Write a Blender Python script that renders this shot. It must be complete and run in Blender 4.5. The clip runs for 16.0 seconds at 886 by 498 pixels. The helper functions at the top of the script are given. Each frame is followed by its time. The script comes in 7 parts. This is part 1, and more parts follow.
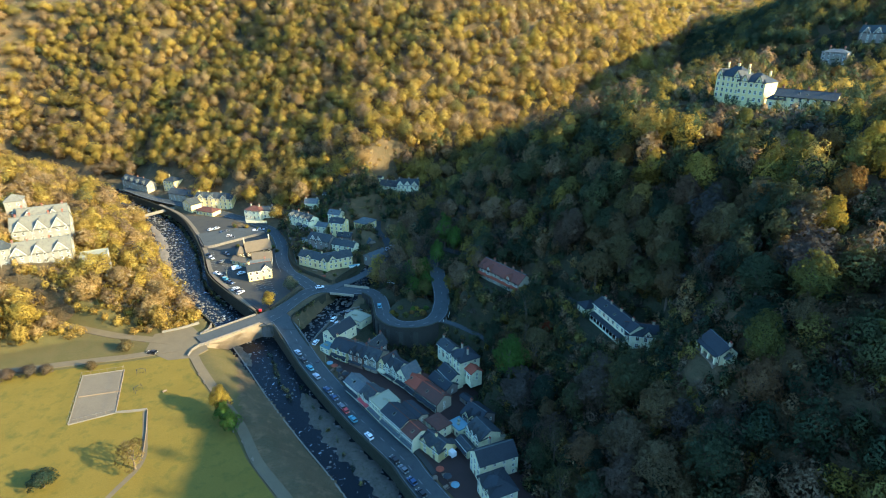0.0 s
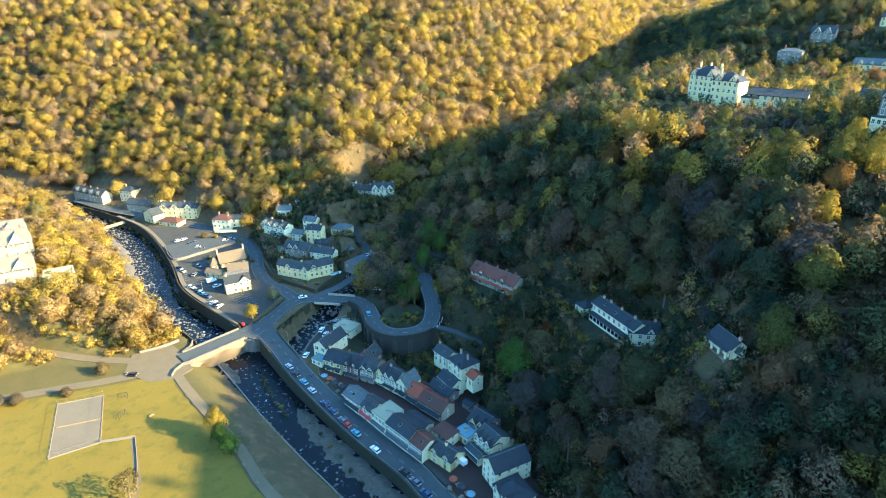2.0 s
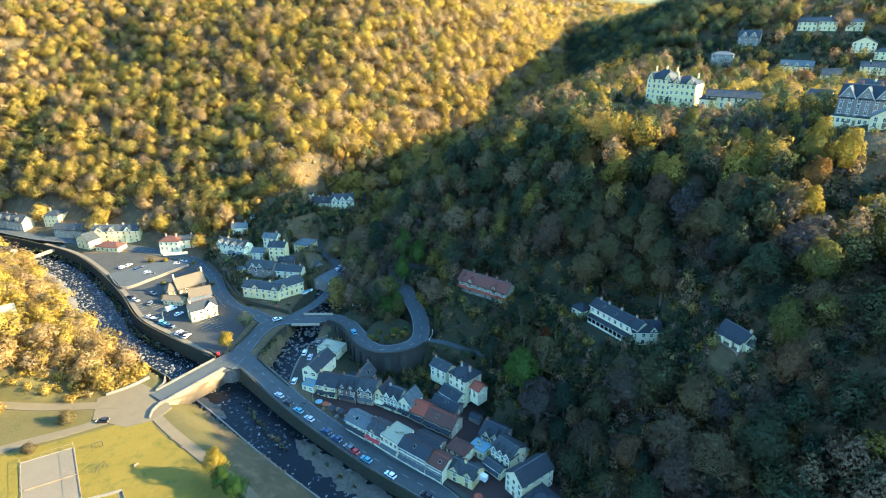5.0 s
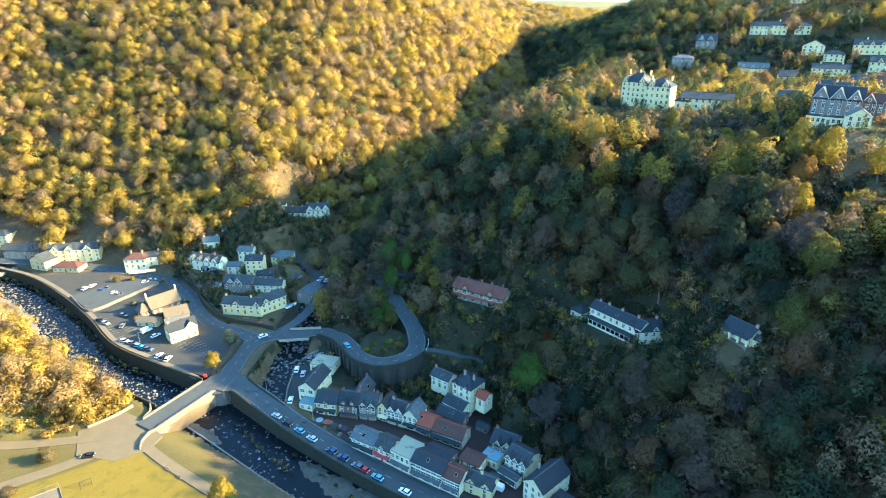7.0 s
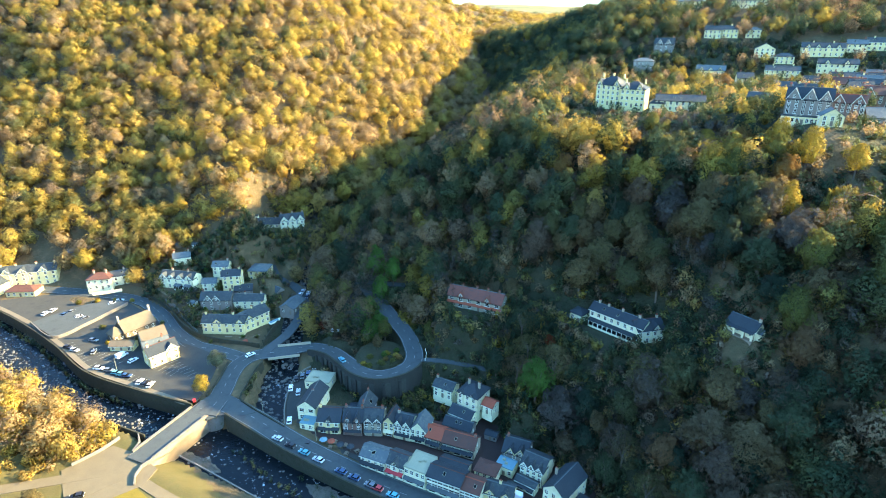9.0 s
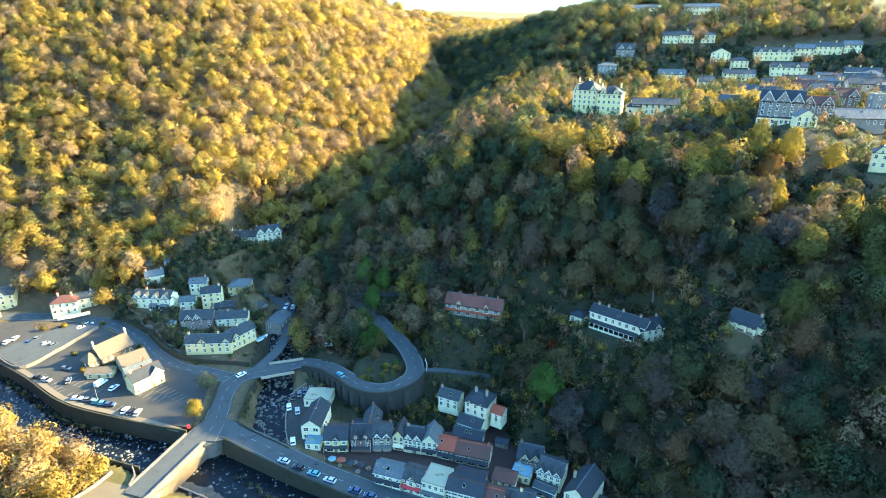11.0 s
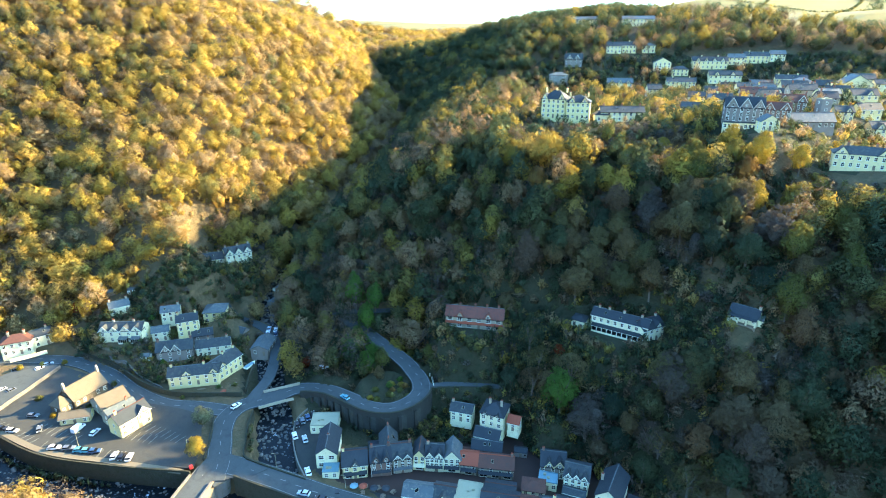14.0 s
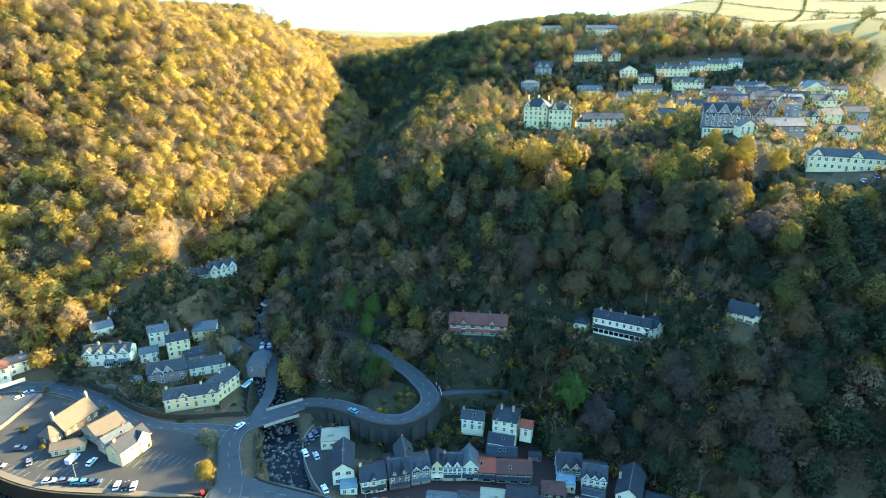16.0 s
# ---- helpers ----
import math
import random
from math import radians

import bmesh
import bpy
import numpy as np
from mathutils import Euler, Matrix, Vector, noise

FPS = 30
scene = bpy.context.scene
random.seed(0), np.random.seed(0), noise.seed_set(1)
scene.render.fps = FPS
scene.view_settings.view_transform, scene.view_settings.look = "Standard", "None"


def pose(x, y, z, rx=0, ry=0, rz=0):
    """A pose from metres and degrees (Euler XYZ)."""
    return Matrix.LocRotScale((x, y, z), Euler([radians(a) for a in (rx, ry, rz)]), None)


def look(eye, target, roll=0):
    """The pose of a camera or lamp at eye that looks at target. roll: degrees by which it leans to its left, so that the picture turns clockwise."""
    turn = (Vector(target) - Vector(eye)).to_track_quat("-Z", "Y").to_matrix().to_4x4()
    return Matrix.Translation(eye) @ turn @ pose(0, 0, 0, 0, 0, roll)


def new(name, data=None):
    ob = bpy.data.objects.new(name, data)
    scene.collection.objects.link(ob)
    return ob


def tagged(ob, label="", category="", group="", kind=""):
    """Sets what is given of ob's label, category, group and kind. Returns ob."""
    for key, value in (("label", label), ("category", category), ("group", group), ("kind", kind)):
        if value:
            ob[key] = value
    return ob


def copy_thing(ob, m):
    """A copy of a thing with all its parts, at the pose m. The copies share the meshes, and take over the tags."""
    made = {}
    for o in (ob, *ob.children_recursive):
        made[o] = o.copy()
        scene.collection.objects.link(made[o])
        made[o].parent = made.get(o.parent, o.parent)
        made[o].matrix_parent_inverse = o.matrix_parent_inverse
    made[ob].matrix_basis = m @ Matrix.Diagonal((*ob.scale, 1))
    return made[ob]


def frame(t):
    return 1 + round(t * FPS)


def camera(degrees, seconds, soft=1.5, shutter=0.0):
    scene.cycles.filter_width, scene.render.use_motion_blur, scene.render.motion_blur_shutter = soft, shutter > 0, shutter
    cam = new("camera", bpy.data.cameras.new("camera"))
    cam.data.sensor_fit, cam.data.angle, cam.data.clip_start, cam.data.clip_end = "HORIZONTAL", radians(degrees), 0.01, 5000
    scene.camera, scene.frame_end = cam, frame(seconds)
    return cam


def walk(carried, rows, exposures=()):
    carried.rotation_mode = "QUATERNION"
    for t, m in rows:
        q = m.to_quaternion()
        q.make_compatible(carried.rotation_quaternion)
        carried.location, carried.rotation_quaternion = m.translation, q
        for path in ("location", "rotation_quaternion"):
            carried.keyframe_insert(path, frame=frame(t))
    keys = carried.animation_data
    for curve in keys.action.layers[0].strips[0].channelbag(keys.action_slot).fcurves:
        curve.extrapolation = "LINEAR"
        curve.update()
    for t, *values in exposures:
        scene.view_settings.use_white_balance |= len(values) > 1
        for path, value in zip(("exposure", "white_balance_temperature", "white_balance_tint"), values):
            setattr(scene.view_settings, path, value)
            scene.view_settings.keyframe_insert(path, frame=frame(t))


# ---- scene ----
cam = camera(75.8, 16.0, soft=1.0)
METRES, EYE, TILT, LEAN, TURN = 160.0, 142.0, -23.2, 0.0, 0.0
ROWS = [
    (0.0, 0.0, 0.0, 0.0, 0.0, 0.0, -0.0),
    (0.5, -0.0268, 0.0057, 0.003, -1.18, -0.02, 0.49),
    (1.0, -0.0541, 0.0119, 0.0065, -2.39, -0.05, 1.0),
    (1.5, -0.082, 0.0186, 0.0105, -3.65, -0.07, 1.52),
    (2.0, -0.1103, 0.0259, 0.0146, -4.91, -0.09, 2.04),
    (2.5, -0.1385, 0.0338, 0.0191, -6.21, -0.1, 2.59),
    (3.0, -0.1674, 0.0423, 0.0235, -7.53, -0.11, 3.13),
    (3.5, -0.1962, 0.0517, 0.0283, -8.84, -0.14, 3.69),
    (4.0, -0.2249, 0.0616, 0.0334, -10.16, -0.14, 4.25),
    (6.5, -0.366, 0.1239, 0.0609, -16.78, -0.29, 6.96),
    (7.0, -0.3916, 0.137, 0.0668, -18.01, -0.35, 7.47),
    (7.5, -0.4188, 0.1517, 0.0741, -19.35, -0.45, 8.02),
    (8.0, -0.4461, 0.1671, 0.0814, -20.7, -0.55, 8.55),
    (8.5, -0.4731, 0.1832, 0.0894, -22.05, -0.69, 9.07),
    (9.0, -0.4992, 0.1994, 0.0965, -23.39, -0.81, 9.6),
    (11.5, -0.6291, 0.2856, 0.1354, -30.04, -1.43, 12.08),
    (12.0, -0.6544, 0.3037, 0.1439, -31.37, -1.57, 12.55),
    (12.5, -0.6794, 0.3221, 0.1526, -32.65, -1.71, 12.98),
    (13.0, -0.7041, 0.3408, 0.161, -33.93, -1.86, 13.41),
    (13.5, -0.7286, 0.3597, 0.1703, -35.23, -2.02, 13.85),
    (14.0, -0.7529, 0.3788, 0.1787, -36.5, -2.14, 14.27),
    (14.5, -0.7771, 0.3979, 0.1879, -37.76, -2.28, 14.67),
    (15.0, -0.8011, 0.4171, 0.1968, -39.01, -2.42, 15.07),
    (15.5, -0.8253, 0.4362, 0.2055, -40.24, -2.56, 15.46),
    (16.0, -0.8495, 0.4556, 0.2148, -41.46, -2.71, 15.82),
]
walk(cam, [(t, pose(0, 0, EYE, TILT, LEAN, TURN) @ pose(METRES * x, METRES * y, METRES * z, 90 + pitch, roll, yaw)) for t, x, y, z, yaw, pitch, roll in ROWS],
     exposures=[(0.0, 2.1, 6150, 8), (0.6, 2.5, 6200, 8), (4.0, 2.76, 6350, 9), (9.0, 3.06, 6600, 10), (13.0, 3.15, 6650, 10), (16.0, 2.94, 6700, 10)])

# ---- sky and sun: low autumn sun over the hill to the east of the valley ----
SUN_TO = Vector((0.93 * math.cos(radians(22.2)), -0.36 * math.cos(radians(22.2)), math.sin(radians(22.2)))).normalized()
world = bpy.data.worlds.new("sky")
scene.world = world
world.use_nodes = True
wn = world.node_tree.nodes
sky = wn.new("ShaderNodeTexSky")
sky.sky_type = "NISHITA"
sky.sun_disc = False
sky.sun_elevation = radians(22.2)
sky.sun_rotation = math.atan2(SUN_TO.x, SUN_TO.y)
sky.air_density, sky.dust_density, sky.ozone_density = 1.0, 1.4, 3.0
clear_air = wn.new("ShaderNodeMix")  # crisp teal of a clear autumn sky
clear_air.data_type, clear_air.blend_type = "RGBA", "MULTIPLY"
clear_air.inputs[0].default_value, clear_air.inputs[7].default_value = 1.0, (0.60, 0.97, 1.14, 1)
world.node_tree.links.new(sky.outputs[0], clear_air.inputs[6])
world.node_tree.links.new(clear_air.outputs[2], wn["Background"].inputs[0])
wn["Background"].inputs[1].default_value = 0.148
sun = new("sun", bpy.data.lights.new("sun", "SUN"))
sun.data.energy, sun.data.angle, sun.data.color = 4.4, radians(0.6), (1.0, 0.77, 0.41)
sun.matrix_world = look((0, 0, 0), -SUN_TO)

# ---- shape of the land ----
TOWN = [(70, 60), (38, 125), (26, 160), (15, 188), (0, 212), (3, 220), (2, 232), (2, 250), (-6, 264), (-28, 272), (-30, 300), (-44, 300),
        (-85, 303), (-97, 325), (-108, 350), (-140, 380), (-185, 405), (-240, 440), (-275, 470), (-300, 470), (-250, 415), (-215, 380),
        (-190, 345), (-165, 300), (-140, 262), (-118, 236), (-150, 226), (-200, 205), (-260, 180), (-300, 60)]
RIVER = [(34, 62), (0, 112), (-29, 152), (-42.5, 167), (-58, 187.5), (-79, 213.5), (-90, 227), (-104, 245), (-124, 268), (-143, 290), (-160, 318), (-178, 348),
         (-200, 382), (-228, 410), (-262, 436), (-310, 462), (-400, 510)]
STREAM = [(-69, 222), (-61.5, 237), (-55.5, 254), (-47, 275), (-38, 300), (-24, 332), (0, 360), (50, 396), (106, 432), (200, 520), (270, 680), (370, 880)]
STREAM_Z = [-3.6, -3.0, -2.2, 0.2, 4, 9, 16, 27, 42, 65, 95, 130]
# level places cut into the slopes for houses: x, y, radius, height
PADS = [(-127, 368, 13, 8), (-91, 338, 15, 12.5), (-87, 359, 8, 18), (-69, 341, 7, 16), (-65, 328, 8, 12.7), (-52, 334, 8, 12), (-75, 335, 7, 10.5),
        (-75, 317, 11, 7), (-60, 312, 10, 7), (-28, 372, 18, 24.6), (24, 229, 15, 27.5), (62, 183, 14, 31), (66, 176, 12, 31), (82, 143, 8, 47),
        (26, 179, 8, 11), (-14, 238, 11, 10.5), (-21, 261, 10, 8.2), (5, 238, 6, 12.5)]


def to_line(x, y, line):
    """Distance to a polyline, and how far along it (in corners) the nearest place lies."""
    best, where = np.full(np.shape(x), 1e9), np.zeros(np.shape(x))
    for i, ((ax, ay), (bx, by)) in enumerate(zip(line[:-1], line[1:])):
        ux, uy = bx - ax, by - ay
        s = np.clip(((x - ax) * ux + (y - ay) * uy) / (ux * ux + uy * uy), 0, 1)
        d = np.hypot(x - ax - s * ux, y - ay - s * uy)
        near = d < best
        best, where = np.where(near, d, best), np.where(near, i + s, where)
    return best, where


def inside(x, y, poly):
    odd = np.zeros(np.shape(x), bool)
    for (ax, ay), (bx, by) in zip(poly, poly[1:] + poly[:1]):
        if ay != by:
            odd ^= ((ay > y) != (by > y)) & (x < (bx - ax) * (y - ay) / (by - ay) + ax)
    return odd


def smin(a, b, k):
    h = np.clip(0.5 + 0.5 * (b - a) / k, 0, 1)
    return b + (a - b) * h - k * h * (1 - h)


def waves(x, y, size, seed):
    r = np.random.RandomState(seed)
    z = 0
    for i in range(7):
        a, p = r.uniform(0, 6.28, 2)
        f = 6.28 / size * r.uniform(0.6, 1.7)
        z = z + np.sin((x * np.cos(a) + y * np.sin(a)) * f + p)
    return z / 4


def bench_z(x, y):
    """The level from which the valley sides rise."""
    return np.where(y > 240, 4 + 0.012 * (y - 240), 4 - 0.03 * np.minimum(240 - y, 140))


def floor_z(x, y):
    """The valley floor: the shopping street lies low beside the river, under the bend."""
    low = np.interp(y, [110, 142, 153, 171, 187, 200, 207, 220, 235, 250, 262], [-4, -3, -2.4, -1.8, -1.2, -0.8, -0.7, 0.9, 1.1, 1.5, 4.26])
    road = np.interp(y, [171, 187, 206, 224, 238], [-1.8, -1.2, 0.9, 2.7, 4.0])
    low = np.where(y > 205, low + (road - low) * ramp(-x, 61, 66) * (y < 240) + (bench_z(x, y) - low) * ramp(-x, 61, 66) * (y >= 240), low)
    return np.where((x > river_x(y)) & (y < 262), low, bench_z(x, y))


def ramp(v, a, b):
    s = np.clip((v - a) / (b - a), 0, 1)
    return s * s * (3 - 2 * s)


def river_x(y):
    return np.interp(y, [p[1] for p in RIVER], [p[0] for p in RIVER])


def stream_x(y):
    return np.interp(y, [p[1] for p in STREAM], [p[0] for p in STREAM])


def bare_hills(x, y):
    out = np.where(inside(x, y, TOWN), 0, to_line(x, y, TOWN + TOWN[:1])[0])
    gd, gs = to_line(x, y, STREAM[3:])
    gz = np.interp(gs, range(len(STREAM) - 3), STREAM_Z[3:])
    rd, rs = to_line(x, y, RIVER[11:])
    west = (x < river_x(y)) & (y < 480)
    east = (~west) & (x > np.where(y < 300, -30, stream_x(y)))
    k = np.where(east, 0.98 - 0.14 * ramp(y, 165, 200) * ramp(-y, -250, -220) - 0.07 * ramp(y, 150, 175) + 0.2 * ramp(-y, -158, -138) * ramp(y, 116, 130) * ramp(-x, -112, -92), np.where(west, 0.65, 0.67))
    rough = np.minimum(out, 40) / 40
    foot = floor_z(x, y)
    z = foot + (bench_z(x, y) - foot) * ramp(out, 0, 7) + k * np.maximum(out - 1, 0) + rough * (5 * waves(x, y, 130, 3) + 2 * waves(x, y, 45, 4))
    z = np.where(west, z, smin(z, gz + 0.78 * gd + 2 * waves(x, y, 70, 8), 14))
    z = smin(z, 4 + 2 * rs + np.where(west, 0.45, 0.8) * np.maximum(rd - 14, 0), 6)
    u = 0.75 * x + 0.66 * y
    cap_e = 97 + 0.04 * (x - 135) + 7 * ramp(-y, -280, -190) - 14 * ramp(-y, -178, -150) - 8 * ramp(x, 165, 120) * ramp(-y, -200, -150)
    brow = np.interp(y, [120, 200, 240, 300], [158, 154, 140, 126])  # edge of the plateau
    cap_e = cap_e - 12 * ramp(brow - x, 0, 26)
    high = 52 - 34 * ramp(y, 440, 680) + 0.17 * np.maximum(u - 600, 0) * ramp(-y, -620, -380)
    cap_e = cap_e + smin(0.5 * np.maximum(u - 418, 0), high, 30) + 86 * np.exp(-((x - 165) / 50) ** 2 - ((y - 52) / 38) ** 2)
    cap_n = 176 - 0.08 * np.maximum(x + 10, 0) + 0.012 * (y - 600) + 6 * waves(x, y, 500, 5)
    cap_w = 20 + 0.22 * np.maximum(-x - 150, 0) + 2.5 * waves(x, y, 60, 6)
    z = smin(z, np.where(east, cap_e, np.where(west, cap_w, cap_n)), np.where(west, 8, np.where(east, 16, 40)))
    far = ramp(np.hypot(x, y - 200), 1100, 2600)
    z = z + 46 * np.exp(-((x - 350) / 200) ** 2 - ((y - 1110) / 140) ** 2)
    return z * (1 - far) + far * (192 + 14 * waves(x, y, 1500, 9) + 4 * waves(x, y, 420, 2))


ROADS = {
    "riverside": ([(14, 113), (-7.5, 142.7), (-14.2, 153), (-30.3, 171.2), (-42.9, 187.2), (-57, 205.7), (-67.5, 222.5), (-75, 233.5), (-80, 240)], 9.0,
                  [-4, -3, -2.5, -1.85, -1.2, 0.9, 2.6, 3.7, 4.1]),
    "main": ([(-86, 234), (-81.7, 240.3), (-78, 248.9), (-74.6, 257.5), (-69.4, 265), (-61.6, 268), (-49, 264.8)], 8.4, [4.06, 4.16, 4.2, 4.25, 4.35, 4.45, 4.66]),
    "hairpin": ([(-50, 265), (-40, 263.5), (-32.5, 253), (-29.3, 240.5), (-26.8, 229.5), (-21.5, 222.6), (-14, 220.9), (-6.8, 222.8), (-2.5, 228), (-0.8, 236), (-0.6, 244), (-2.5, 258), (-4, 275), (-6, 290)], 7.6,
                [4.6, 5.2, 7.0, 8.6, 9.5, 9.9, 10.1, 10.5, 11.2, 12.4, 13.8, 16, 18, 20]),
    "upper": ([(-67, 266), (-70.5, 271), (-78, 279.5), (-87, 288.5), (-95, 306), (-101, 328), (-114, 351), (-147, 376), (-185, 397), (-220, 415), (-255, 440)], 7.4,
              [4.2, 4.3, 4.4, 4.6, 4.9, 5.2, 5.5, 5.8, 6.0, 6.2, 6.5]),
    "lane": ([(-62, 266), (-55, 272), (-46, 280), (-37, 294), (-32, 310), (-34, 322), (-41, 332), (-42.5, 343)], 5.0,
             [4.4, 4.8, 5.3, 6.2, 7.5, 9, 11.5, 14.5]),
    "park_drive": ([(-111, 216), (-128, 219), (-150, 223), (-185, 232), (-230, 240)], 4.2, [3.3, 3.5, 3.7, 5, 9]),
    "lawn_drive": ([(-112, 214), (-134, 207), (-152, 203), (-186, 195), (-240, 180)], 4.0, [3.25, 3.1, 3.0, 2.8, 2.6]),
    "lawn_path": ([(-111, 213), (-103, 201), (-92, 187), (-74, 165), (-62, 147), (-47, 130), (-30, 108)], 3.6, [3.25, 2.95, 2.5, 1.9, 1.35, 0.85, 0.2]),
    "hill_drive": ([(-6, 290), (14, 268), (34, 243), (48, 216), (56, 200)], 4.0, [20, 23, 26.5, 29.5, 31]),
    "hill_lane": ([(-1, 224.5), (6, 219.5), (13, 212), (19, 204)], 2.6, [10.8, 11.2, 11.8, 12.6]),
}


def land(x, y):
    """Height of the ground."""
    x, y = np.asarray(x, float), np.asarray(y, float)
    z = bare_hills(x, y)
    for px, py, r, pz in PADS:
        m = ramp(-np.hypot(x - px, y - py), -r * 1.45, -r * 0.8)
        z = z * (1 - m) + pz * m
    sd, ss = to_line(x, y, STREAM)
    m = np.where(y < 262, ramp(-sd, -8.4, -7.2), ramp(-sd, -7.5, -5.5))
    z = z * (1 - m) + np.minimum(z, np.interp(ss, range(len(STREAM)), STREAM_Z) - 0.5) * m
    for line, width, heights in ROADS.values():
        d, s = to_line(x, y, line)
        m = (ramp(-d, -width / 2 + 0.2, -width / 2 + 1.2) if line[0] == (-50, 265) else ramp(-d, -width / 2 - 4, -width / 2 - 0.5)) * (1 - ramp(-sd, -9.0, -6.5) * (y < 300))
        z = z * (1 - m) + (np.interp(s, range(len(line)), heights) - 0.25) * m
    rd, rs = to_line(x, y, RIVER)
    bed = river_bed(x, y)
    bank = (x < river_x(y)) & (y < 222) & (rd < 26)
    z = np.where(bank, np.minimum(z, bed + 1.6 + (z - bed - 1.6) * ramp(rd, 9, 23)), z)
    m = np.where((x < river_x(y)) & (y < 222), ramp(-rd, -9.2, -8.2), ramp(-rd, -12.6, -11.4))
    return z * (1 - m) + np.minimum(z, river_bed(x, y)) * m


def river_bed(x, y):
    return np.interp(y, [100, 160, 220, 260, 300, 380, 470], [-10.5, -7.4, -4.4, -2.7, -1.4, 0.2, 3.0])


def ground(x, y):
    return float(land(np.array([x]), np.array([y]))[0])


# ---- materials ----
def nodes_of(name):
    m = bpy.data.materials.new(name)
    m.use_nodes = True
    t = m.node_tree
    return m, t, t.nodes["Principled BSDF"]


def mix_colour(t, fac, a, b, kind="MIX"):
    n = t.nodes.new("ShaderNodeMix")
    n.data_type, n.blend_type = "RGBA", kind
    for sock, v in ((n.inputs[0], fac), (n.inputs[6], a), (n.inputs[7], b)):
        if hasattr(v, "default_value") or hasattr(v, "is_linked"):
            t.links.new(v, sock)
        else:
            sock.default_value = v if not isinstance(v, tuple) else (*v, 1)
    return n.outputs[2]


def noise_of(t, size, detail=4, coords=None, rough=0.6):
    n = t.nodes.new("ShaderNodeTexNoise")
    n.inputs["Scale"].default_value, n.inputs["Detail"].default_value, n.inputs["Roughness"].default_value = 1 / size, detail, rough
    t.links.new(coords or t.nodes.new("ShaderNodeNewGeometry").outputs["Position"], n.inputs["Vector"])
    return n.outputs["Fac"]


def curve_of(t, fac, lo, hi):
    n = t.nodes.new("ShaderNodeMapRange")
    n.inputs[1].default_value, n.inputs[2].default_value = lo, hi
    t.links.new(fac, n.inputs[0])
    return n.outputs[0]


def surface(name, colour, other, rough=0.85, big=6.0, small=0.6, bump=0.3, metal=0.0, dirt=None):
    """A worn surface: two colours mixed by a broad noise, mottled by a fine one, with fine relief."""
    m, t, b = nodes_of(name)
    c = mix_colour(t, curve_of(t, noise_of(t, big), 0.35, 0.65), colour, other)
    fine = noise_of(t, small, 6)
    c = mix_colour(t, 0.55, c, mix_colour(t, fine, tuple(v * 0.55 for v in colour), tuple(min(1, v * 1.35) for v in other)))
    if dirt:
        c = mix_colour(t, curve_of(t, noise_of(t, big * 0.45, 5), 0.52, 0.72), c, dirt)
    t.links.new(c, b.inputs["Base Color"])
    b.inputs["Roughness"].default_value, b.inputs["Metallic"].default_value = rough, metal
    b.inputs["Specular IOR Level"].default_value = 0.22
    if bump:
        n = t.nodes.new("ShaderNodeBump")
        n.inputs["Strength"].default_value, n.inputs["Distance"].default_value = bump, small
        t.links.new(fine, n.inputs["Height"])
        t.links.new(n.outputs[0], b.inputs["Normal"])
    return m


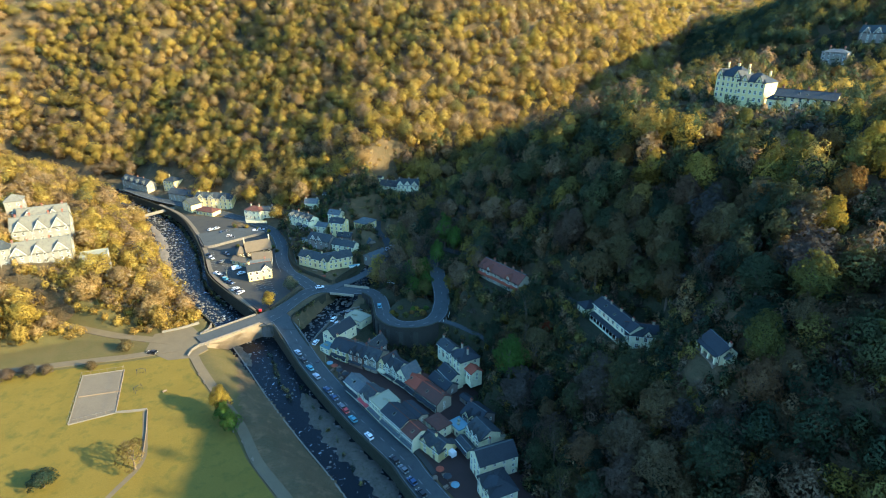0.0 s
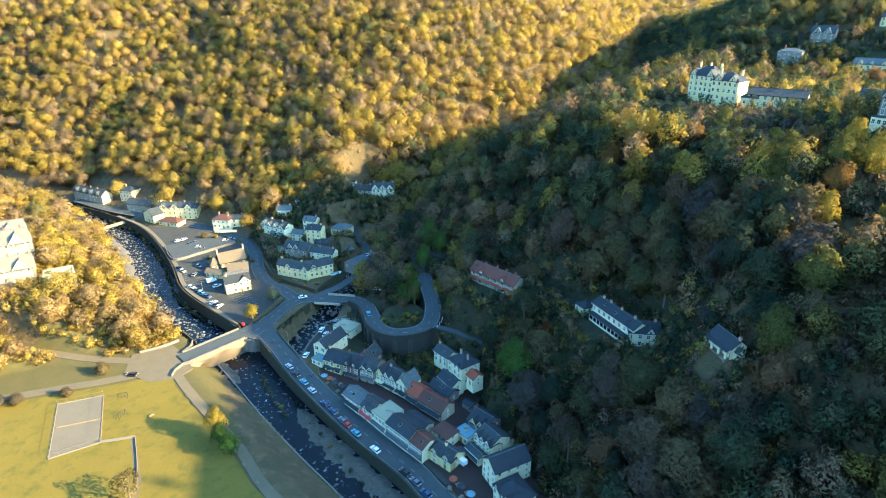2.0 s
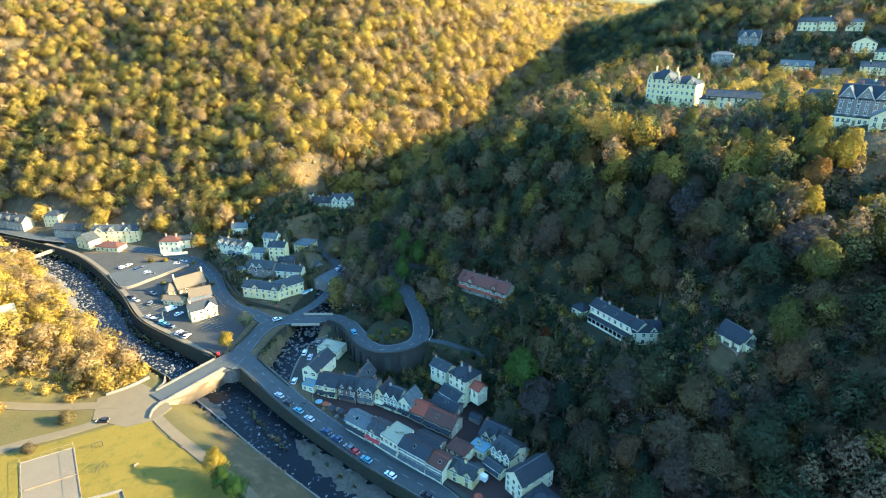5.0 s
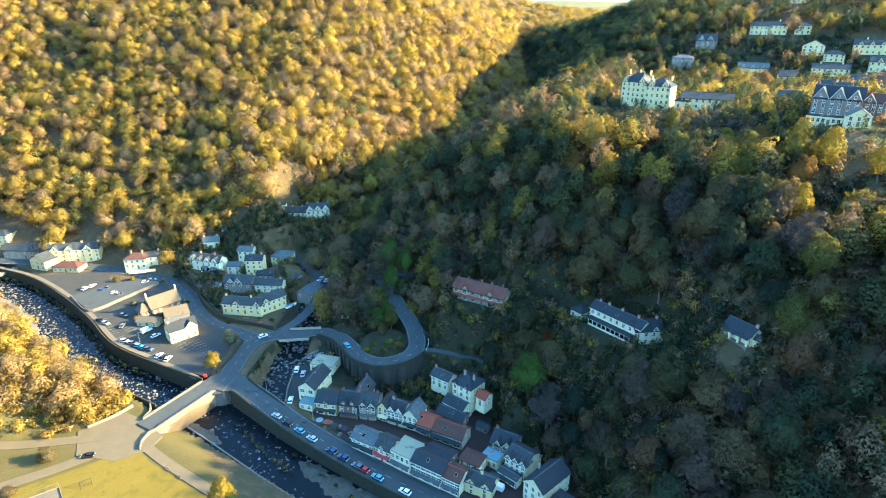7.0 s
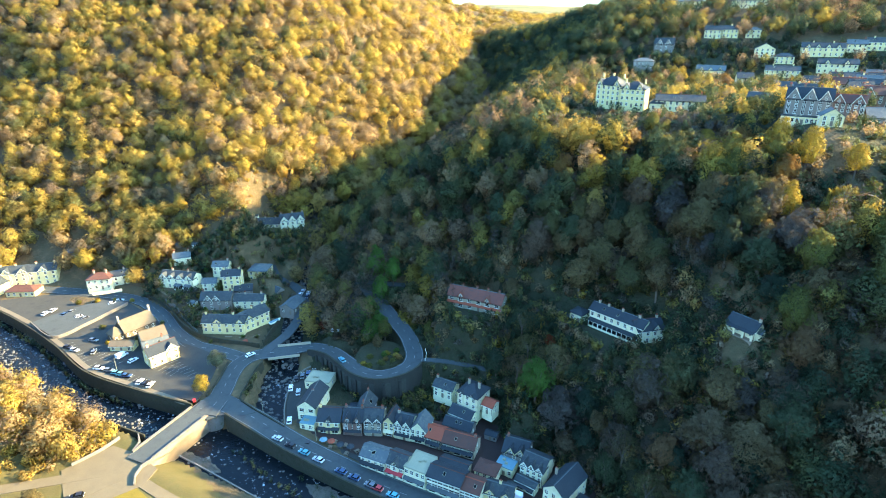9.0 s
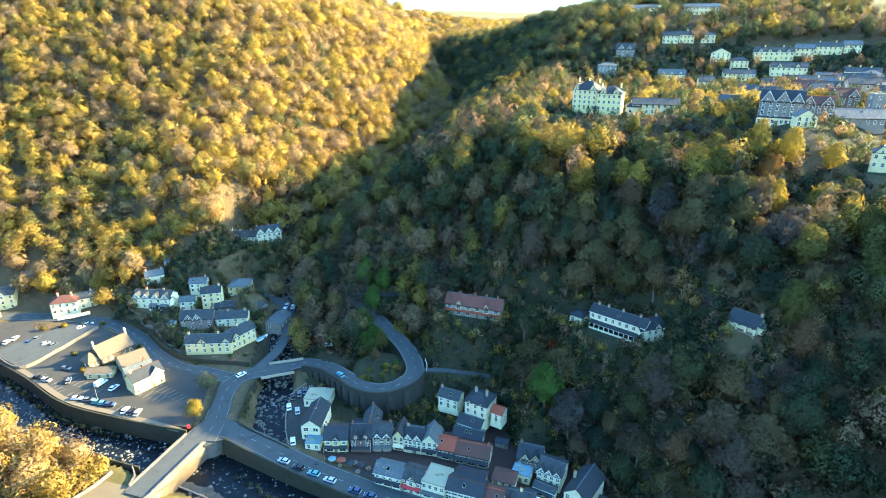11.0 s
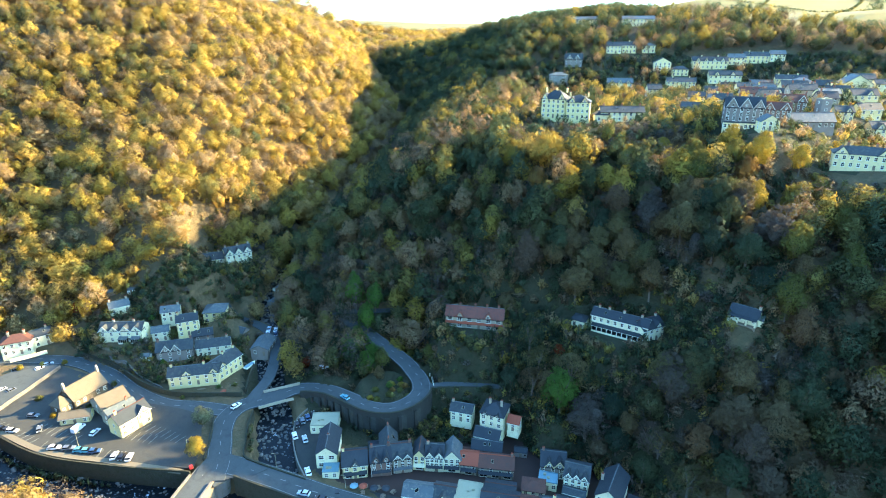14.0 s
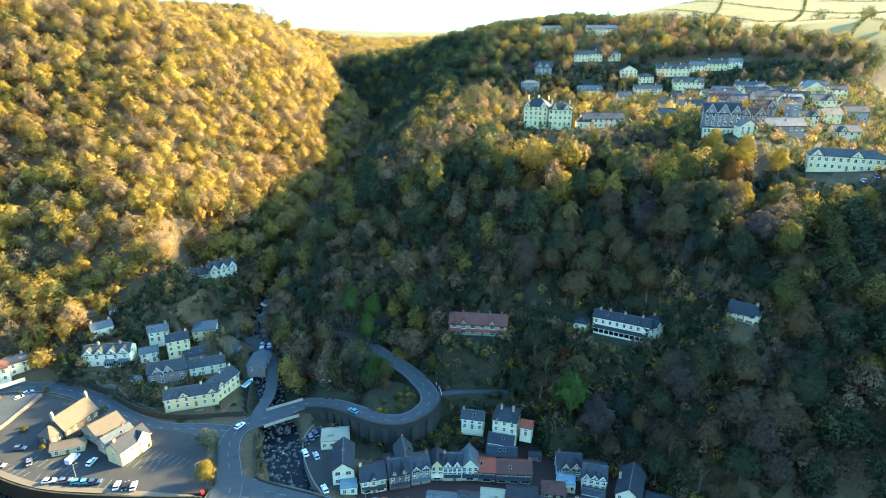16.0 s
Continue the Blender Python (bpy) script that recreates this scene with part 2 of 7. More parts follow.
def leaf_material(name, by_object, plain=None, gap=0.34, lo=0.45):
    """Autumn leaves: hue set for each tree, with a little light coming through them."""
    m, t, b = nodes_of(name)
    if by_object:
        pick = t.nodes.new("ShaderNodeObjectInfo").outputs["Random"]
    else:
        a = t.nodes.new("ShaderNodeAttribute")
        a.attribute_name = "tint"
        pick = a.outputs["Fac"]
    r = t.nodes.new("ShaderNodeValToRGB")
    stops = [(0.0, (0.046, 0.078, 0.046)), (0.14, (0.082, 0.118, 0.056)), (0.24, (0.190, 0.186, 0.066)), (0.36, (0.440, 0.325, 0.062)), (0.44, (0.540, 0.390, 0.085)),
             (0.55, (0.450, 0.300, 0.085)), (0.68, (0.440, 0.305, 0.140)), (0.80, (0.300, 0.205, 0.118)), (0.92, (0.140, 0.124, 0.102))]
    if by_object:  # the shaded slope: greens, olive, russet and grey, its bluish shade put into them
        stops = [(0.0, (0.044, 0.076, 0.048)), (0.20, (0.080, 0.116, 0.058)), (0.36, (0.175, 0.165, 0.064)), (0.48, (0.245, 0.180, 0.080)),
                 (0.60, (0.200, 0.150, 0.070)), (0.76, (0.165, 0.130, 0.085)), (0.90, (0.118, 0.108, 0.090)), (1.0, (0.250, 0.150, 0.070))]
    while len(r.color_ramp.elements) < len(stops):
        r.color_ramp.elements.new(0.5)
    for e, (p, c) in zip(r.color_ramp.elements, stops):
        e.position, e.color = p, (*c, 1)
    if plain:
        for e in r.color_ramp.elements:
            e.color = (*plain, 1)
    t.links.new(pick, r.inputs[0])
    g = t.nodes.new("ShaderNodeNewGeometry")
    var = t.nodes.new("ShaderNodeHueSaturation")
    t.links.new(r.outputs[0], var.inputs["Color"])
    t.links.new(curve_of(t, g.outputs["Random Per Island"], -2.2, 0.9), var.inputs["Value"])
    fine = mix_colour(t, curve_of(t, noise_of(t, 0.55, 3), 0.30, 0.70), (0.72, 0.72, 0.72), (1.2, 1.2, 1.2))
    leafy = mix_colour(t, 1.0, var.outputs[0], fine, "MULTIPLY")
    t.links.new(leafy, b.inputs["Base Color"])
    at = t.nodes.new("ShaderNodeAttribute")  # leaves face outwards from their branch
    at.attribute_name = "facing"
    turn = t.nodes.new("ShaderNodeVectorTransform")
    turn.vector_type, turn.convert_from, turn.convert_to = "NORMAL", "OBJECT", "WORLD"
    t.links.new(at.outputs["Vector"], turn.inputs[0])
    t.links.new(turn.outputs[0], b.inputs["Normal"])
    b.inputs["Roughness"].default_value = 0.75
    b.inputs["Specular IOR Level"].default_value = 0.1
    tr = t.nodes.new("ShaderNodeBsdfTranslucent")
    t.links.new(leafy, tr.inputs[0])
    t.links.new(turn.outputs[0], tr.inputs["Normal"])
    mx = t.nodes.new("ShaderNodeMixShader")
    mx.inputs[0].default_value = 0.48
    t.links.new(b.outputs[0], mx.inputs[1])
    t.links.new(tr.outputs[0], mx.inputs[2])
    air = t.nodes.new("ShaderNodeMixShader")  # gaps between the leaves
    t.links.new(curve_of(t, noise_of(t, gap, 2), lo, lo + 0.05), air.inputs[0])
    t.links.new(t.nodes.new("ShaderNodeBsdfTransparent").outputs[0], air.inputs[1])
    t.links.new(mx.outputs[0], air.inputs[2])
    t.links.new(air.outputs[0], t.nodes["Material Output"].inputs[0])
    return m


LEAF_STUFF = leaf_material("leaves_woods", False, gap=0.6, lo=0.485)
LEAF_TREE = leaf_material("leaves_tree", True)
LEAF_GREEN = leaf_material("leaves_green", True, (0.105, 0.205, 0.040))
LEAF_YELLOW = leaf_material("leaves_yellow", True, (0.400, 0.300, 0.050))
LEAF_OLIVE = leaf_material("leaves_olive", True, (0.165, 0.170, 0.045))
LEAF_PALE = leaf_material("leaves_pale", True, (0.240, 0.250, 0.130))
LEAF_TAN = leaf_material("leaves_tan", True, (0.260, 0.190, 0.070))
LEAF_ORANGE = leaf_material("leaves_orange", True, (0.285, 0.165, 0.048))
LEAF_RED = leaf_material("leaves_red", True, (0.22, 0.045, 0.015))
BARK = surface("bark", (0.10, 0.075, 0.05), (0.17, 0.14, 0.11), 0.9, 2, 0.3)
SOIL = surface("leaf_litter", (0.135, 0.090, 0.045), (0.072, 0.060, 0.029), 0.95, 9, 1.1, 0.8, dirt=(0.160, 0.105, 0.054))
GRASS = surface("mown_grass", (0.122, 0.094, 0.013), (0.158, 0.114, 0.018), 0.9, 9, 0.35, 0.3, dirt=(0.082, 0.078, 0.013))
GARDEN = surface("garden_ground", (0.027, 0.036, 0.015), (0.048, 0.043, 0.023), 0.95, 5, 0.9, 1.0, dirt=(0.018, 0.028, 0.011))
SCRUB = surface("rough_grass", (0.068, 0.066, 0.020), (0.100, 0.080, 0.030), 0.95, 5, 0.5, 0.6)
ASPHALT = surface("asphalt", (0.048, 0.058, 0.058), (0.062, 0.071, 0.069), 0.9, 7, 0.4, 0.15, dirt=(0.040, 0.047, 0.048))
CAR_PARK = surface("worn_asphalt", (0.040, 0.042, 0.038), (0.050, 0.050, 0.043), 0.9, 9, 0.5, 0.15, dirt=(0.030, 0.034, 0.033))
MOSSY = surface("mossy_wall_stone", (0.060, 0.054, 0.038), (0.036, 0.038, 0.022), 0.95, 2.5, 0.5, 0.9, dirt=(0.024, 0.034, 0.013))
# viaduct wall and buttresses, darker than the panels between them
DARK_STONE = surface("dark_viaduct_stone", (0.050, 0.046, 0.040), (0.034, 0.036, 0.028), 0.95, 2.5, 0.5, 0.9)
STAINED = surface("stained_wall_panel", (0.070, 0.068, 0.060), (0.046, 0.048, 0.040), 0.95, 1.6, 0.4, 0.7, dirt=(0.036, 0.042, 0.024))
DRIVE = surface("pale_gravel", (0.150, 0.120, 0.070), (0.115, 0.094, 0.058), 0.9, 4, 0.3, 0.2)
PAVING = surface("red_brick_paving", (0.060, 0.034, 0.027), (0.040, 0.027, 0.023), 0.85, 4, 0.35, 0.2)
CONCRETE = surface("worn_concrete", (0.20, 0.18, 0.14), (0.155, 0.145, 0.12), 0.9, 3, 0.3, 0.2)
COURT = surface("court_surface", (0.125, 0.105, 0.072), (0.15, 0.125, 0.085), 0.9, 5, 0.4, 0.1)
STONE = surface("rubble_stone", (0.20, 0.18, 0.15), (0.14, 0.125, 0.11), 0.92, 1.8, 0.45, 0.8, dirt=(0.10, 0.10, 0.05))
BOULDER = surface("river_boulder", (0.20, 0.185, 0.155), (0.095, 0.09, 0.08), 0.8, 3, 0.5, 0.5)
GRAVEL = surface("river_gravel", (0.125, 0.112, 0.085), (0.065, 0.060, 0.048), 0.9, 2.2, 0.5, 1.0, dirt=(0.035, 0.040, 0.020))
WHITE = surface("white_render", (0.80, 0.73, 0.45), (0.72, 0.66, 0.41), 0.8, 3, 0.25, 0.05, dirt=(0.58, 0.51, 0.32))
IVORY = surface("ivory_stucco", (0.80, 0.66, 0.33), (0.72, 0.59, 0.30), 0.8, 3, 0.25, 0.05, dirt=(0.54, 0.45, 0.27))
CREAM = surface("cream_render", (0.78, 0.63, 0.29), (0.70, 0.56, 0.26), 0.8, 3, 0.25, 0.08)
PALE_STONE = surface("pale_mansion_stone", (0.27, 0.255, 0.205), (0.21, 0.20, 0.16), 0.88, 2, 0.3, 0.3)
# mansion roof slate, lightened so that its colour holds the sunlight on it
SUNLIT_ROOF = surface("sunlit_roof_slate", (0.180, 0.170, 0.130), (0.135, 0.130, 0.100), 0.85, 2.5, 0.35, 0.4, dirt=(0.09, 0.09, 0.075))
BUFF = surface("buff_render", (0.40, 0.34, 0.24), (0.34, 0.29, 0.20), 0.85, 3, 0.25, 0.1)
BRICK = surface("dark_brick", (0.22, 0.125, 0.085), (0.17, 0.11, 0.085), 0.9, 2, 0.25, 0.3)
HOUSE_STONE = surface("house_stone", (0.26, 0.22, 0.18), (0.19, 0.165, 0.14), 0.9, 2, 0.35, 0.4)
SLATE = surface("slate", (0.026, 0.035, 0.038), (0.044, 0.053, 0.055), 0.7, 2.5, 0.35, 0.3, dirt=(0.078, 0.080, 0.064))
SLATE_DARK = surface("dark_slate", (0.020, 0.027, 0.031), (0.034, 0.041, 0.045), 0.65, 2.5, 0.35, 0.3)
SLATE_PALE = surface("pale_slate", (0.095, 0.115, 0.115), (0.072, 0.088, 0.090), 0.6, 2.5, 0.35, 0.3, dirt=(0.16, 0.155, 0.13))
TILE_RED = surface("red_clay_tile", (0.26, 0.060, 0.033), (0.31, 0.075, 0.038), 0.8, 2.5, 0.3, 0.4)
TILE_BROWN = surface("brown_clay_tile", (0.125, 0.050, 0.034), (0.088, 0.042, 0.031), 0.8, 2.5, 0.3, 0.4, dirt=(0.065, 0.042, 0.034))
TILE_RUST = surface("rust_red_clay_tile", (0.190, 0.062, 0.040), (0.130, 0.050, 0.036), 0.8, 2.5, 0.3, 0.4, dirt=(0.085, 0.050, 0.040))
LEAD = surface("grey_roofing_felt", (0.25, 0.25, 0.17), (0.31, 0.30, 0.20), 0.8, 3, 0.4, 0.1)
THATCH = surface("sandy_stone_slate", (0.150, 0.120, 0.078), (0.110, 0.090, 0.062), 0.9, 2.5, 0.35, 0.4)
FRAME = surface("white_paint", (0.82, 0.80, 0.64), (0.76, 0.74, 0.60), 0.5, 2, 0.3, 0)
PAINT_LINE = surface("road_paint", (0.25, 0.26, 0.23), (0.16, 0.165, 0.15), 0.7, 2, 0.2, 0)
BLUE = surface("blue_awning", (0.12, 0.24, 0.27), (0.15, 0.27, 0.30), 0.7, 2, 0.3, 0)
TIMBER = surface("weathered_timber", (0.16, 0.12, 0.08), (0.22, 0.17, 0.12), 0.85, 2, 0.3, 0.3)
RUBBER = surface("tyre_rubber", (0.02, 0.02, 0.02), (0.03, 0.03, 0.03), 0.8, 1, 0.2, 0)
MOOR = surface("far_fields", (0.175, 0.150, 0.050), (0.140, 0.128, 0.042), 0.95, 160, 25, 0, dirt=(0.05, 0.055, 0.022))


def gloss(name, colour, rough, metal=0.0, spec=0.5):
    m, t, b = nodes_of(name)
    b.inputs["Base Color"].default_value, b.inputs["Roughness"].default_value = (*colour, 1), rough
    b.inputs["Metallic"].default_value, b.inputs["Specular IOR Level"].default_value = metal, spec
    return m


GLASS = gloss("window_glass", (0.006, 0.007, 0.008), 0.25, 0.0, 0.12)
CAR_PAINTS = {n: gloss(n + "_car_paint", c, 0.28) for n, c in dict(white=(0.75, 0.75, 0.75), silver=(0.42, 0.44, 0.46), black=(0.015, 0.015, 0.018), blue=(0.025, 0.06, 0.13),
              red=(0.45, 0.03, 0.03), teal=(0.08, 0.30, 0.36), grey=(0.12, 0.13, 0.14)).items()}


def water_material():
    m, t, b = nodes_of("river_water")
    foam = curve_of(t, noise_of(t, 1.6, 6, rough=0.7), 0.60, 0.66)
    patch = curve_of(t, noise_of(t, 11, 3), 0.42, 0.62)
    mul = t.nodes.new("ShaderNodeMath")
    mul.operation = "MULTIPLY"
    t.links.new(foam, mul.inputs[0])
    t.links.new(patch, mul.inputs[1])
    c = mix_colour(t, mul.outputs[0], (0.006, 0.009, 0.011), (0.50, 0.54, 0.56))
    t.links.new(c, b.inputs["Base Color"])
    t.links.new(curve_of(t, mul.outputs[0], -0.15, 0.9), b.inputs["Roughness"])
    b.inputs["Specular IOR Level"].default_value = 0.12
    n = t.nodes.new("ShaderNodeBump")
    n.inputs["Strength"].default_value, n.inputs["Distance"].default_value = 0.6, 0.3
    t.links.new(noise_of(t, 0.9, 4), n.inputs["Height"])
    t.links.new(n.outputs[0], b.inputs["Normal"])
    return m


WATER = water_material()


# ---- mesh helpers ----
def put(name, bm, material, parent=None, label="", category="", kind="", group=""):
    me = bpy.data.meshes.new(name)
    bm.normal_update()
    bm.to_mesh(me)
    bm.free()
    me.materials.append(material)
    ob = new(name, me)
    ob.parent = parent
    return tagged(ob, label, category, group, kind)


def part(name, bm, material, parent, label=""):
    return put(name, bm, material, parent, label)


def shared(name, me, parent, m):
    ob = new(name, me)
    ob.parent, ob.matrix_basis = parent, m
    return ob


def thing(name, label, category, m, group="", kind=""):
    ob = new(name)
    ob.empty_display_size = 0.5
    ob.matrix_basis = m
    return tagged(ob, label, category, group, kind)


def block(bm, x0, x1, y0, y1, z0, z1):
    v = [bm.verts.new((x, y, z)) for z in (z0, z1) for x, y in ((x0, y0), (x1, y0), (x1, y1), (x0, y1))]
    for f in ((3, 2, 1, 0), (4, 5, 6, 7), (0, 1, 5, 4), (1, 2, 6, 5), (2, 3, 7, 6), (3, 0, 4, 7)):
        bm.faces.new([v[i] for i in f])
    return v


def prism(bm, ring, push):
    """A solid from a flat ring of corners, pushed along a vector."""
    a = [bm.verts.new(p) for p in ring]
    b = [bm.verts.new(Vector(p) + Vector(push)) for p in ring]
    bm.faces.new(a[::-1])
    bm.faces.new(b)
    for i in range(len(a)):
        j = (i + 1) % len(a)
        bm.faces.new((a[i], a[j], b[j], b[i]))
    bmesh.ops.recalc_face_normals(bm, faces=bm.faces)


def arrays_mesh(name, verts, quads, material, tint=None, facing=None):
    me = bpy.data.meshes.new(name)
    verts, quads = np.asarray(verts, np.float32), np.asarray(quads, np.int32)
    me.vertices.add(len(verts))
    me.vertices.foreach_set("co", verts.ravel())
    me.loops.add(quads.size)
    me.loops.foreach_set("vertex_index", quads.ravel())
    me.polygons.add(len(quads))
    me.polygons.foreach_set("loop_start", np.arange(0, quads.size, quads.shape[1], dtype=np.int32))
    me.update(calc_edges=True)
    if tint is not None:
        me.attributes.new("tint", "FLOAT", "POINT").data.foreach_set("value", np.asarray(tint, np.float32))
    if facing is not None:
        me.attributes.new("facing", "FLOAT_VECTOR", "POINT").data.foreach_set("vector", np.asarray(facing, np.float32).ravel())
    me.materials.append(material)
    return me


def smooth(line, step=2.0):
    """Evenly spaced places along a rounded line, as (x, y, corner count)."""
    pts = [Vector((*p, 0)) for p in line]
    pts = [2 * pts[0] - pts[1]] + pts + [2 * pts[-1] - pts[-2]]
    out = []
    for i in range(1, len(pts) - 2):
        a, b, c, d = pts[i - 1:i + 3]
        n = max(1, int((c - b).length / step))
        for k in range(n):
            s = k / n
            p = 0.5 * ((2 * b) + (c - a) * s + (2 * a - 5 * b + 4 * c - d) * s * s + (3 * b - a - 3 * c + d) * s ** 3)
            out.append((p.x, p.y, i - 1 + s))
    out.append((pts[-2].x, pts[-2].y, len(line) - 1.0))
    return out


def sides(path):
    """Unit vectors to the right of a path."""
    res = []
    for i in range(len(path)):
        a, b = path[max(0, i - 1)], path[min(len(path) - 1, i + 1)]
        v = Vector((b[0] - a[0], b[1] - a[1])).normalized()
        res.append(Vector((v.y, -v.x)))
    return res


def strip(path, heights, left, right, thick=0.3):
    """A slab along a path, from left to right of it."""
    bm = bmesh.new()
    rows = []
    for (x, y, s), n in zip(path, sides(path)):
        z = float(np.interp(s, range(len(heights)), heights)) if isinstance(heights, list) else heights(x, y)
        rows.append([bm.verts.new((x + n.x * o, y + n.y * o, z + dz)) for o, dz in ((left, 0), (right, 0), (right, -thick), (left, -thick))])
    for a, b in zip(rows, rows[1:]):
        for i in range(4):
            j = (i + 1) % 4
            bm.faces.new((a[i], b[i], b[j], a[j]))
    bm.faces.new(rows[0])
    bm.faces.new(rows[-1][::-1])
    bmesh.ops.recalc_face_normals(bm, faces=bm.faces)
    return bm


def sheet(poly, height, thick=0.3):
    bm = bmesh.new()
    f = bm.faces.new([bm.verts.new((x, y, 0)) for x, y in poly])
    bmesh.ops.triangulate(bm, faces=[f])
    bmesh.ops.subdivide_edges(bm, edges=bm.edges[:], cuts=2, use_grid_fill=True)
    for v in bm.verts:
        v.co.z = height(v.co.x, v.co.y)
    r = bmesh.ops.extrude_face_region(bm, geom=bm.faces[:])
    for v in r["geom"]:
        if isinstance(v, bmesh.types.BMVert):
            v.co.z -= thick
    bmesh.ops.recalc_face_normals(bm, faces=bm.faces)
    return bm


def wall(name, line, top, low, thick, material, label, kind="structure"):
    path = smooth(line, 2.5)
    bm = bmesh.new()
    rows = []
    for (x, y, s), n in zip(path, sides(path)):
        t = float(np.interp(s, range(len(top)), top)) if isinstance(top, list) else top(x, y)
        b = low(x, y) if callable(low) else t - low
        rows.append([bm.verts.new((x + n.x * o, y + n.y * o, z)) for o, z in ((-thick / 2, b), (-thick / 2, t), (thick / 2, t), (thick / 2, b))])
    for a, b in zip(rows, rows[1:]):
        for i in range(4):
            j = (i + 1) % 4
            bm.faces.new((a[i], b[i], b[j], a[j]))
    bm.faces.new(rows[0])
    bm.faces.new(rows[-1][::-1])
    bmesh.ops.recalc_face_normals(bm, faces=bm.faces)
    return put(name, bm, material, None, label, "wall", kind)


UPTOWN = [(128, 322), (146, 240), (150, 170), (160, 118), (330, 110), (420, 200), (385, 262), (345, 305), (318, 345), (262, 402), (225, 400), (168, 322)]

FIELD = [(-77, 389), (-62, 381), (-50, 381), (-38, 390)]  # narrow terraced field on the hillside

# ---- the ground, one sheet out to the horizon ----
def spaced(lo, hi, fine_lo, fine_hi, step, mid_lo, mid_hi, mid_step):
    a = list(np.arange(fine_lo, fine_hi + 0.01, step))
    v = fine_hi
    while v < hi:
        v += mid_step if v < mid_hi else max(mid_step, (v - mid_hi) * 0.16)
        a.append(min(v, hi))
    v = fine_lo
    while v > lo:
        v -= mid_step if v > mid_lo else max(mid_step, (mid_lo - v) * 0.16)
        a.insert(0, max(v, lo))
    return np.array(a)


gx, gy = spaced(-4300, 4300, -240, 100, 1.8, -460, 640, 7), spaced(-1500, 4400, 100, 400, 1.8, 0, 1000, 7)
GX, GY = np.meshgrid(gx, gy)
GZ = land(GX.ravel(), GY.ravel())
nx, ny = len(gx), len(gy)
ij = (np.arange(ny - 1)[:, None] * nx + np.arange(nx - 1)[None]).ravel()
me = arrays_mesh("ground", np.stack([GX.ravel(), GY.ravel(), GZ], 1), np.stack([ij, ij + 1, ij + nx + 1, ij + nx], 1), SOIL)
me.polygons.foreach_set("use_smooth", [True] * len(me.polygons))
me.materials.append(MOOR)
cx, cy = GX[:-1, :-1].ravel(), GY[:-1, :-1].ravel()
far_cell = ((np.hypot(cx - 50, cy - 250) > 1000) | ((cx > 432) & (cy < 560))).astype(np.int32)
me.materials.append(SCRUB), me.materials.append(GARDEN)
verge = inside(cx, cy, [(-60, 130), (-98, 224), (-118, 238), (-160, 236), (-260, 215), (-300, 60), (0, 60)])
gardens = inside(cx, cy, UPTOWN) | (np.hypot((cx - 50) / 40, (cy - 185) / 50) < 1) | inside(cx, cy, [(-50, 300), (-66, 262), (-40, 262), (-48, 232), (-24, 204), (30, 150), (60, 160), (40, 230), (18, 262), (-2, 290)])
me.polygons.foreach_set("material_index", np.where(gardens, 3, np.where(verge, 2, far_cell)).astype(np.int32))
tagged(new("ground", me), "steep wooded valley sides covered with brown leaf litter", "ground", kind="structure")

# ---- water, lawns and roads ----
put("water", strip(smooth(RIVER, 4), lambda x, y: float(river_bed(x, y)) + 0.9, -13.5, 13.5, 0.2), WATER, None, "dark shallow river broken by white foam", "river", "structure")
put("water", strip(smooth(STREAM[:4], 4), [z + 0.1 for z in STREAM_Z[:4]], -7.4, 7.4, 0.2), WATER, None, "rocky stream in shade beside the yard", "stream", "structure")
put("water", strip(smooth(STREAM[3:8], 4), [z + 0.1 for z in STREAM_Z[3:8]], -5.5, 5.5, 0.2), WATER, None, "narrow rocky stream in deep shade", "stream", "structure")
LAWN = [(-111, 209), (-134, 203), (-152, 199), (-190, 190), (-240, 172), (-260, 100), (-40, 100), (-36, 112), (-52, 132), (-66, 148), (-78, 166), (-96, 188), (-106, 200)]
put("lawn", sheet(LAWN, lambda x, y: ground(x, y) + 0.12, 0.4), GRASS, None, "sunlit mown park lawn of yellowing grass", "lawn", "structure")
for name, (line, width, heights) in ROADS.items():
    drive = name in ("park_drive", "lawn_drive", "lawn_path")
    ob = put("path" if name == "lawn_path" else "road", strip(smooth(line), [h + (0.04 if name in ("upper", "lane", "lawn_drive") else 0) for h in heights], -width / 2, width / 2, 0.5),
             DRIVE if drive else ASPHALT, None, "pale gravel park path" if drive else "grey asphalt village road with worn markings", "path" if drive else "road", "structure")
PARK = [(-89, 244), (-111, 263.5), (-130, 285.5), (-145, 315.5), (-162, 345), (-183, 378), (-149, 374), (-117, 349), (-104, 325), (-98, 306), (-92, 293), (-84, 283), (-77, 272), (-81.5, 259), (-86, 248.5)]
put("car_park", sheet(PARK, lambda x, y: float(floor_z(x, y)) + 0.12 + 0.02 * max(0, (y - 300) / 40), 0.5), CAR_PARK, None, "large grey asphalt car park beside the river", "car park", "structure")
SQUARE = [(-54, 217), (-53, 211), (-38, 190), (-24, 172), (-9, 154), (14, 122), (38, 118), (27, 158), (16, 184), (2, 206), (-16, 206), (-40, 220)]
put("pavement", sheet(SQUARE, lambda x, y: float(floor_z(x, y)) + 0.1, 0.5), PAVING, None, "red-brown paved shopping street between the terraces", "pavement", "structure")
JUNCTION = [(-86, 231.5), (-90.5, 238.5), (-87, 243.5), (-82, 247), (-76.5, 243), (-73.5, 237.5), (-68.5, 228.5), (-75, 228.5), (-80.5, 232)]
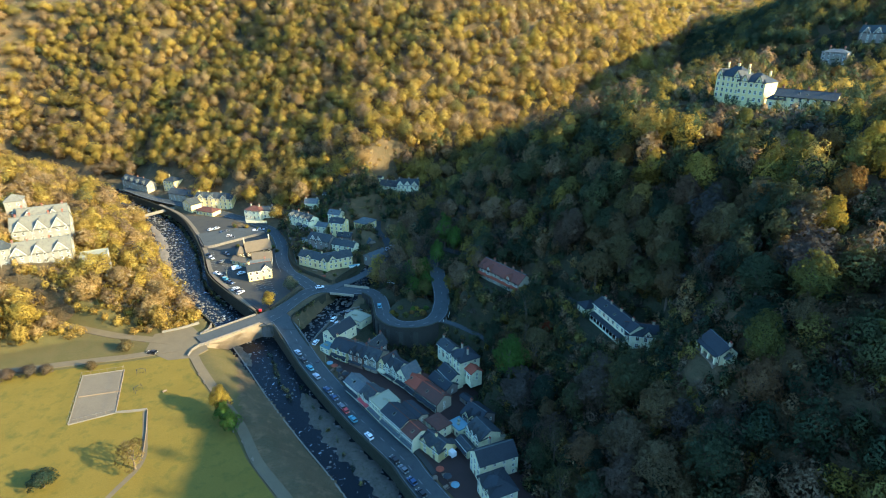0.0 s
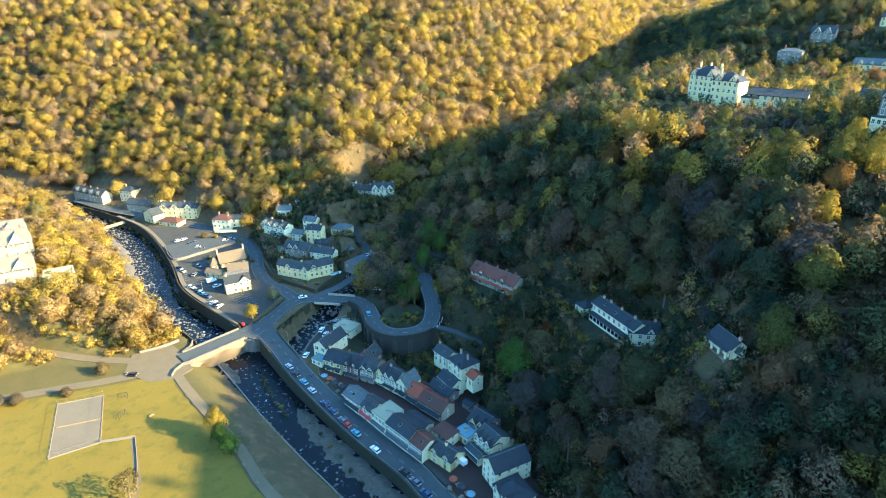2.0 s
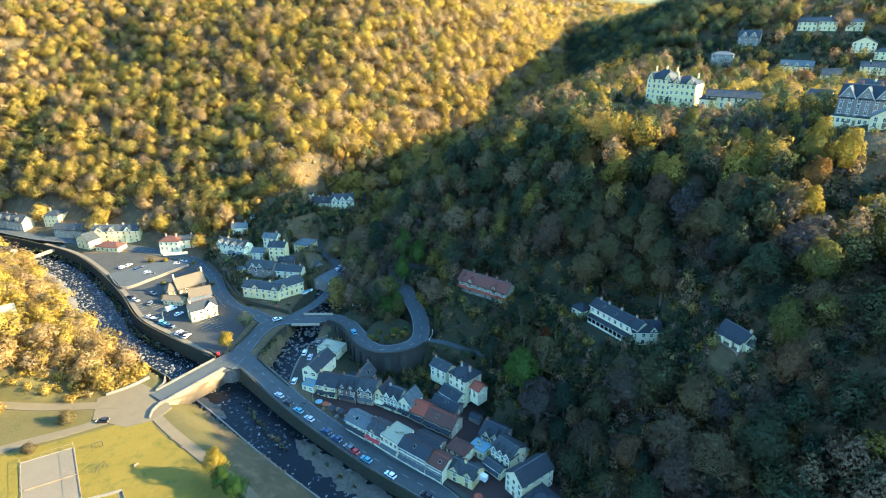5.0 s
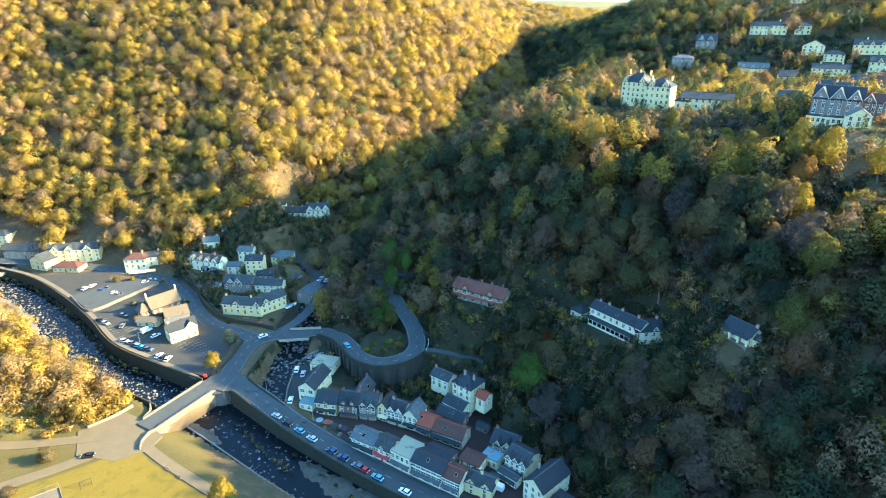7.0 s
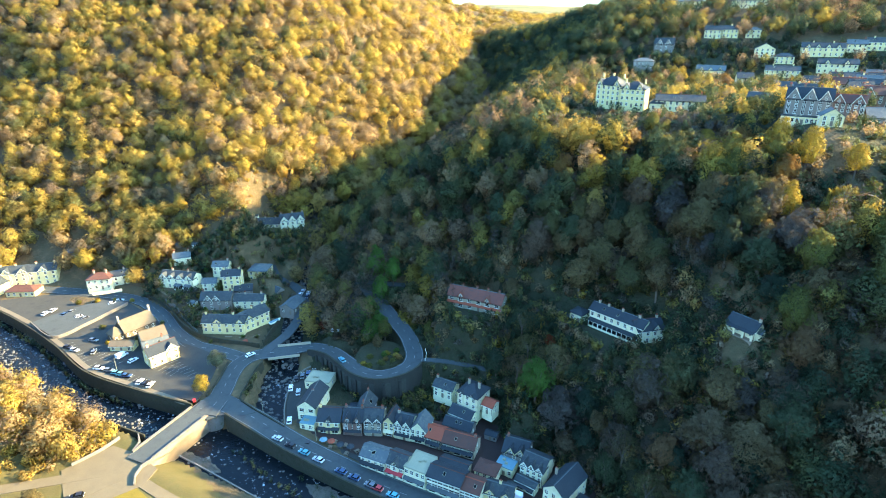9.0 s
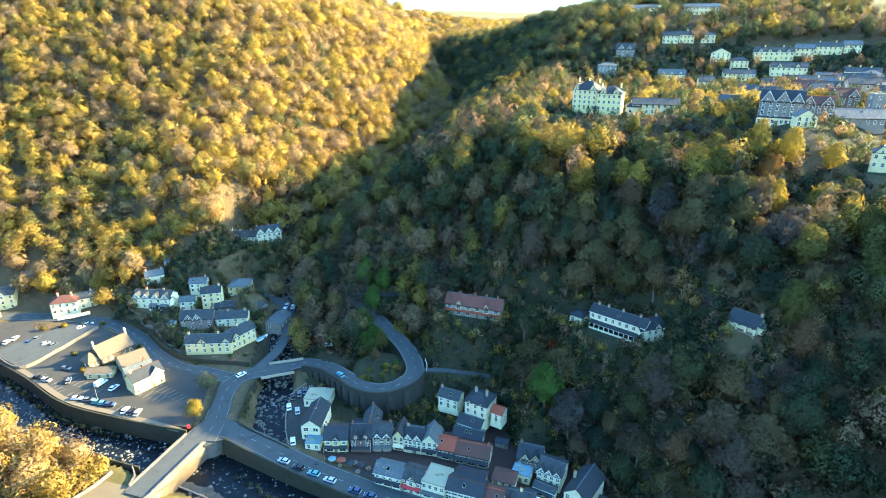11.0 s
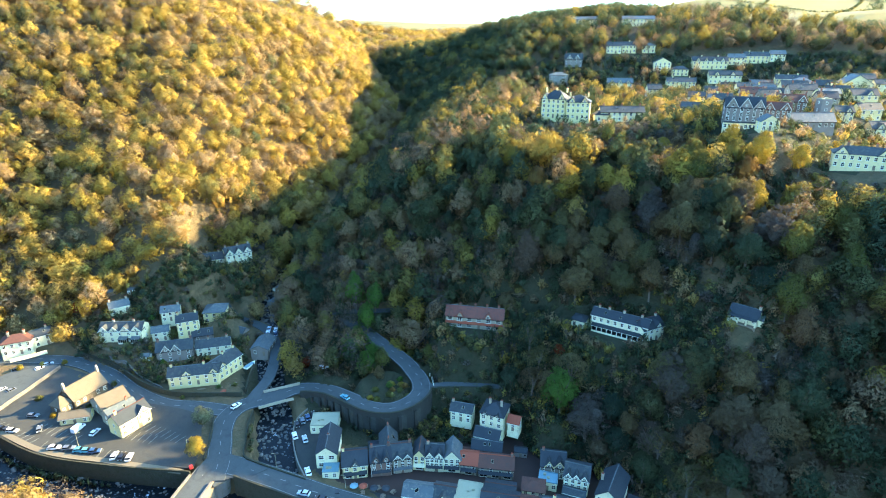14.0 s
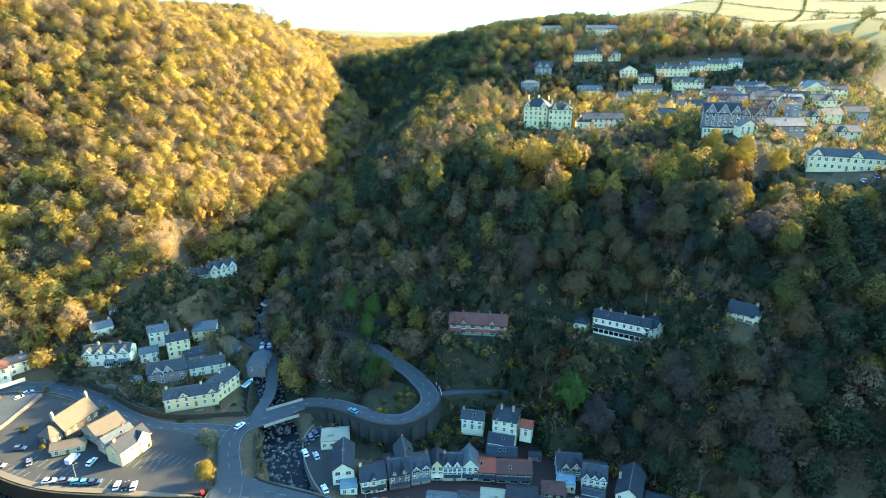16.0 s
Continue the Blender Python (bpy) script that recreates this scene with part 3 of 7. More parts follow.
put("road", sheet(JUNCTION, lambda x, y: float(np.interp(y, [224, 232, 240, 270], [2.85, 3.6, 4.24, 4.6])), 0.5), ASPHALT, None, "wide grey asphalt road junction at the bridge", "road", "structure")
FORECOURT = [(-103, 212), (-110, 223), (-117, 230), (-132, 224), (-130, 211), (-117, 204), (-107, 206)]
put("forecourt", sheet(FORECOURT, lambda x, y: max(ground(x, y), float(floor_z(x, y))) + 0.12, 0.5), DRIVE, None, "sunlit gravel forecourt at the end of the bridge", "forecourt", "structure")

# ---- river walls, bridges and the viaduct ----
def low_of(x, y):
    return float(river_bed(x, y)) - 1.5


def above(dz):
    return lambda x, y: float(floor_z(x, y)) + dz


wall("river_wall", [(16, 100), (-11.6, 139.5), (-18.3, 149.6), (-34.3, 168), (-46.9, 184), (-61, 202.7), (-73, 221), (-79.5, 231)], [-3.2, -2.0, -1.5, -0.8, -0.1, 1.9, 3.6, 4.9], low_of, 0.55, MOSSY, "tall dark rubble-stone wall between the riverside road and the river")
wall("river_wall", [(-90.5, 242), (-111, 262), (-130, 284), (-145, 314), (-163, 345), (-186, 377), (-214, 401), (-240, 419), (-270, 436)], above(1.0), low_of, 0.55, MOSSY, "long curved stone wall between the car park and the river")
wall("river_wall", [(-107, 231), (-121, 246), (-141, 268), (-158, 294)], above(0.6), low_of, 0.55, MOSSY, "stone wall along the wooded river bank")
wall("river_wall", [(-99, 226), (-88.8, 212.6), (-68.8, 185.2), (-51.1, 163.1), (-39.7, 149.6), (-16, 119), (16, 78)], lambda x, y: float(river_bed(x, y)) + 1.7, low_of, 0.45, CONCRETE, "low pale concrete edge along the grassy river bank")
wall("road_wall", [(-60, 217), (-70.6, 233.5), (-73, 239), (-70.3, 244.5), (-66.2, 253), (-60.8, 261)], [2.2, 4.1, 4.7, 4.9, 5.1, 5.5], lambda x, y: -5.0, 0.5, MOSSY, "stone wall between the junction and the stream")
wall("road_wall", [(-59.5, 219), (-58, 228), (-53.6, 241), (-48, 249), (-42, 252)], [1.9, 1.9, 2.0, 2.4, 2.6], lambda x, y: -5.0, 0.4, CONCRETE, "pale low wall between the yard and the stream")
wall("bridge_wall", [(-104.2, 216.2), (-107.6, 214.4), (-109.6, 210.8), (-109.8, 207)], [4.8, 4.6, 4.3, 4.0], 2.4, 0.45, STONE, "curved stone wall at the end of the bridge")
wall("bridge_wall", [(-110.6, 223.0), (-108.6, 227.0), (-109.0, 232.4)], [4.8, 4.8, 4.6], 3.0, 0.45, STONE, "stone wall turning from the bridge along the bank")
wall("drive_wall", [(-129, 225), (-121, 228.5), (-115, 233)], [4.7, 4.9, 5.0], 2.2, 0.4, CONCRETE, "curved pale wall beside the park drive")
wall("garden_wall", [(-60, 275), (-67, 279.8), (-76, 286), (-84, 294), (-91, 308), (-97, 329), (-108, 351)], [5.8, 6.2, 6.6, 7.0, 7.4, 7.8, 8.2], 4.5, 0.5, MOSSY, "dark stone retaining wall above the upper road")
wall("garden_wall", [(-58, 276), (-54, 283), (-48, 292)], [6.0, 6.8, 7.2], 3.0, 0.4, MOSSY, "stone wall beside the lane")
wall("garden_wall", [(-96, 331), (-88, 326), (-79, 322)], [10.6, 10.4, 9.6], 4.0, 0.4, MOSSY, "stone terrace wall below the cottages")
wall("garden_wall", [(-133, 361), (-126, 360.2), (-119, 360.2)], [8.3, 8.3, 8.3], 1.6, 0.4, WHITE, "low white wall before a villa")

wall("road_wall", [(-74.3, 267), (-77.5, 259.5), (-80.6, 252.8), (-85, 245.5)], above(1.0), 1.4, 0.5, MOSSY, "low wall between the car park and the road")

# the road bridge over the river: one wide stone arch
bridge = thing("road_bridge", "single-arched stone road bridge with parapets over the river", "bridge", pose(-98.2, 228.0, 0, 0, 0, 42), kind="structure")
bm = bmesh.new()
span, rise_, spring, deck, W = 11.6, 5.6, -2.8, 3.9, 4.7
arc = [(span * math.cos(math.pi * k / 24), spring + rise_ * math.sin(math.pi * k / 24)) for k in range(25)]
outline = [(20, -6.5), (20, deck), (-14, deck), (-14, -6.5), (-span, -6.5)] + [(x, z) for x, z in arc[::-1]] + [(span, -6.5)]
front = [bm.verts.new((x, -W, z)) for x, z in outline]
back = [bm.verts.new((x, W, z)) for x, z in outline]
bmesh.ops.triangulate(bm, faces=[bm.faces.new(front), bm.faces.new(back[::-1])])
for k in range(len(outline)):
    j = (k + 1) % len(outline)
    bm.faces.new((front[k], back[k], back[j], front[j]))
bmesh.ops.recalc_face_normals(bm, faces=bm.faces)
part("arch", bm, surface("bridge_stone", (0.27, 0.21, 0.14), (0.20, 0.16, 0.11), 0.9, 2, 0.4, 0.5), bridge)
bm = bmesh.new()
block(bm, -15, 19.5, -W + 0.5, W - 0.5, deck - 0.1, deck + 0.14)
part("deck", bm, ASPHALT, bridge)
for s in (-1, 1):
    bm = bmesh.new()
    block(bm, -12.5, 12 if s < 0 else 14, s * (W - 0.2) - 0.25, s * (W - 0.2) + 0.25, deck, deck + 0.8)
    block(bm, -12.6, 12 if s < 0 else 14, s * (W - 0.2) - 0.32, s * (W - 0.2) + 0.32, deck + 0.8, deck + 0.92)
    part("parapet", bm, STONE, bridge)
bm = bmesh.new()
bmesh.ops.create_cone(bm, cap_ends=True, segments=18, radius1=5.2, radius2=4.8, depth=10.4, matrix=Matrix.Translation((17.0, -3.0, -1.8)))
part("pier", bm, STONE, bridge)

foot = thing("footbridge", "narrow pale footbridge across the river", "footbridge", pose(-207, 385, 4.6, 0, 0, 52), kind="structure")
bm = bmesh.new()
block(bm, -15, 15, -1.0, 1.0, -0.5, 0)
part("deck", bm, CONCRETE, foot)
for s in (-1, 1):
    bm = bmesh.new()
    block(bm, -15, 15, s * 0.95 - 0.06, s * 0.95 + 0.06, 0, 1.0)
    part("rail", bm, CONCRETE, foot)

# the bend: a high curved retaining wall with buttresses
hp = smooth(ROADS["hairpin"][0], 2.0)
hz = ROADS["hairpin"][2]
hn = sides(hp)
outer = [(x + n.x * 4.1, y + n.y * 4.1, float(np.interp(s, range(len(hz)), hz))) for (x, y, s), n in zip(hp, hn) if 1.1 < s < 7.6]
viaduct = thing("viaduct", "tall curved stone viaduct wall with buttresses carrying the bend", "viaduct", Matrix(), kind="structure")
bm = bmesh.new()
rows = []
for i, (x, y, z) in enumerate(outer):
    a, b = outer[max(0, i - 1)], outer[min(len(outer) - 1, i + 1)]
    v = Vector((b[0] - a[0], b[1] - a[1])).normalized()
    n = Vector((v.y, -v.x)) * 0.3
    rows.append([bm.verts.new(p) for p in ((x - n.x, y - n.y, -2), (x - n.x, y - n.y, z + 1.0), (x + n.x, y + n.y, z + 1.0), (x + n.x, y + n.y, -2))])
for a, b in zip(rows, rows[1:]):
    for i in range(4):
        j = (i + 1) % 4
        bm.faces.new((a[i], b[i], b[j], a[j]))
bm.faces.new(rows[0]), bm.faces.new(rows[-1][::-1])
bmesh.ops.recalc_face_normals(bm, faces=bm.faces)
part("retaining_wall", bm, DARK_STONE, viaduct)
for i in range(3, len(outer) - 3, 2):
    (x, y, z), b = outer[i], outer[i + 1]
    ang = math.degrees(math.atan2(b[1] - y, b[0] - x))
    bm = bmesh.new()
    block(bm, -0.55, 0.55, -1.0, 0.2, -2, z - 0.9)
    p = part("buttress", bm, DARK_STONE, viaduct)
    p.matrix_basis = pose(x, y, 0, 0, 0, ang)
    bm = bmesh.new()
    block(bm, 0.75, 2.9, -0.36, 0.1, z - 7.6, z - 1.0)
    p = part("infill_panel", bm, STAINED, viaduct, "stained grey panel between buttresses")
    p.matrix_basis = pose(x, y, 0, 0, 0, ang)
coping = [(x, y, i / 1.0) for i, (x, y, z) in enumerate(outer)]
part("coping", strip(coping, [z + 1.2 for x, y, z in outer], -0.36, 0.36, 0.22), MOSSY, viaduct)
for line, top in (([(-52.5, 270.8), (-45.5, 268.3), (-38.6, 265.7)], [5.6, 5.9, 6.5]), ([(-58.4, 261.4), (-51.5, 259.6), (-45.4, 257)], [5.6, 5.9, 6.6])):
    wall("white_parapet", line, top, 1.2, 0.3, BUFF, "pale painted bridge parapet beside the road")

# painted road markings
bm = bmesh.new()
block(bm, -0.1, 0.1, -1.2, 1.2, 0, 0.03)
DASH = bpy.data.meshes.new("centre_dash")
bm.to_mesh(DASH), bm.free()
DASH.materials.append(PAINT_LINE)
marks = thing("road_markings", "worn white dashed centre lines on the village roads", "road marking", Matrix(), kind="structure")
for name in ("riverside", "main", "hairpin", "upper"):
    line, width, heights = ROADS[name]
    path = smooth(line, 1.0)
    for i in range(6, len(path) - 6, 6):
        (x, y, s), n = path[i], sides(path[i - 1:i + 2])[1]
        z = float(np.interp(s, range(len(heights)), heights)) + (0.09 if name == "upper" else 0.05)
        shared("dash", DASH, marks, pose(x, y, z, 0, 0, math.degrees(math.atan2(n.y, n.x))))


# ---- stones and gravel in the river beds ----
def boulders(name, label, xs, ys, zs, rs, material):
    r = np.random.RandomState(5)
    t = (1 + 5 ** 0.5) / 2
    ico = np.array([(-1, t, 0), (1, t, 0), (-1, -t, 0), (1, -t, 0), (0, -1, t), (0, 1, t), (0, -1, -t), (0, 1, -t), (t, 0, -1), (t, 0, 1), (-t, 0, -1), (-t, 0, 1)]) / 1.9
    tri = np.array([(0, 11, 5), (0, 5, 1), (0, 1, 7), (0, 7, 10), (0, 10, 11), (1, 5, 9), (5, 11, 4), (11, 10, 2), (10, 7, 6), (7, 1, 8), (3, 9, 4), (3, 4, 2), (3, 2, 6), (3, 6, 8), (3, 8, 9), (4, 9, 5), (2, 4, 11), (6, 2, 10), (8, 6, 7), (9, 8, 1)])
    n = len(xs)
    v = ico[None] * r.uniform(0.7, 1.3, (n, 12, 1)) * np.stack([rs * r.uniform(0.8, 1.5, n), rs * r.uniform(0.8, 1.5, n), rs * r.uniform(0.4, 0.8, n)], 1)[:, None]
    v = v + np.stack([xs, ys, zs], 1)[:, None]
    me = arrays_mesh(name, v.reshape(-1, 3), (tri[None] + (np.arange(n) * 12)[:, None, None]).reshape(-1, 3), material)
    return tagged(new(name, me), label, "rocks", kind="stuff")


rr = np.random.RandomState(9)
bx, by, bz, bs = [], [], [], []
rpath = smooth(RIVER, 1.0)
rside = sides(rpath)
for k in range(6500):
    i = rr.randint(len(rpath))
    x, y, _ = rpath[i]
    if y > 470 or y < 90:
        continue
    up_ = y > 235
    o = rr.uniform(-12.5, 12)
    dense = 0.85 if (up_ and o < -1) else (0.4 if up_ else 0.13)
    if rr.rand() > dense:
        continue
    bx.append(x + rside[i].x * o), by.append(y + rside[i].y * o), bz.append(float(river_bed(x, y)) + 0.85), bs.append(rr.uniform(0.25, 0.55) * (1.8 if rr.rand() < 0.12 else 1))
boulders("river_stones", "pale rounded stones and boulders in the shallow river", np.array(bx), np.array(by), np.array(bz), np.array(bs), BOULDER)
bx, by, bz, bs = [], [], [], []
spath = smooth(STREAM[:8], 1.0)
sside = sides(spath)
for k in range(900):
    i = rr.randint(len(spath))
    x, y, s = spath[i]
    o = rr.uniform(-7, 7) if y < 262 else rr.uniform(-5.5, 5.5)
    bx.append(x + sside[i].x * o), by.append(y + sside[i].y * o), bz.append(float(np.interp(s, range(len(STREAM)), STREAM_Z)) + 0.1), bs.append(rr.uniform(0.25, 0.8))
boulders("stream_stones", "dark stones in the shaded stream", np.array(bx), np.array(by), np.array(bz), np.array(bs), BOULDER)


def bar(line, half, lift):
    """A low gravel bank in the river."""
    path = smooth(line, 1.0)
    bm = bmesh.new()
    rows = []
    for (x, y, s), n in zip(path, sides(path)):
        f = math.sin(math.pi * min(1, max(0, s / (len(line) - 1)))) ** 0.5
        w = half * f * (1 + 0.25 * math.sin(x * 0.9) + 0.15 * math.sin(y * 2.1)) + 0.1
        z = float(river_bed(x, y)) + 0.75
        rows.append([bm.verts.new((x + n.x * o * w, y + n.y * o * w, z + lift * h * (0.7 + 0.3 * math.sin(x * 1.7 + o * 5)))) for o, h in ((-1, 0), (-0.6, 0.8), (0, 1), (0.6, 0.9), (1, 0))])
    for a, b in zip(rows, rows[1:]):
        for i in range(4):
            bm.faces.new((a[i], a[i + 1], b[i + 1], b[i]))
    for f in bm.faces:
        f.smooth = True
    bmesh.ops.recalc_face_normals(bm, faces=bm.faces)
    return bm


put("gravel_bank", bar([(-3, 121), (-21.8, 147), (-38, 165.3), (-50.5, 181.2), (-58, 192)], 4.4, 0.9), GRAVEL, None, "brown gravel bank with dry weeds along the river wall", "gravel bank", "structure")
put("gravel_bank", bar([(-84, 209), (-90, 217), (-97, 226)], 3.0, 0.8), GRAVEL, None, "grey gravel bank beside the bridge", "gravel bank", "structure")
put("gravel_bank", bar([(-128, 256), (-148, 280), (-168, 312), (-185, 345), (-204, 372)], 4.0, 0.8), surface("pale_gravel_bank", (0.20, 0.175, 0.135), (0.14, 0.12, 0.095), 0.9, 3, 0.5, 0.7), None, "pale stony bank along the wooded side of the river", "gravel bank", "structure")

# worn white lines along the road edges
for key in ("riverside", "main", "hairpin", "upper"):
    line, width, heights = ROADS[key]
    for o in (-width / 2 + 0.4, width / 2 - 0.4):
        put("road_marking", strip([p for p in smooth(line) if 0.3 < p[2] < len(line) - (1.4 if key in ("riverside", "main") else 2.2)], [h + (0.07 if key == "upper" else 0.03) for h in heights], o - 0.07, o + 0.07, 0.025), PAINT_LINE, None, "worn white line along the road edge", "road marking", "structure")

# ---- the car park: upper level, promenade and bay lines ----
UPPER_LOT = [(-158, 341), (-146, 321), (-133, 329), (-125, 336), (-116, 344), (-119, 350), (-128, 353.5), (-143, 349), (-153, 344)]
put("upper_car_park", sheet(UPPER_LOT, lambda x, y: float(floor_z(x, y)) + 1.1, 2.0), ASPHALT, None, "raised sunlit upper level of the car park", "car park", "structure")
wall("parking_wall", UPPER_LOT[:5], above(1.7), 2.0, 0.35, STONE, "low stone wall between the two levels of the car park")
put("promenade", strip(smooth([(-92.5, 244.5), (-110, 264.5), (-128.5, 286), (-143.5, 316), (-161, 346.5), (-184, 378), (-210, 401)]), lambda x, y: float(floor_z(x, y)) + 0.26, -1.1, 1.1, 0.4), COURT, None, "worn concrete promenade along the river wall", "path", "structure")
bm = bmesh.new()
block(bm, -2.3, 2.3, -0.06, 0.06, 0, 0.03)
BAY = bpy.data.meshes.new("bay_line")
bm.to_mesh(BAY), bm.free()
BAY.materials.append(PAINT_LINE)
bays = thing("bay_lines", "white painted parking bay lines on the asphalt", "road marking", Matrix(), kind="structure")
for x0, y0, dx, dy, n, a in ((-106, 264, -1.7, 1.95, 14, 42), (-131, 294, -1.1, 2.4, 9, 18), (-88, 262, -1.2, 2.2, 8, 20), (-96, 268, -1.5, 2.0, 7, 36), (-118, 286, -1.3, 2.2, 8, 30)):
    for k in range(n):
        x, y = x0 + dx * k, y0 + dy * k
        shared("bay_line", BAY, bays, pose(x, y, float(floor_z(x, y)) + 0.135, 0, 0, a))
FORE = [(-56, 215), (-59.3, 219.5), (-57.8, 228), (-53.3, 241), (-48, 248.5), (-41, 250), (-36, 244), (-40, 228), (-50, 218)]
put("forecourt", sheet(FORE, lambda x, y: float(floor_z(x, y)) + 0.06, 0.6), CAR_PARK, None, "narrow concrete yard beside the stream", "forecourt", "structure")
for line, label in (([(-3.5, 145.5), (-10, 155.5), (-26, 174.5), (-38.5, 190.3), (-51.5, 207.5)], "grey paved footway along the riverside shops"),):
    put("footway", strip(smooth(line), lambda x, y: float(floor_z(x, y)) + 0.2, -0.2, 1.7, 0.4), CAR_PARK, None, label, "pavement", "structure")


# ---- houses ----
def unit_window(w, h):
    """Meshes of a framed sash window, facing -y, its middle at the origin."""
    bm = bmesh.new()
    e = 0.10
    xs = (-w / 2, -w / 2 + e, -0.035, 0.035, w / 2 - e, w / 2)
    zs = (-h / 2 - 0.1, -h / 2 + e, -0.04, 0.04, h / 2 - e, h / 2)
    solid = {(i, k) for i in range(5) for k in range(5) if not (i in (1, 3) and k in (1, 3))}
    grid = {(i, k, y): bm.verts.new((xs[i], y, zs[k])) for i in range(6) for k in range(6) for y in (-0.1, 0.02)}
    for i, k in solid:  # one moulded frame round four openings
        bm.faces.new([grid[i + p, k + q, -0.1] for p, q in ((0, 0), (1, 0), (1, 1), (0, 1))])
        for di, dk, (p0, q0), (p1, q1) in ((-1, 0, (0, 1), (0, 0)), (1, 0, (1, 0), (1, 1)), (0, -1, (0, 0), (1, 0)), (0, 1, (1, 1), (0, 1))):
            if (i + di, k + dk) not in solid:
                bm.faces.new((grid[i + p0, k + q0, -0.1], grid[i + p0, k + q0, 0.02], grid[i + p1, k + q1, 0.02], grid[i + p1, k + q1, -0.1]))
    bmesh.ops.delete(bm, geom=[v for v in bm.verts if not v.link_faces], context="VERTS")
    bmesh.ops.recalc_face_normals(bm, faces=bm.faces)
    f = bpy.data.meshes.new("window_frame")
    bm.to_mesh(f), bm.free()
    f.materials.append(FRAME)
    bm = bmesh.new()
    block(bm, -w / 2 + 0.05, w / 2 - 0.05, -0.045, 0.01, -h / 2 + 0.05, h / 2 - 0.05)
    p = bpy.data.meshes.new("pane")
    bm.to_mesh(p), bm.free()
    p.materials.append(GLASS)
    return f, p


WINDOWS = {"small": unit_window(0.95, 1.25), "sash": unit_window(1.2, 1.65), "wide": unit_window(1.9, 1.6), "shop": unit_window(2.6, 2.0)}


def window(parent, kind, m):
    f, p = WINDOWS[kind]
    shared("pane", p, shared("window", f, parent, m), Matrix())


def roof_slope(bm, a, b, c, d, thick=0.22):
    """One slope of a roof: eaves a-b, ridge c-d, given clockwise from outside."""
    a, b, c, d = (Vector(v) for v in (a, b, c, d))
    n = (b - a).cross(d - a)
    if n.z < 0:
        n = -n
    n = n.normalized() * thick
    top = [bm.verts.new(v + n) for v in (a, b, c, d)]
    low = [bm.verts.new(v) for v in (a, b, c, d)]
    bm.faces.new(top)
    bm.faces.new(low[::-1])
    for i in range(4):
        j = (i + 1) % 4
        bm.faces.new((top[i], low[i], low[j], top[j]))


def chimney(parent, x, y, z, h, material):
    bm = bmesh.new()
    block(bm, x - 0.42, x + 0.42, y - 0.28, y + 0.28, z - 1.2, z + h)
    block(bm, x - 0.5, x + 0.5, y - 0.36, y + 0.36, z + h, z + h + 0.15)
    c = part("chimney", bm, material, parent)
    bm = bmesh.new()
    for o in (-0.22, 0.22):
        bmesh.ops.create_cone(bm, cap_ends=True, segments=8, radius1=0.17, radius2=0.13, depth=0.6, matrix=Matrix.Translation((x + o, y, z + h + 0.45)))
    part("chimney_pot", bm, TILE_RED, c)


def gable_roof_parts(bm, w, d, eav, rise, x=0.0, y=0.0, over=0.35, along="x"):
    if along == "x":
        k = rise / (d / 2)
        lo = eav - over * k
        roof_slope(bm, (x - w / 2 - over, y - over, lo), (x + w / 2 + over, y - over, lo), (x + w / 2 + over, y + d / 2, eav + rise), (x - w / 2 - over, y + d / 2, eav + rise))
        roof_slope(bm, (x + w / 2 + over, y + d + over, lo), (x - w / 2 - over, y + d + over, lo), (x - w / 2 - over, y + d / 2, eav + rise), (x + w / 2 + over, y + d / 2, eav + rise))
    else:
        k = rise / (w / 2)
        lo = eav - over * k
        roof_slope(bm, (x - w / 2 - over, y - over, lo), (x - w / 2 - over, y + d, lo), (x, y + d, eav + rise), (x, y - over, eav + rise))
        roof_slope(bm, (x + w / 2 + over, y + d, lo), (x + w / 2 + over, y - over, lo), (x, y - over, eav + rise), (x, y + d, eav + rise))


HOUSES = []  # middle and reach of each, kept clear of trees


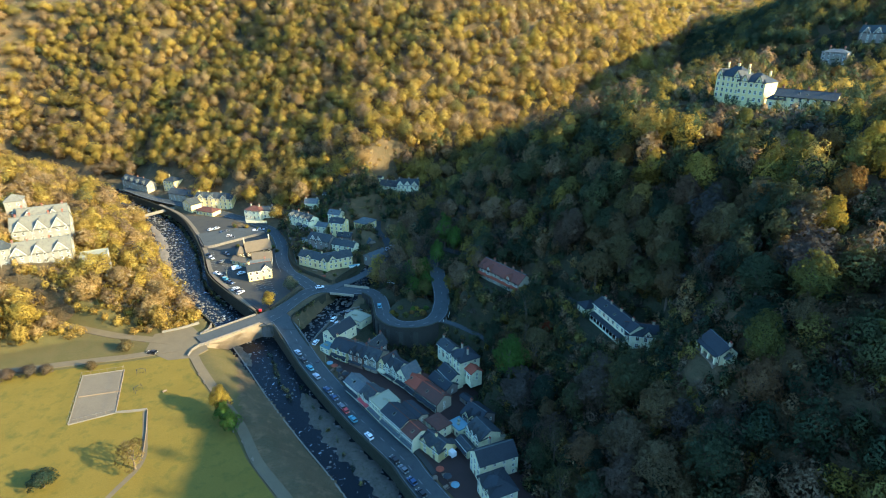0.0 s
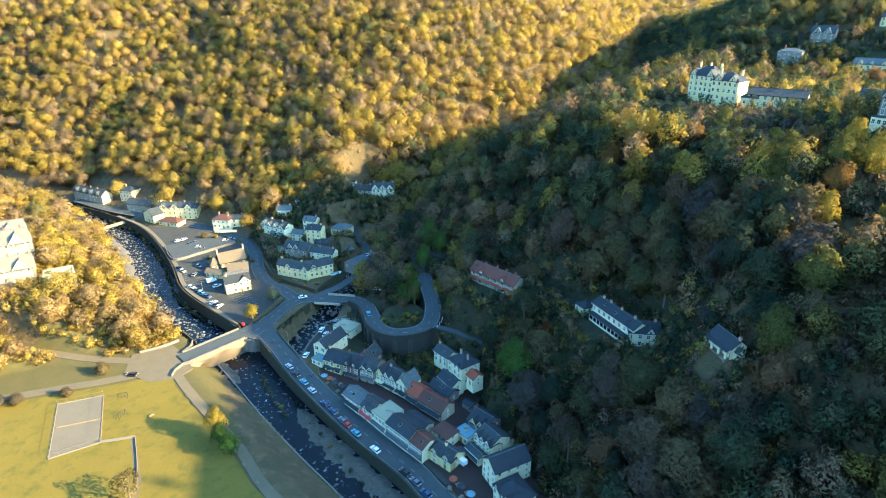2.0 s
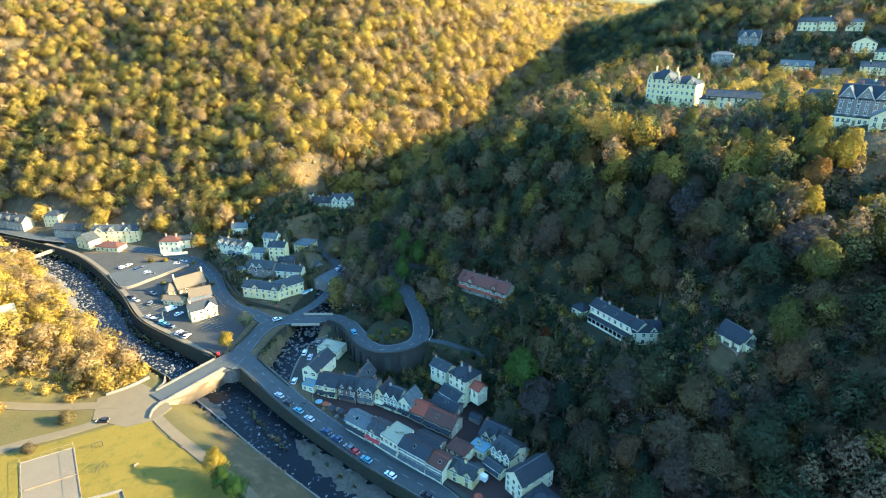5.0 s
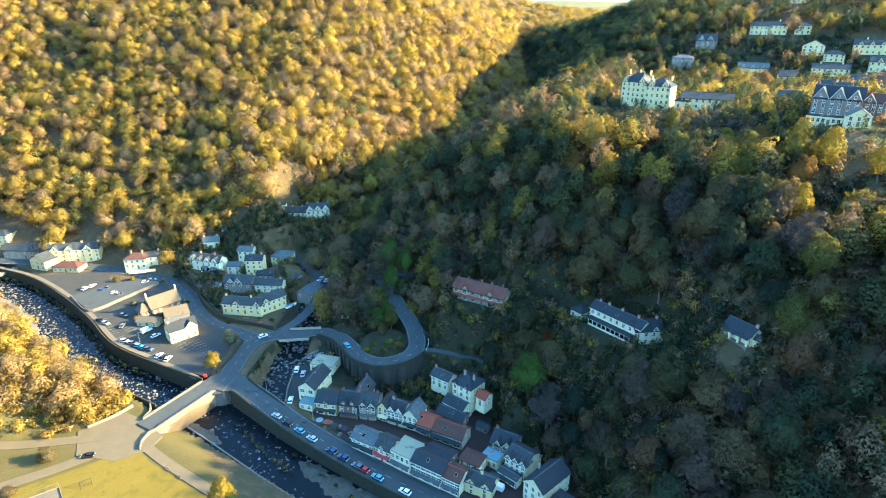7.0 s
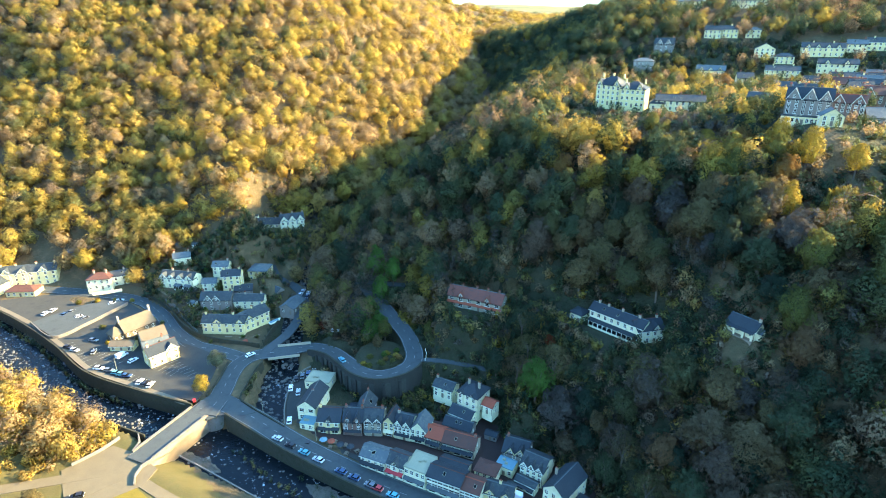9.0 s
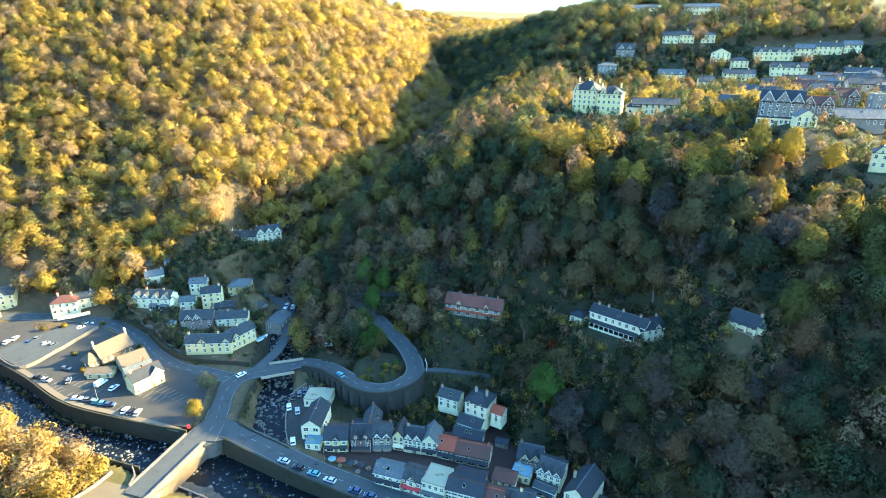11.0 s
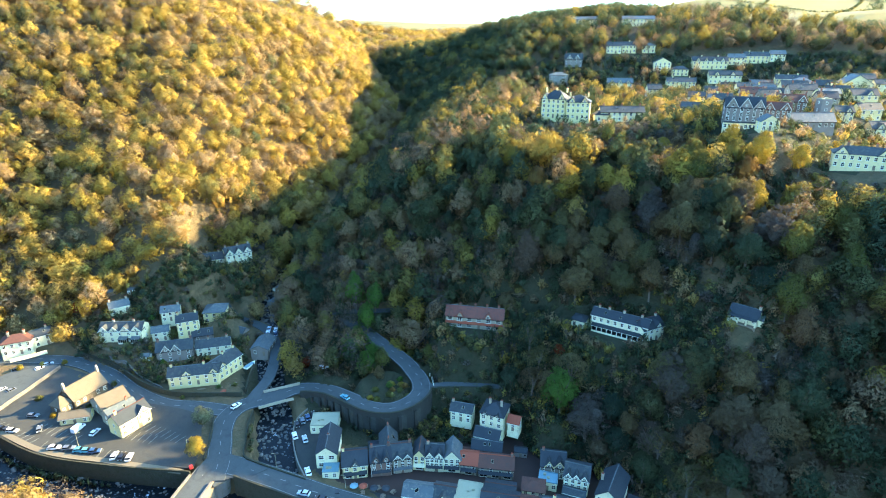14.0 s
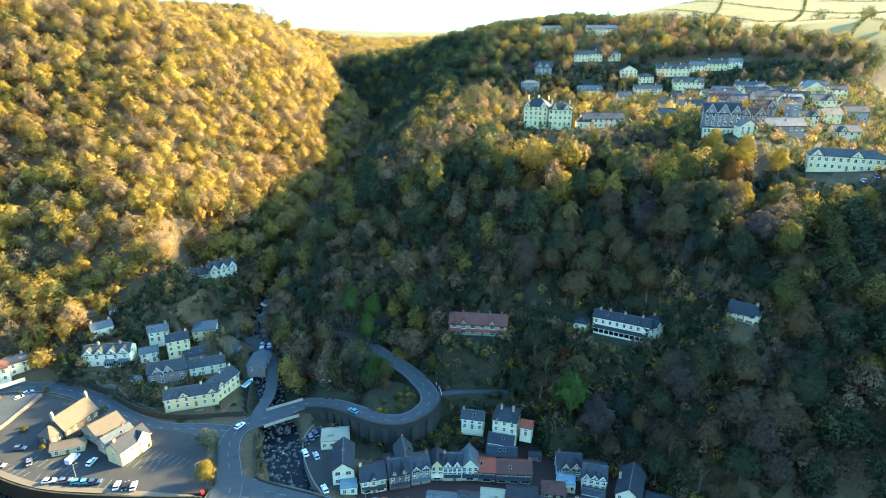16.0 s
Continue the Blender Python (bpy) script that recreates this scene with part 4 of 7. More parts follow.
def house(name, label, x, y, z, ang, w, d, eav, rise, walls=None, roof=None, form="gable", cols=3, floors=2, gables=(), chimneys=(), sidewin=1,
          win="sash", shop=None, door=True, trim=None, category="house", group="", deep=3.0):
    """A house whose front faces -y before it is turned; x, y, z is the middle of the front's foot."""
    walls, roof = walls or WHITE, roof or SLATE
    a = radians(ang)
    HOUSES.append((x - math.sin(a) * d / 2, y + math.cos(a) * d / 2, math.hypot(w, d) / 2 + 2.0))
    h = thing(name, label, category, pose(x, y, z, 0, 0, ang), group)
    bm = bmesh.new()
    if form == "gable":
        prism(bm, [(-w / 2, 0, -deep), (-w / 2, d, -deep), (-w / 2, d, eav), (-w / 2, d / 2, eav + rise), (-w / 2, 0, eav)], (w, 0, 0))
    elif form == "front":
        prism(bm, [(-w / 2, 0, -deep), (w / 2, 0, -deep), (w / 2, 0, eav), (0, 0, eav + rise), (-w / 2, 0, eav)], (0, d, 0))
    else:
        block(bm, -w / 2, w / 2, 0, d, -deep, eav)
    part("wall", bm, walls, h)
    bm = bmesh.new()
    if form == "gable":
        gable_roof_parts(bm, w, d, eav, rise)
    elif form == "front":
        gable_roof_parts(bm, w, d, eav, rise, along="y")
    elif form == "hip":
        o = 0.4
        r = max(0.3, w / 2 - d / 2)
        e = [(-w / 2 - o, -o), (w / 2 + o, -o), (w / 2 + o, d + o), (-w / 2 - o, d + o)]
        lo = [bm.verts.new((*p, eav - 0.05)) for p in e]
        up = [bm.verts.new((*p, eav + 0.15)) for p in e]
        t0, t1 = bm.verts.new((-r, d / 2, eav + rise)), bm.verts.new((r, d / 2, eav + rise))
        bm.faces.new(lo[::-1])
        for i in range(4):
            j = (i + 1) % 4
            bm.faces.new((lo[i], lo[j], up[j], up[i]))
        bm.faces.new((up[0], up[1], t1, t0)), bm.faces.new((up[1], up[2], t1)), bm.faces.new((up[2], up[3], t0, t1)), bm.faces.new((up[3], up[0], t0))
    else:
        block(bm, -w / 2 + 0.25, w / 2 - 0.25, 0.25, d - 0.25, eav - 0.05, eav + 0.1)
        for b in ((-w / 2 - 0.05, w / 2 + 0.05, -0.05, 0.25), (-w / 2 - 0.05, w / 2 + 0.05, d - 0.25, d + 0.05), (-w / 2 - 0.05, -w / 2 + 0.25, 0.25, d - 0.25), (w / 2 - 0.25, w / 2 + 0.05, 0.25, d - 0.25)):
            block(bm, *b, eav - 0.02, eav + 0.35)
    roof_part = part("roof", bm, roof, h)
    r = random.Random(int(x * 7 + y * 13))
    if form in ("gable", "front"):
        bm = bmesh.new()
        if form == "gable":
            block(bm, -w / 2 - 0.36, w / 2 + 0.36, d / 2 - 0.16, d / 2 + 0.16, eav + rise + 0.12, eav + rise + 0.34)
        else:
            block(bm, -0.16, 0.16, -0.36, d, eav + rise + 0.12, eav + rise + 0.34)
        part("ridge_tiles", bm, TILE_RED if roof in (TILE_BROWN, TILE_RED) else roof if roof is THATCH else TILE_BROWN if r.random() < 0.25 else SLATE_PALE, roof_part)
    if form == "gable":
        k = rise / (d / 2)
        bm = bmesh.new()
        block(bm, -w / 2 - 0.3, w / 2 + 0.3, -0.5, -0.36, eav - 0.35 * k - 0.16, eav - 0.35 * k - 0.02)
        part("gutter", bm, FRAME if walls in (WHITE, CREAM) else RUBBER, h)
        for o in (-w / 2 + 0.18, w / 2 - 0.18):
            bm = bmesh.new()
            block(bm, o - 0.05, o + 0.05, -0.12, -0.02, 0, eav - 0.2)
            part("downpipe", bm, FRAME if walls is BRICK else RUBBER, h)
        for i in range(r.choice((0, 1, 1, 2)) if rise > 1.7 and not gables and "hall" not in name else 0):
            ox, f = r.uniform(-w * 0.32, w * 0.32), r.uniform(0.35, 0.6)
            bm = bmesh.new()
            block(bm, -0.45, 0.45, -0.6, 0.6, 0.0, 0.1)
            sky_light = part("skylight", bm, LEAD, roof_part)
            sky_light.matrix_basis = pose(ox, d / 2 * f, eav + rise * f + 0.21, math.degrees(math.atan(k)))
            bm = bmesh.new()
            block(bm, -0.36, 0.36, -0.5, 0.5, 0.1, 0.13)
            part("pane", bm, GLASS, sky_light)
        if group != "houses of the upper town" and d > 6.4 and r.random() < 0.75 and "hall" not in name:  # a lean-to at the back
            lw, ld = w * r.uniform(0.3, 0.5), r.uniform(2.0, 3.2)
            ox = r.choice((-1, 1)) * (w - lw) / 2 * 0.8
            bm = bmesh.new()
            prism(bm, [(ox - lw / 2, d - 0.1, -deep), (ox - lw / 2, d + ld, -deep), (ox - lw / 2, d + ld, 2.3), (ox - lw / 2, d - 0.1, 3.4)], (lw, 0, 0))
            ext = part("back_extension", bm, walls, h)
            bm = bmesh.new()
            prism(bm, [(ox - lw / 2 - 0.2, d - 0.05, 3.42), (ox - lw / 2 - 0.2, d + ld + 0.3, 2.2), (ox - lw / 2 - 0.2, d + ld + 0.3, 2.38), (ox - lw / 2 - 0.2, d - 0.05, 3.6)], (lw + 0.4, 0, 0))
            part("lean_to_roof", bm, r.choice((roof, SLATE, LEAD)), ext)
    if form == "flat":
        for i in range(2):
            ox, oy = r.uniform(-w * 0.3, w * 0.3), r.uniform(d * 0.3, d * 0.7)
            bm = bmesh.new()
            block(bm, ox - 0.5, ox + 0.5, oy - 0.4, oy + 0.4, eav + 0.1, eav + r.uniform(0.5, 0.9))
            part("roof_vent", bm, LEAD, roof_part)
    hf = eav / floors
    for gxm, gw, gr in gables:  # cross gables on the front: middle, width, rise
        bm = bmesh.new()
        prism(bm, [(gxm - gw / 2, -0.25, 0), (gxm + gw / 2, -0.25, 0), (gxm + gw / 2, -0.25, eav), (gxm, -0.25, eav + gr), (gxm - gw / 2, -0.25, eav)], (0, d / 2 + 0.2, 0))
        g = part("gable", bm, walls, h)
        bm = bmesh.new()
        gable_roof_parts(bm, gw, d / 2 + 0.2, eav, gr, gxm, -0.25, 0.3, "y")
        part("gable_roof", bm, roof, g)
        if trim:
            bm = bmesh.new()
            for s in (-1, 1):
                prism(bm, [(gxm + s * (gw / 2 + 0.35), -0.62, eav - 0.35), (gxm + s * (gw / 2 + 0.35), -0.62, eav - 0.05), (gxm, -0.62, eav + gr + 0.3), (gxm, -0.62, eav + gr)], (0, 0.08, 0))
            part("bargeboard", bm, trim, g)
        window(h, "small", pose(gxm, -0.26, eav + gr * 0.25))
    for f in range(floors):
        zc = hf * f + hf * 0.55
        for c in range(cols):
            wx = -w / 2 + (c + 0.5) * w / cols
            out = any(abs(wx - g[0]) < g[1] / 2 + 0.1 for g in gables)
            if f == 0 and shop:
                continue
            if f == 0 and door and c == cols // 2:
                continue
            window(h, win, pose(wx, -0.26 if out else -0.01, zc))
    for k in range(sidewin):
        for f in range(floors):
            wy = (k + 0.5) * d / sidewin if sidewin > 1 else d * 0.5
            window(h, "small", pose(-w / 2 - 0.01, wy, hf * f + hf * 0.55, 0, 0, -90))
            window(h, "small", pose(w / 2 + 0.01, wy, hf * f + hf * 0.55, 0, 0, 90))
            window(h, "small", pose(w * (0.25 - 0.5 * (k % 2)), d + 0.01, hf * f + hf * 0.55, 0, 0, 180))
    if door:
        bm = bmesh.new()
        out = -0.3 if any(abs(-w / 2 + (cols // 2 + 0.5) * w / cols - g[0]) < g[1] / 2 for g in gables) else -0.06
        wx = -w / 2 + (cols // 2 + 0.5) * w / cols
        block(bm, wx - 0.5, wx + 0.5, out, 0.03, 0, 2.1)
        part("door", bm, TIMBER, h)
    if shop:
        n = max(1, int(w / 3.2))
        for c in range(n):
            window(h, "shop", pose(-w / 2 + (c + 0.5) * w / n, -0.03, 1.35))
        bm = bmesh.new()
        prism(bm, [(-w / 2 + 0.2, 0, 2.95), (-w / 2 + 0.2, -1.3, 2.35), (-w / 2 + 0.2, -1.3, 2.25), (-w / 2 + 0.2, 0, 2.8)], (w - 0.4, 0, 0))
        part("awning", bm, shop, h)
    for cxm in chimneys:
        zr = eav + rise if form in ("gable", "hip") else eav + rise * 0.6
        chimney(h, cxm, d / 2, zr, 1.1, walls if walls is CREAM else BUFF if walls is WHITE else BRICK)
    return h


def veranda(h, w, levels, out=1.7, storey=2.9, bays=10):
    """A glazed timber veranda along the front, one bay deep."""
    for k in range(levels):
        z = k * storey
        bm = bmesh.new()
        block(bm, -w / 2 - 0.1, w / 2 + 0.1, -out - 0.15, -0.02, z + storey - 0.3, z + storey)
        part("veranda_floor", bm, FRAME, h)
        bm = bmesh.new()
        block(bm, -w / 2 + 0.1, w / 2 - 0.1, -out + 0.06, -out + 0.12, z + 0.9, z + storey - 0.3)
        part("veranda_glazing", bm, GLASS, h)
        bm = bmesh.new()
        block(bm, -w / 2, w / 2, -out, -out + 0.16, z, z + 0.9)
        part("veranda_apron", bm, WHITE, h)
        for i in range(bays + 1):
            x = -w / 2 + w * i / bays
            bm = bmesh.new()
            block(bm, x - 0.11, x + 0.11, -out - 0.08, -out + 0.14, z, z + storey - 0.3)
            part("post", bm, FRAME, h)
    bm = bmesh.new()
    z = levels * storey
    prism(bm, [(-w / 2 - 0.3, -out - 0.4, z), (-w / 2 - 0.3, 0, z + 0.55), (-w / 2 - 0.3, 0, z + 0.7), (-w / 2 - 0.3, -out - 0.4, z + 0.15)], (w + 0.6, 0, 0))
    part("veranda_roof", bm, SLATE_DARK, h)

# ---- the village, house by house ----
def at(x, y):
    return round(ground(x, y), 2)


# hillside hamlet above the junction
house("villa", "white rendered villa with hipped brown roof above the road", -129.5, 364.5, 7.9, -14, 12, 9, 6, 2.4, WHITE, TILE_BROWN, "hip", 4, 2, chimneys=(-3, 3))
house("villa_wing", "white rendered wing of a roadside villa", -119.5, 366.5, 7.9, 2, 8, 7, 5.4, 2, WHITE, SLATE, "gable", 2, 2, chimneys=(2.5,))
pair = house("cottage_pair", "white four-gabled cottage pair with grey slate roof and glazed porches", -91.3, 338.1, 12.4, -36, 19, 8, 5.6, 2.6, WHITE, SLATE, "gable", 5, 2, ((-7.2, 4.2, 2.4), (-2.6, 4, 2.2), (2.4, 4.2, 2.4), (7.2, 4.2, 2.4)), (-4, 5), trim=FRAME)
for o in (1.4, 7.0):  # glazed porches along the front
    bm = bmesh.new()
    block(bm, o - 1.9, o + 1.9, -2.2, 0, -1.5, 0.7)
    for k in range(5):
        block(bm, o - 1.9 + k * 0.925, o - 1.8 + k * 0.925, -2.2, -2.1, 0.7, 2.3)
    block(bm, o - 1.9, o + 1.9, -2.24, -2.06, 2.3, 2.45)
    porch = part("porch", bm, FRAME, pair)
    bm = bmesh.new()
    block(bm, o - 1.84, o + 1.84, -2.12, -0.02, 0.7, 2.3)
    part("pane", bm, GLASS, porch)
    bm = bmesh.new()
    roof_slope(bm, (o - 2.05, -2.4, 2.4), (o + 2.05, -2.4, 2.4), (o + 2.05, 0, 3.1), (o - 2.05, 0, 3.1), 0.1)
    part("porch_roof", bm, SLATE_PALE, porch)
house("cottage", "small white cottage high above the hamlet", -87.1, 356.5, 17.9, -3, 8.7, 6, 4.2, 2, WHITE, SLATE_PALE, "gable", 3, 1, chimneys=(-3.6, 3.6))
house("cottage", "small white cottage with grey slate roof", -69.2, 338.5, 15.9, -22, 8.3, 6.5, 4.8, 2, WHITE, SLATE_PALE, "gable", 3, 2, chimneys=(3.4,))
house("tall_house", "tall cream house with dark slate roof", -65.3, 325.4, 12.4, -17, 9.3, 7.5, 7.4, 2, CREAM, SLATE_DARK, "gable", 3, 3, chimneys=(-3.8, 3.8), sidewin=2)
house("hipped_house", "cream house with low grey hipped roof", -51.5, 331.5, 11.9, -30, 10, 10, 5.4, 2.4, CREAM, SLATE_PALE, "hip", 3, 2, sidewin=2)
house("cottage", "low pale cottage between taller houses", -76.2, 332.0, 10.4, -20, 7.4, 6, 4.6, 1.6, WHITE, SLATE_PALE, "gable", 2, 2)
house("stone_house", "brown stone house with twin white gables", -74.8, 315.3, 6.9, -24, 15.2, 8, 5.6, 2.8, HOUSE_STONE, SLATE, "gable", 4, 2, ((-3.4, 3.6, 2.6), (0.6, 3.6, 2.6)), (-6.8, 6.8), trim=FRAME)
house("cottage_row", "low white cottage row with slate roof", -59.6, 310.0, 6.9, -23, 14.8, 6.5, 4.4, 2.2, WHITE, SLATE, "gable", 4, 2, chimneys=(-2, 6))
house("outhouse", "dark slated stone outhouse in the hamlet", -60.5, 321.5, 8.6, -20, 9, 5.5, 3.8, 2.0, HOUSE_STONE, SLATE_DARK, "gable", 2, 1)
house("long_house", "long cream terrace with one front gable beside the junction", -73.6, 292.8, 5.7, -27, 20.2, 7.5, 5, 2.4, CREAM, SLATE, "gable", 6, 2, ((-2.5, 4.4, 2.2), (8.2, 4, 2.2)), (-9, 4))
house("inn", "cream inn with black gable trim and slate roof", -57.9, 292.8, 5.4, 26, 14, 8, 5.6, 2.6, CREAM, SLATE, "gable", 5, 2, ((-4.5, 4.2, 2.2),), (0, 6), trim=SLATE_DARK)
house("glass_shed", "grey glazed workshop with pale roof", -43.0, 298.0, 5.9, -42, 8, 12, 3.2, 2.0, HOUSE_STONE, SLATE_PALE, "front", 2, 1, sidewin=3)
house("outhouse", "small brown outhouse by the lane", -46.5, 316.0, 8.0, -60, 7, 5, 3.6, 1.6, HOUSE_STONE, SLATE, "gable", 2, 1)
house("manor", "white three-gabled manor with grey slate roof on the hillside", -23.9, 367.6, 24.5, -6, 14, 9, 6.4, 3.2, WHITE, SLATE, "gable", 5, 2, ((-4.8, 4.2, 2.8), (0, 4.2, 2.8), (4.8, 4.2, 2.8)), (-6, 0.5, 6.4), trim=FRAME)
house("manor_wing", "low white wing of a hillside manor", -37.4, 373.0, 24.5, -20, 13, 7.5, 4.4, 2.6, WHITE, SLATE, "gable", 4, 2, chimneys=(-2, 4))

# car park buildings
hall = house("church_hall", "sandstone hall with steep sunlit stone-slate roof", -109, 309.5, 4.9, 28, 14.5, 9, 3.8, 4.4, THATCH, THATCH, "gable", 5, 1, chimneys=(), category="hall")
for o in (-7.2, 7.2):
    bm = bmesh.new()
    block(bm, o - 0.35, o + 0.35, 3.9, 5.1, 7.0, 10.2)
    prism(bm, [(o - 0.35, 3.9, 10.2), (o - 0.35, 5.1, 10.2), (o - 0.35, 4.5, 11.0)], (0.7, 0, 0))
    part("bellcote", bm, BUFF, hall)
house("hall_apse", "rounded sandstone end of a village hall", -118.0, 306.2, 4.9, 28, 5, 6, 3.2, 3.4, THATCH, THATCH, "hip", 2, 1, door=False, category="hall")
house("shop_house", "cream corner house with slate roof in the car park", -99.0, 278.1, 4.5, 22, 12.5, 7, 5.8, 2.8, CREAM, SLATE_DARK, "gable", 4, 2, ((3.2, 4.6, 2.4),), (-5,), trim=FRAME)
house("shop_range", "pale rendered back range with stone-slate roof", -101.4, 285.6, 4.6, 16, 10.5, 7, 4.6, 2.2, BUFF, SLATE_PALE, "gable", 3, 2, chimneys=(3,))
house("shop_range", "stone back range with pale tiled roof", -102.6, 294.2, 4.7, 14, 10.5, 10, 4.4, 2.8, BUFF, THATCH, "gable", 3, 2)
house("garage", "low cream garage with brown roof in the car park", -116.9, 296.3, 4.6, -24, 10.5, 5, 2.8, 1.4, CREAM, THATCH, "gable", 3, 1, category="garage")
house("terrace", "pale terrace house with slate roof beside the river", -246, 437, 6.2, -32, 34, 8, 6.5, 3, BUFF, SLATE, "gable", 9, 2, ((-12, 4, 2.4), (-4, 4, 2.4), (4, 4, 2.4), (12, 4, 2.4)), (-8, 0, 8))
house("villa", "square cream villa with hipped slate roof", -214, 428, 8.0, -20, 11, 10, 8, 2.5, CREAM, SLATE, "hip", 4, 3, chimneys=(-3,))
house("terrace", "buff rendered terrace house with slate roof", -197, 408, 6.0, -22, 24, 8, 5.6, 2.6, BUFF, SLATE, "gable", 6, 2, chimneys=(-8, 2, 10))
house("guest_house", "cream three-storey guest house with dormer gables", -166, 392, 5.9, -10, 29, 9, 8, 2.6, CREAM, SLATE, "gable", 8, 3, ((-10, 4.4, 2.4), (-2, 4.4, 2.4), (8, 4.4, 2.4)), (-13, -6, 4, 13), trim=FRAME)
house("shop_house", "cream gabled shop beside the car park", -184, 388, 5.6, -40, 12, 8, 5.4, 3.2, CREAM, SLATE, "front", 3, 2, chimneys=(0,))
house("pavilion", "low brown-roofed pavilion at the edge of the car park", -168, 378, 5.6, -22, 15, 8, 3, 2.4, CREAM, TILE_BROWN, "hip", 5, 1, category="pavilion")
house("cottage", "white cottage among trees above the road", -142, 398, 14, -10, 9, 7, 4.4, 2, WHITE, SLATE_PALE, "gable", 3, 2, chimneys=(3,))

# terrace under the viaduct
def low(name, label, x, y, *more, **extra):
    """A house that stands on the level of the shopping street."""
    house(name, label, x, y, round(float(floor_z(x, y)) + 0.05, 2), *more, **extra)


low("corner_shop", "white gable-fronted corner house with blue awning", -51.2, 218.3, -36, 7.2, 14, 6.2, 2.8, WHITE, SLATE_DARK, "front", 2, 2, sidewin=3, win="wide", chimneys=(0,))
low("flat_annexe", "white annexe with flat pale blue-grey roof", -43.2, 235.4, -36, 10.5, 8, 3.6, 0.5, WHITE, LEAD, "flat", 4, 1)
low("terrace_house", "cream terrace house with dark slate roof", -45.2, 209.0, -30, 8.6, 9, 5.4, 2.8, CREAM, SLATE_DARK, "gable", 3, 2, ((0, 2.4, 1.4),), (-3.9,), shop=SLATE_DARK)
low("terrace_house", "dark brick terrace house with two steep front gables", -37.4, 204.5, -30, 7.2, 9, 6.2, 2.8, BRICK, SLATE_DARK, "gable", 3, 3, ((-1.75, 3.0, 2.6), (1.75, 3.0, 2.6)), (-3, 3), shop=SLATE_DARK)
low("terrace_house", "grey bay-fronted terrace house with white balconies", -30.6, 201.2, -30, 7.0, 9, 6.2, 2.8, BUFF, SLATE, "gable", 3, 3, ((-1.7, 2.4, 1.6), (1.7, 2.4, 1.6)), (3,), trim=FRAME, shop=SLATE_PALE)
low("narrow_house", "narrow cream gable-fronted house with dark window surrounds", -25.33, 198.53, -43, 4.4, 8, 6.0, 2.7, CREAM, SLATE_DARK, "front", 2, 3, trim=SLATE_DARK, shop=WHITE)
low("twin_gabled_house", "white terrace house with two steep front gables", -21.38, 194.85, -43, 6.4, 8, 5.8, 2.6, WHITE, SLATE_DARK, "gable", 4, 3, ((-1.65, 3.1, 2.4), (1.65, 3.1, 2.4)), (-2.6,), trim=FRAME, shop=SLATE_DARK)
low("gable_end_house", "white gable-fronted terrace house with pale slate roof", -16.85, 190.62, -43, 6.0, 8.4, 5.8, 3.4, WHITE, SLATE_PALE, "front", 3, 3, trim=FRAME, shop=SLATE_DARK)
low("red_roofed_shop", "shop house with bright red clay tile roof", -12.9, 186.2, -47, 6.0, 7.5, 4.4, 2.4, BUFF, TILE_RED, "gable", 2, 2, shop=SLATE_DARK)
low("long_shop", "long shop house with worn brown clay roof", -6.5, 179.2, -47, 12.4, 7.5, 4.4, 2.4, BUFF, TILE_BROWN, "gable", 4, 2, chimneys=(5.5,), shop=SLATE_DARK)
low("cottage", "stone cottage with steep slate roof behind the terrace", -27.0, 210.0, 58, 9, 6, 6.2, 3.4, HOUSE_STONE, SLATE, "gable", 2, 2, chimneys=(-3.8, 3.8))
low("slated_range", "slated back range behind the red roofs", -2.2, 188.6, -50, 11, 6, 3.4, 1.8, HOUSE_STONE, SLATE_DARK, "gable", 3, 1)
house("cottage", "white cottage with slate roof under the hill", 0.1, 205.7, 3.7, -55, 8.6, 6, 4.4, 2, WHITE, SLATE, "gable", 3, 2, chimneys=(-3.8,))
house("hill_house", "tall white house with dark hipped slate roof", 4.8, 193.6, 3.6, -61, 9.0, 9, 7.8, 2.8, WHITE, SLATE_DARK, "hip", 3, 3, ((-2.6, 1.8, 1.0), (2.2, 1.8, 1.0)), chimneys=(-2, 2.5), sidewin=2)
house("hill_house_wing", "white wing with dark slate roof below a tall house", 0.6, 191.8, 0.4, -59, 9.4, 6, 4.0, 2.0, WHITE, SLATE_DARK, "gable", 3, 2)
house("red_annexe", "small annexe with red tiled roof", 10.0, 187.4, 5.6, -61, 4.4, 5, 3.4, 1.6, WHITE, TILE_RED, "gable", 1, 2)

# riverside row facing the water
RIVER_ROW = "shops along the riverside road"
low("tea_room", "white tea room with grey slate roof on the riverside road", -36.2, 185.2, -49, 9.7, 7, 4.8, 2, WHITE, SLATE_PALE, "gable", 4, 2, shop=SLATE_DARK, group=RIVER_ROW)
low("shop", "white riverside shop with slate roof and dormers", -30.4, 178.9, -51, 7.0, 7.5, 5.2, 2.2, WHITE, SLATE, "gable", 3, 2, ((0, 3, 1.8),), shop=CAR_PAINTS["red"], group=RIVER_ROW)
low("flat_shop", "riverside block with broad pale flat roof", -25.6, 172.9, -52, 8.2, 8.8, 6.4, 0.5, WHITE, LEAD, "flat", 4, 2, shop=SLATE_PALE, group=RIVER_ROW)
low("balcony_block", "long white balconied block with grey roof", -18.9, 164.8, -50, 12.0, 7.5, 6.4, 1.8, WHITE, SLATE_DARK, "gable", 6, 3, win="wide", shop=SLATE_PALE, group=RIVER_ROW)
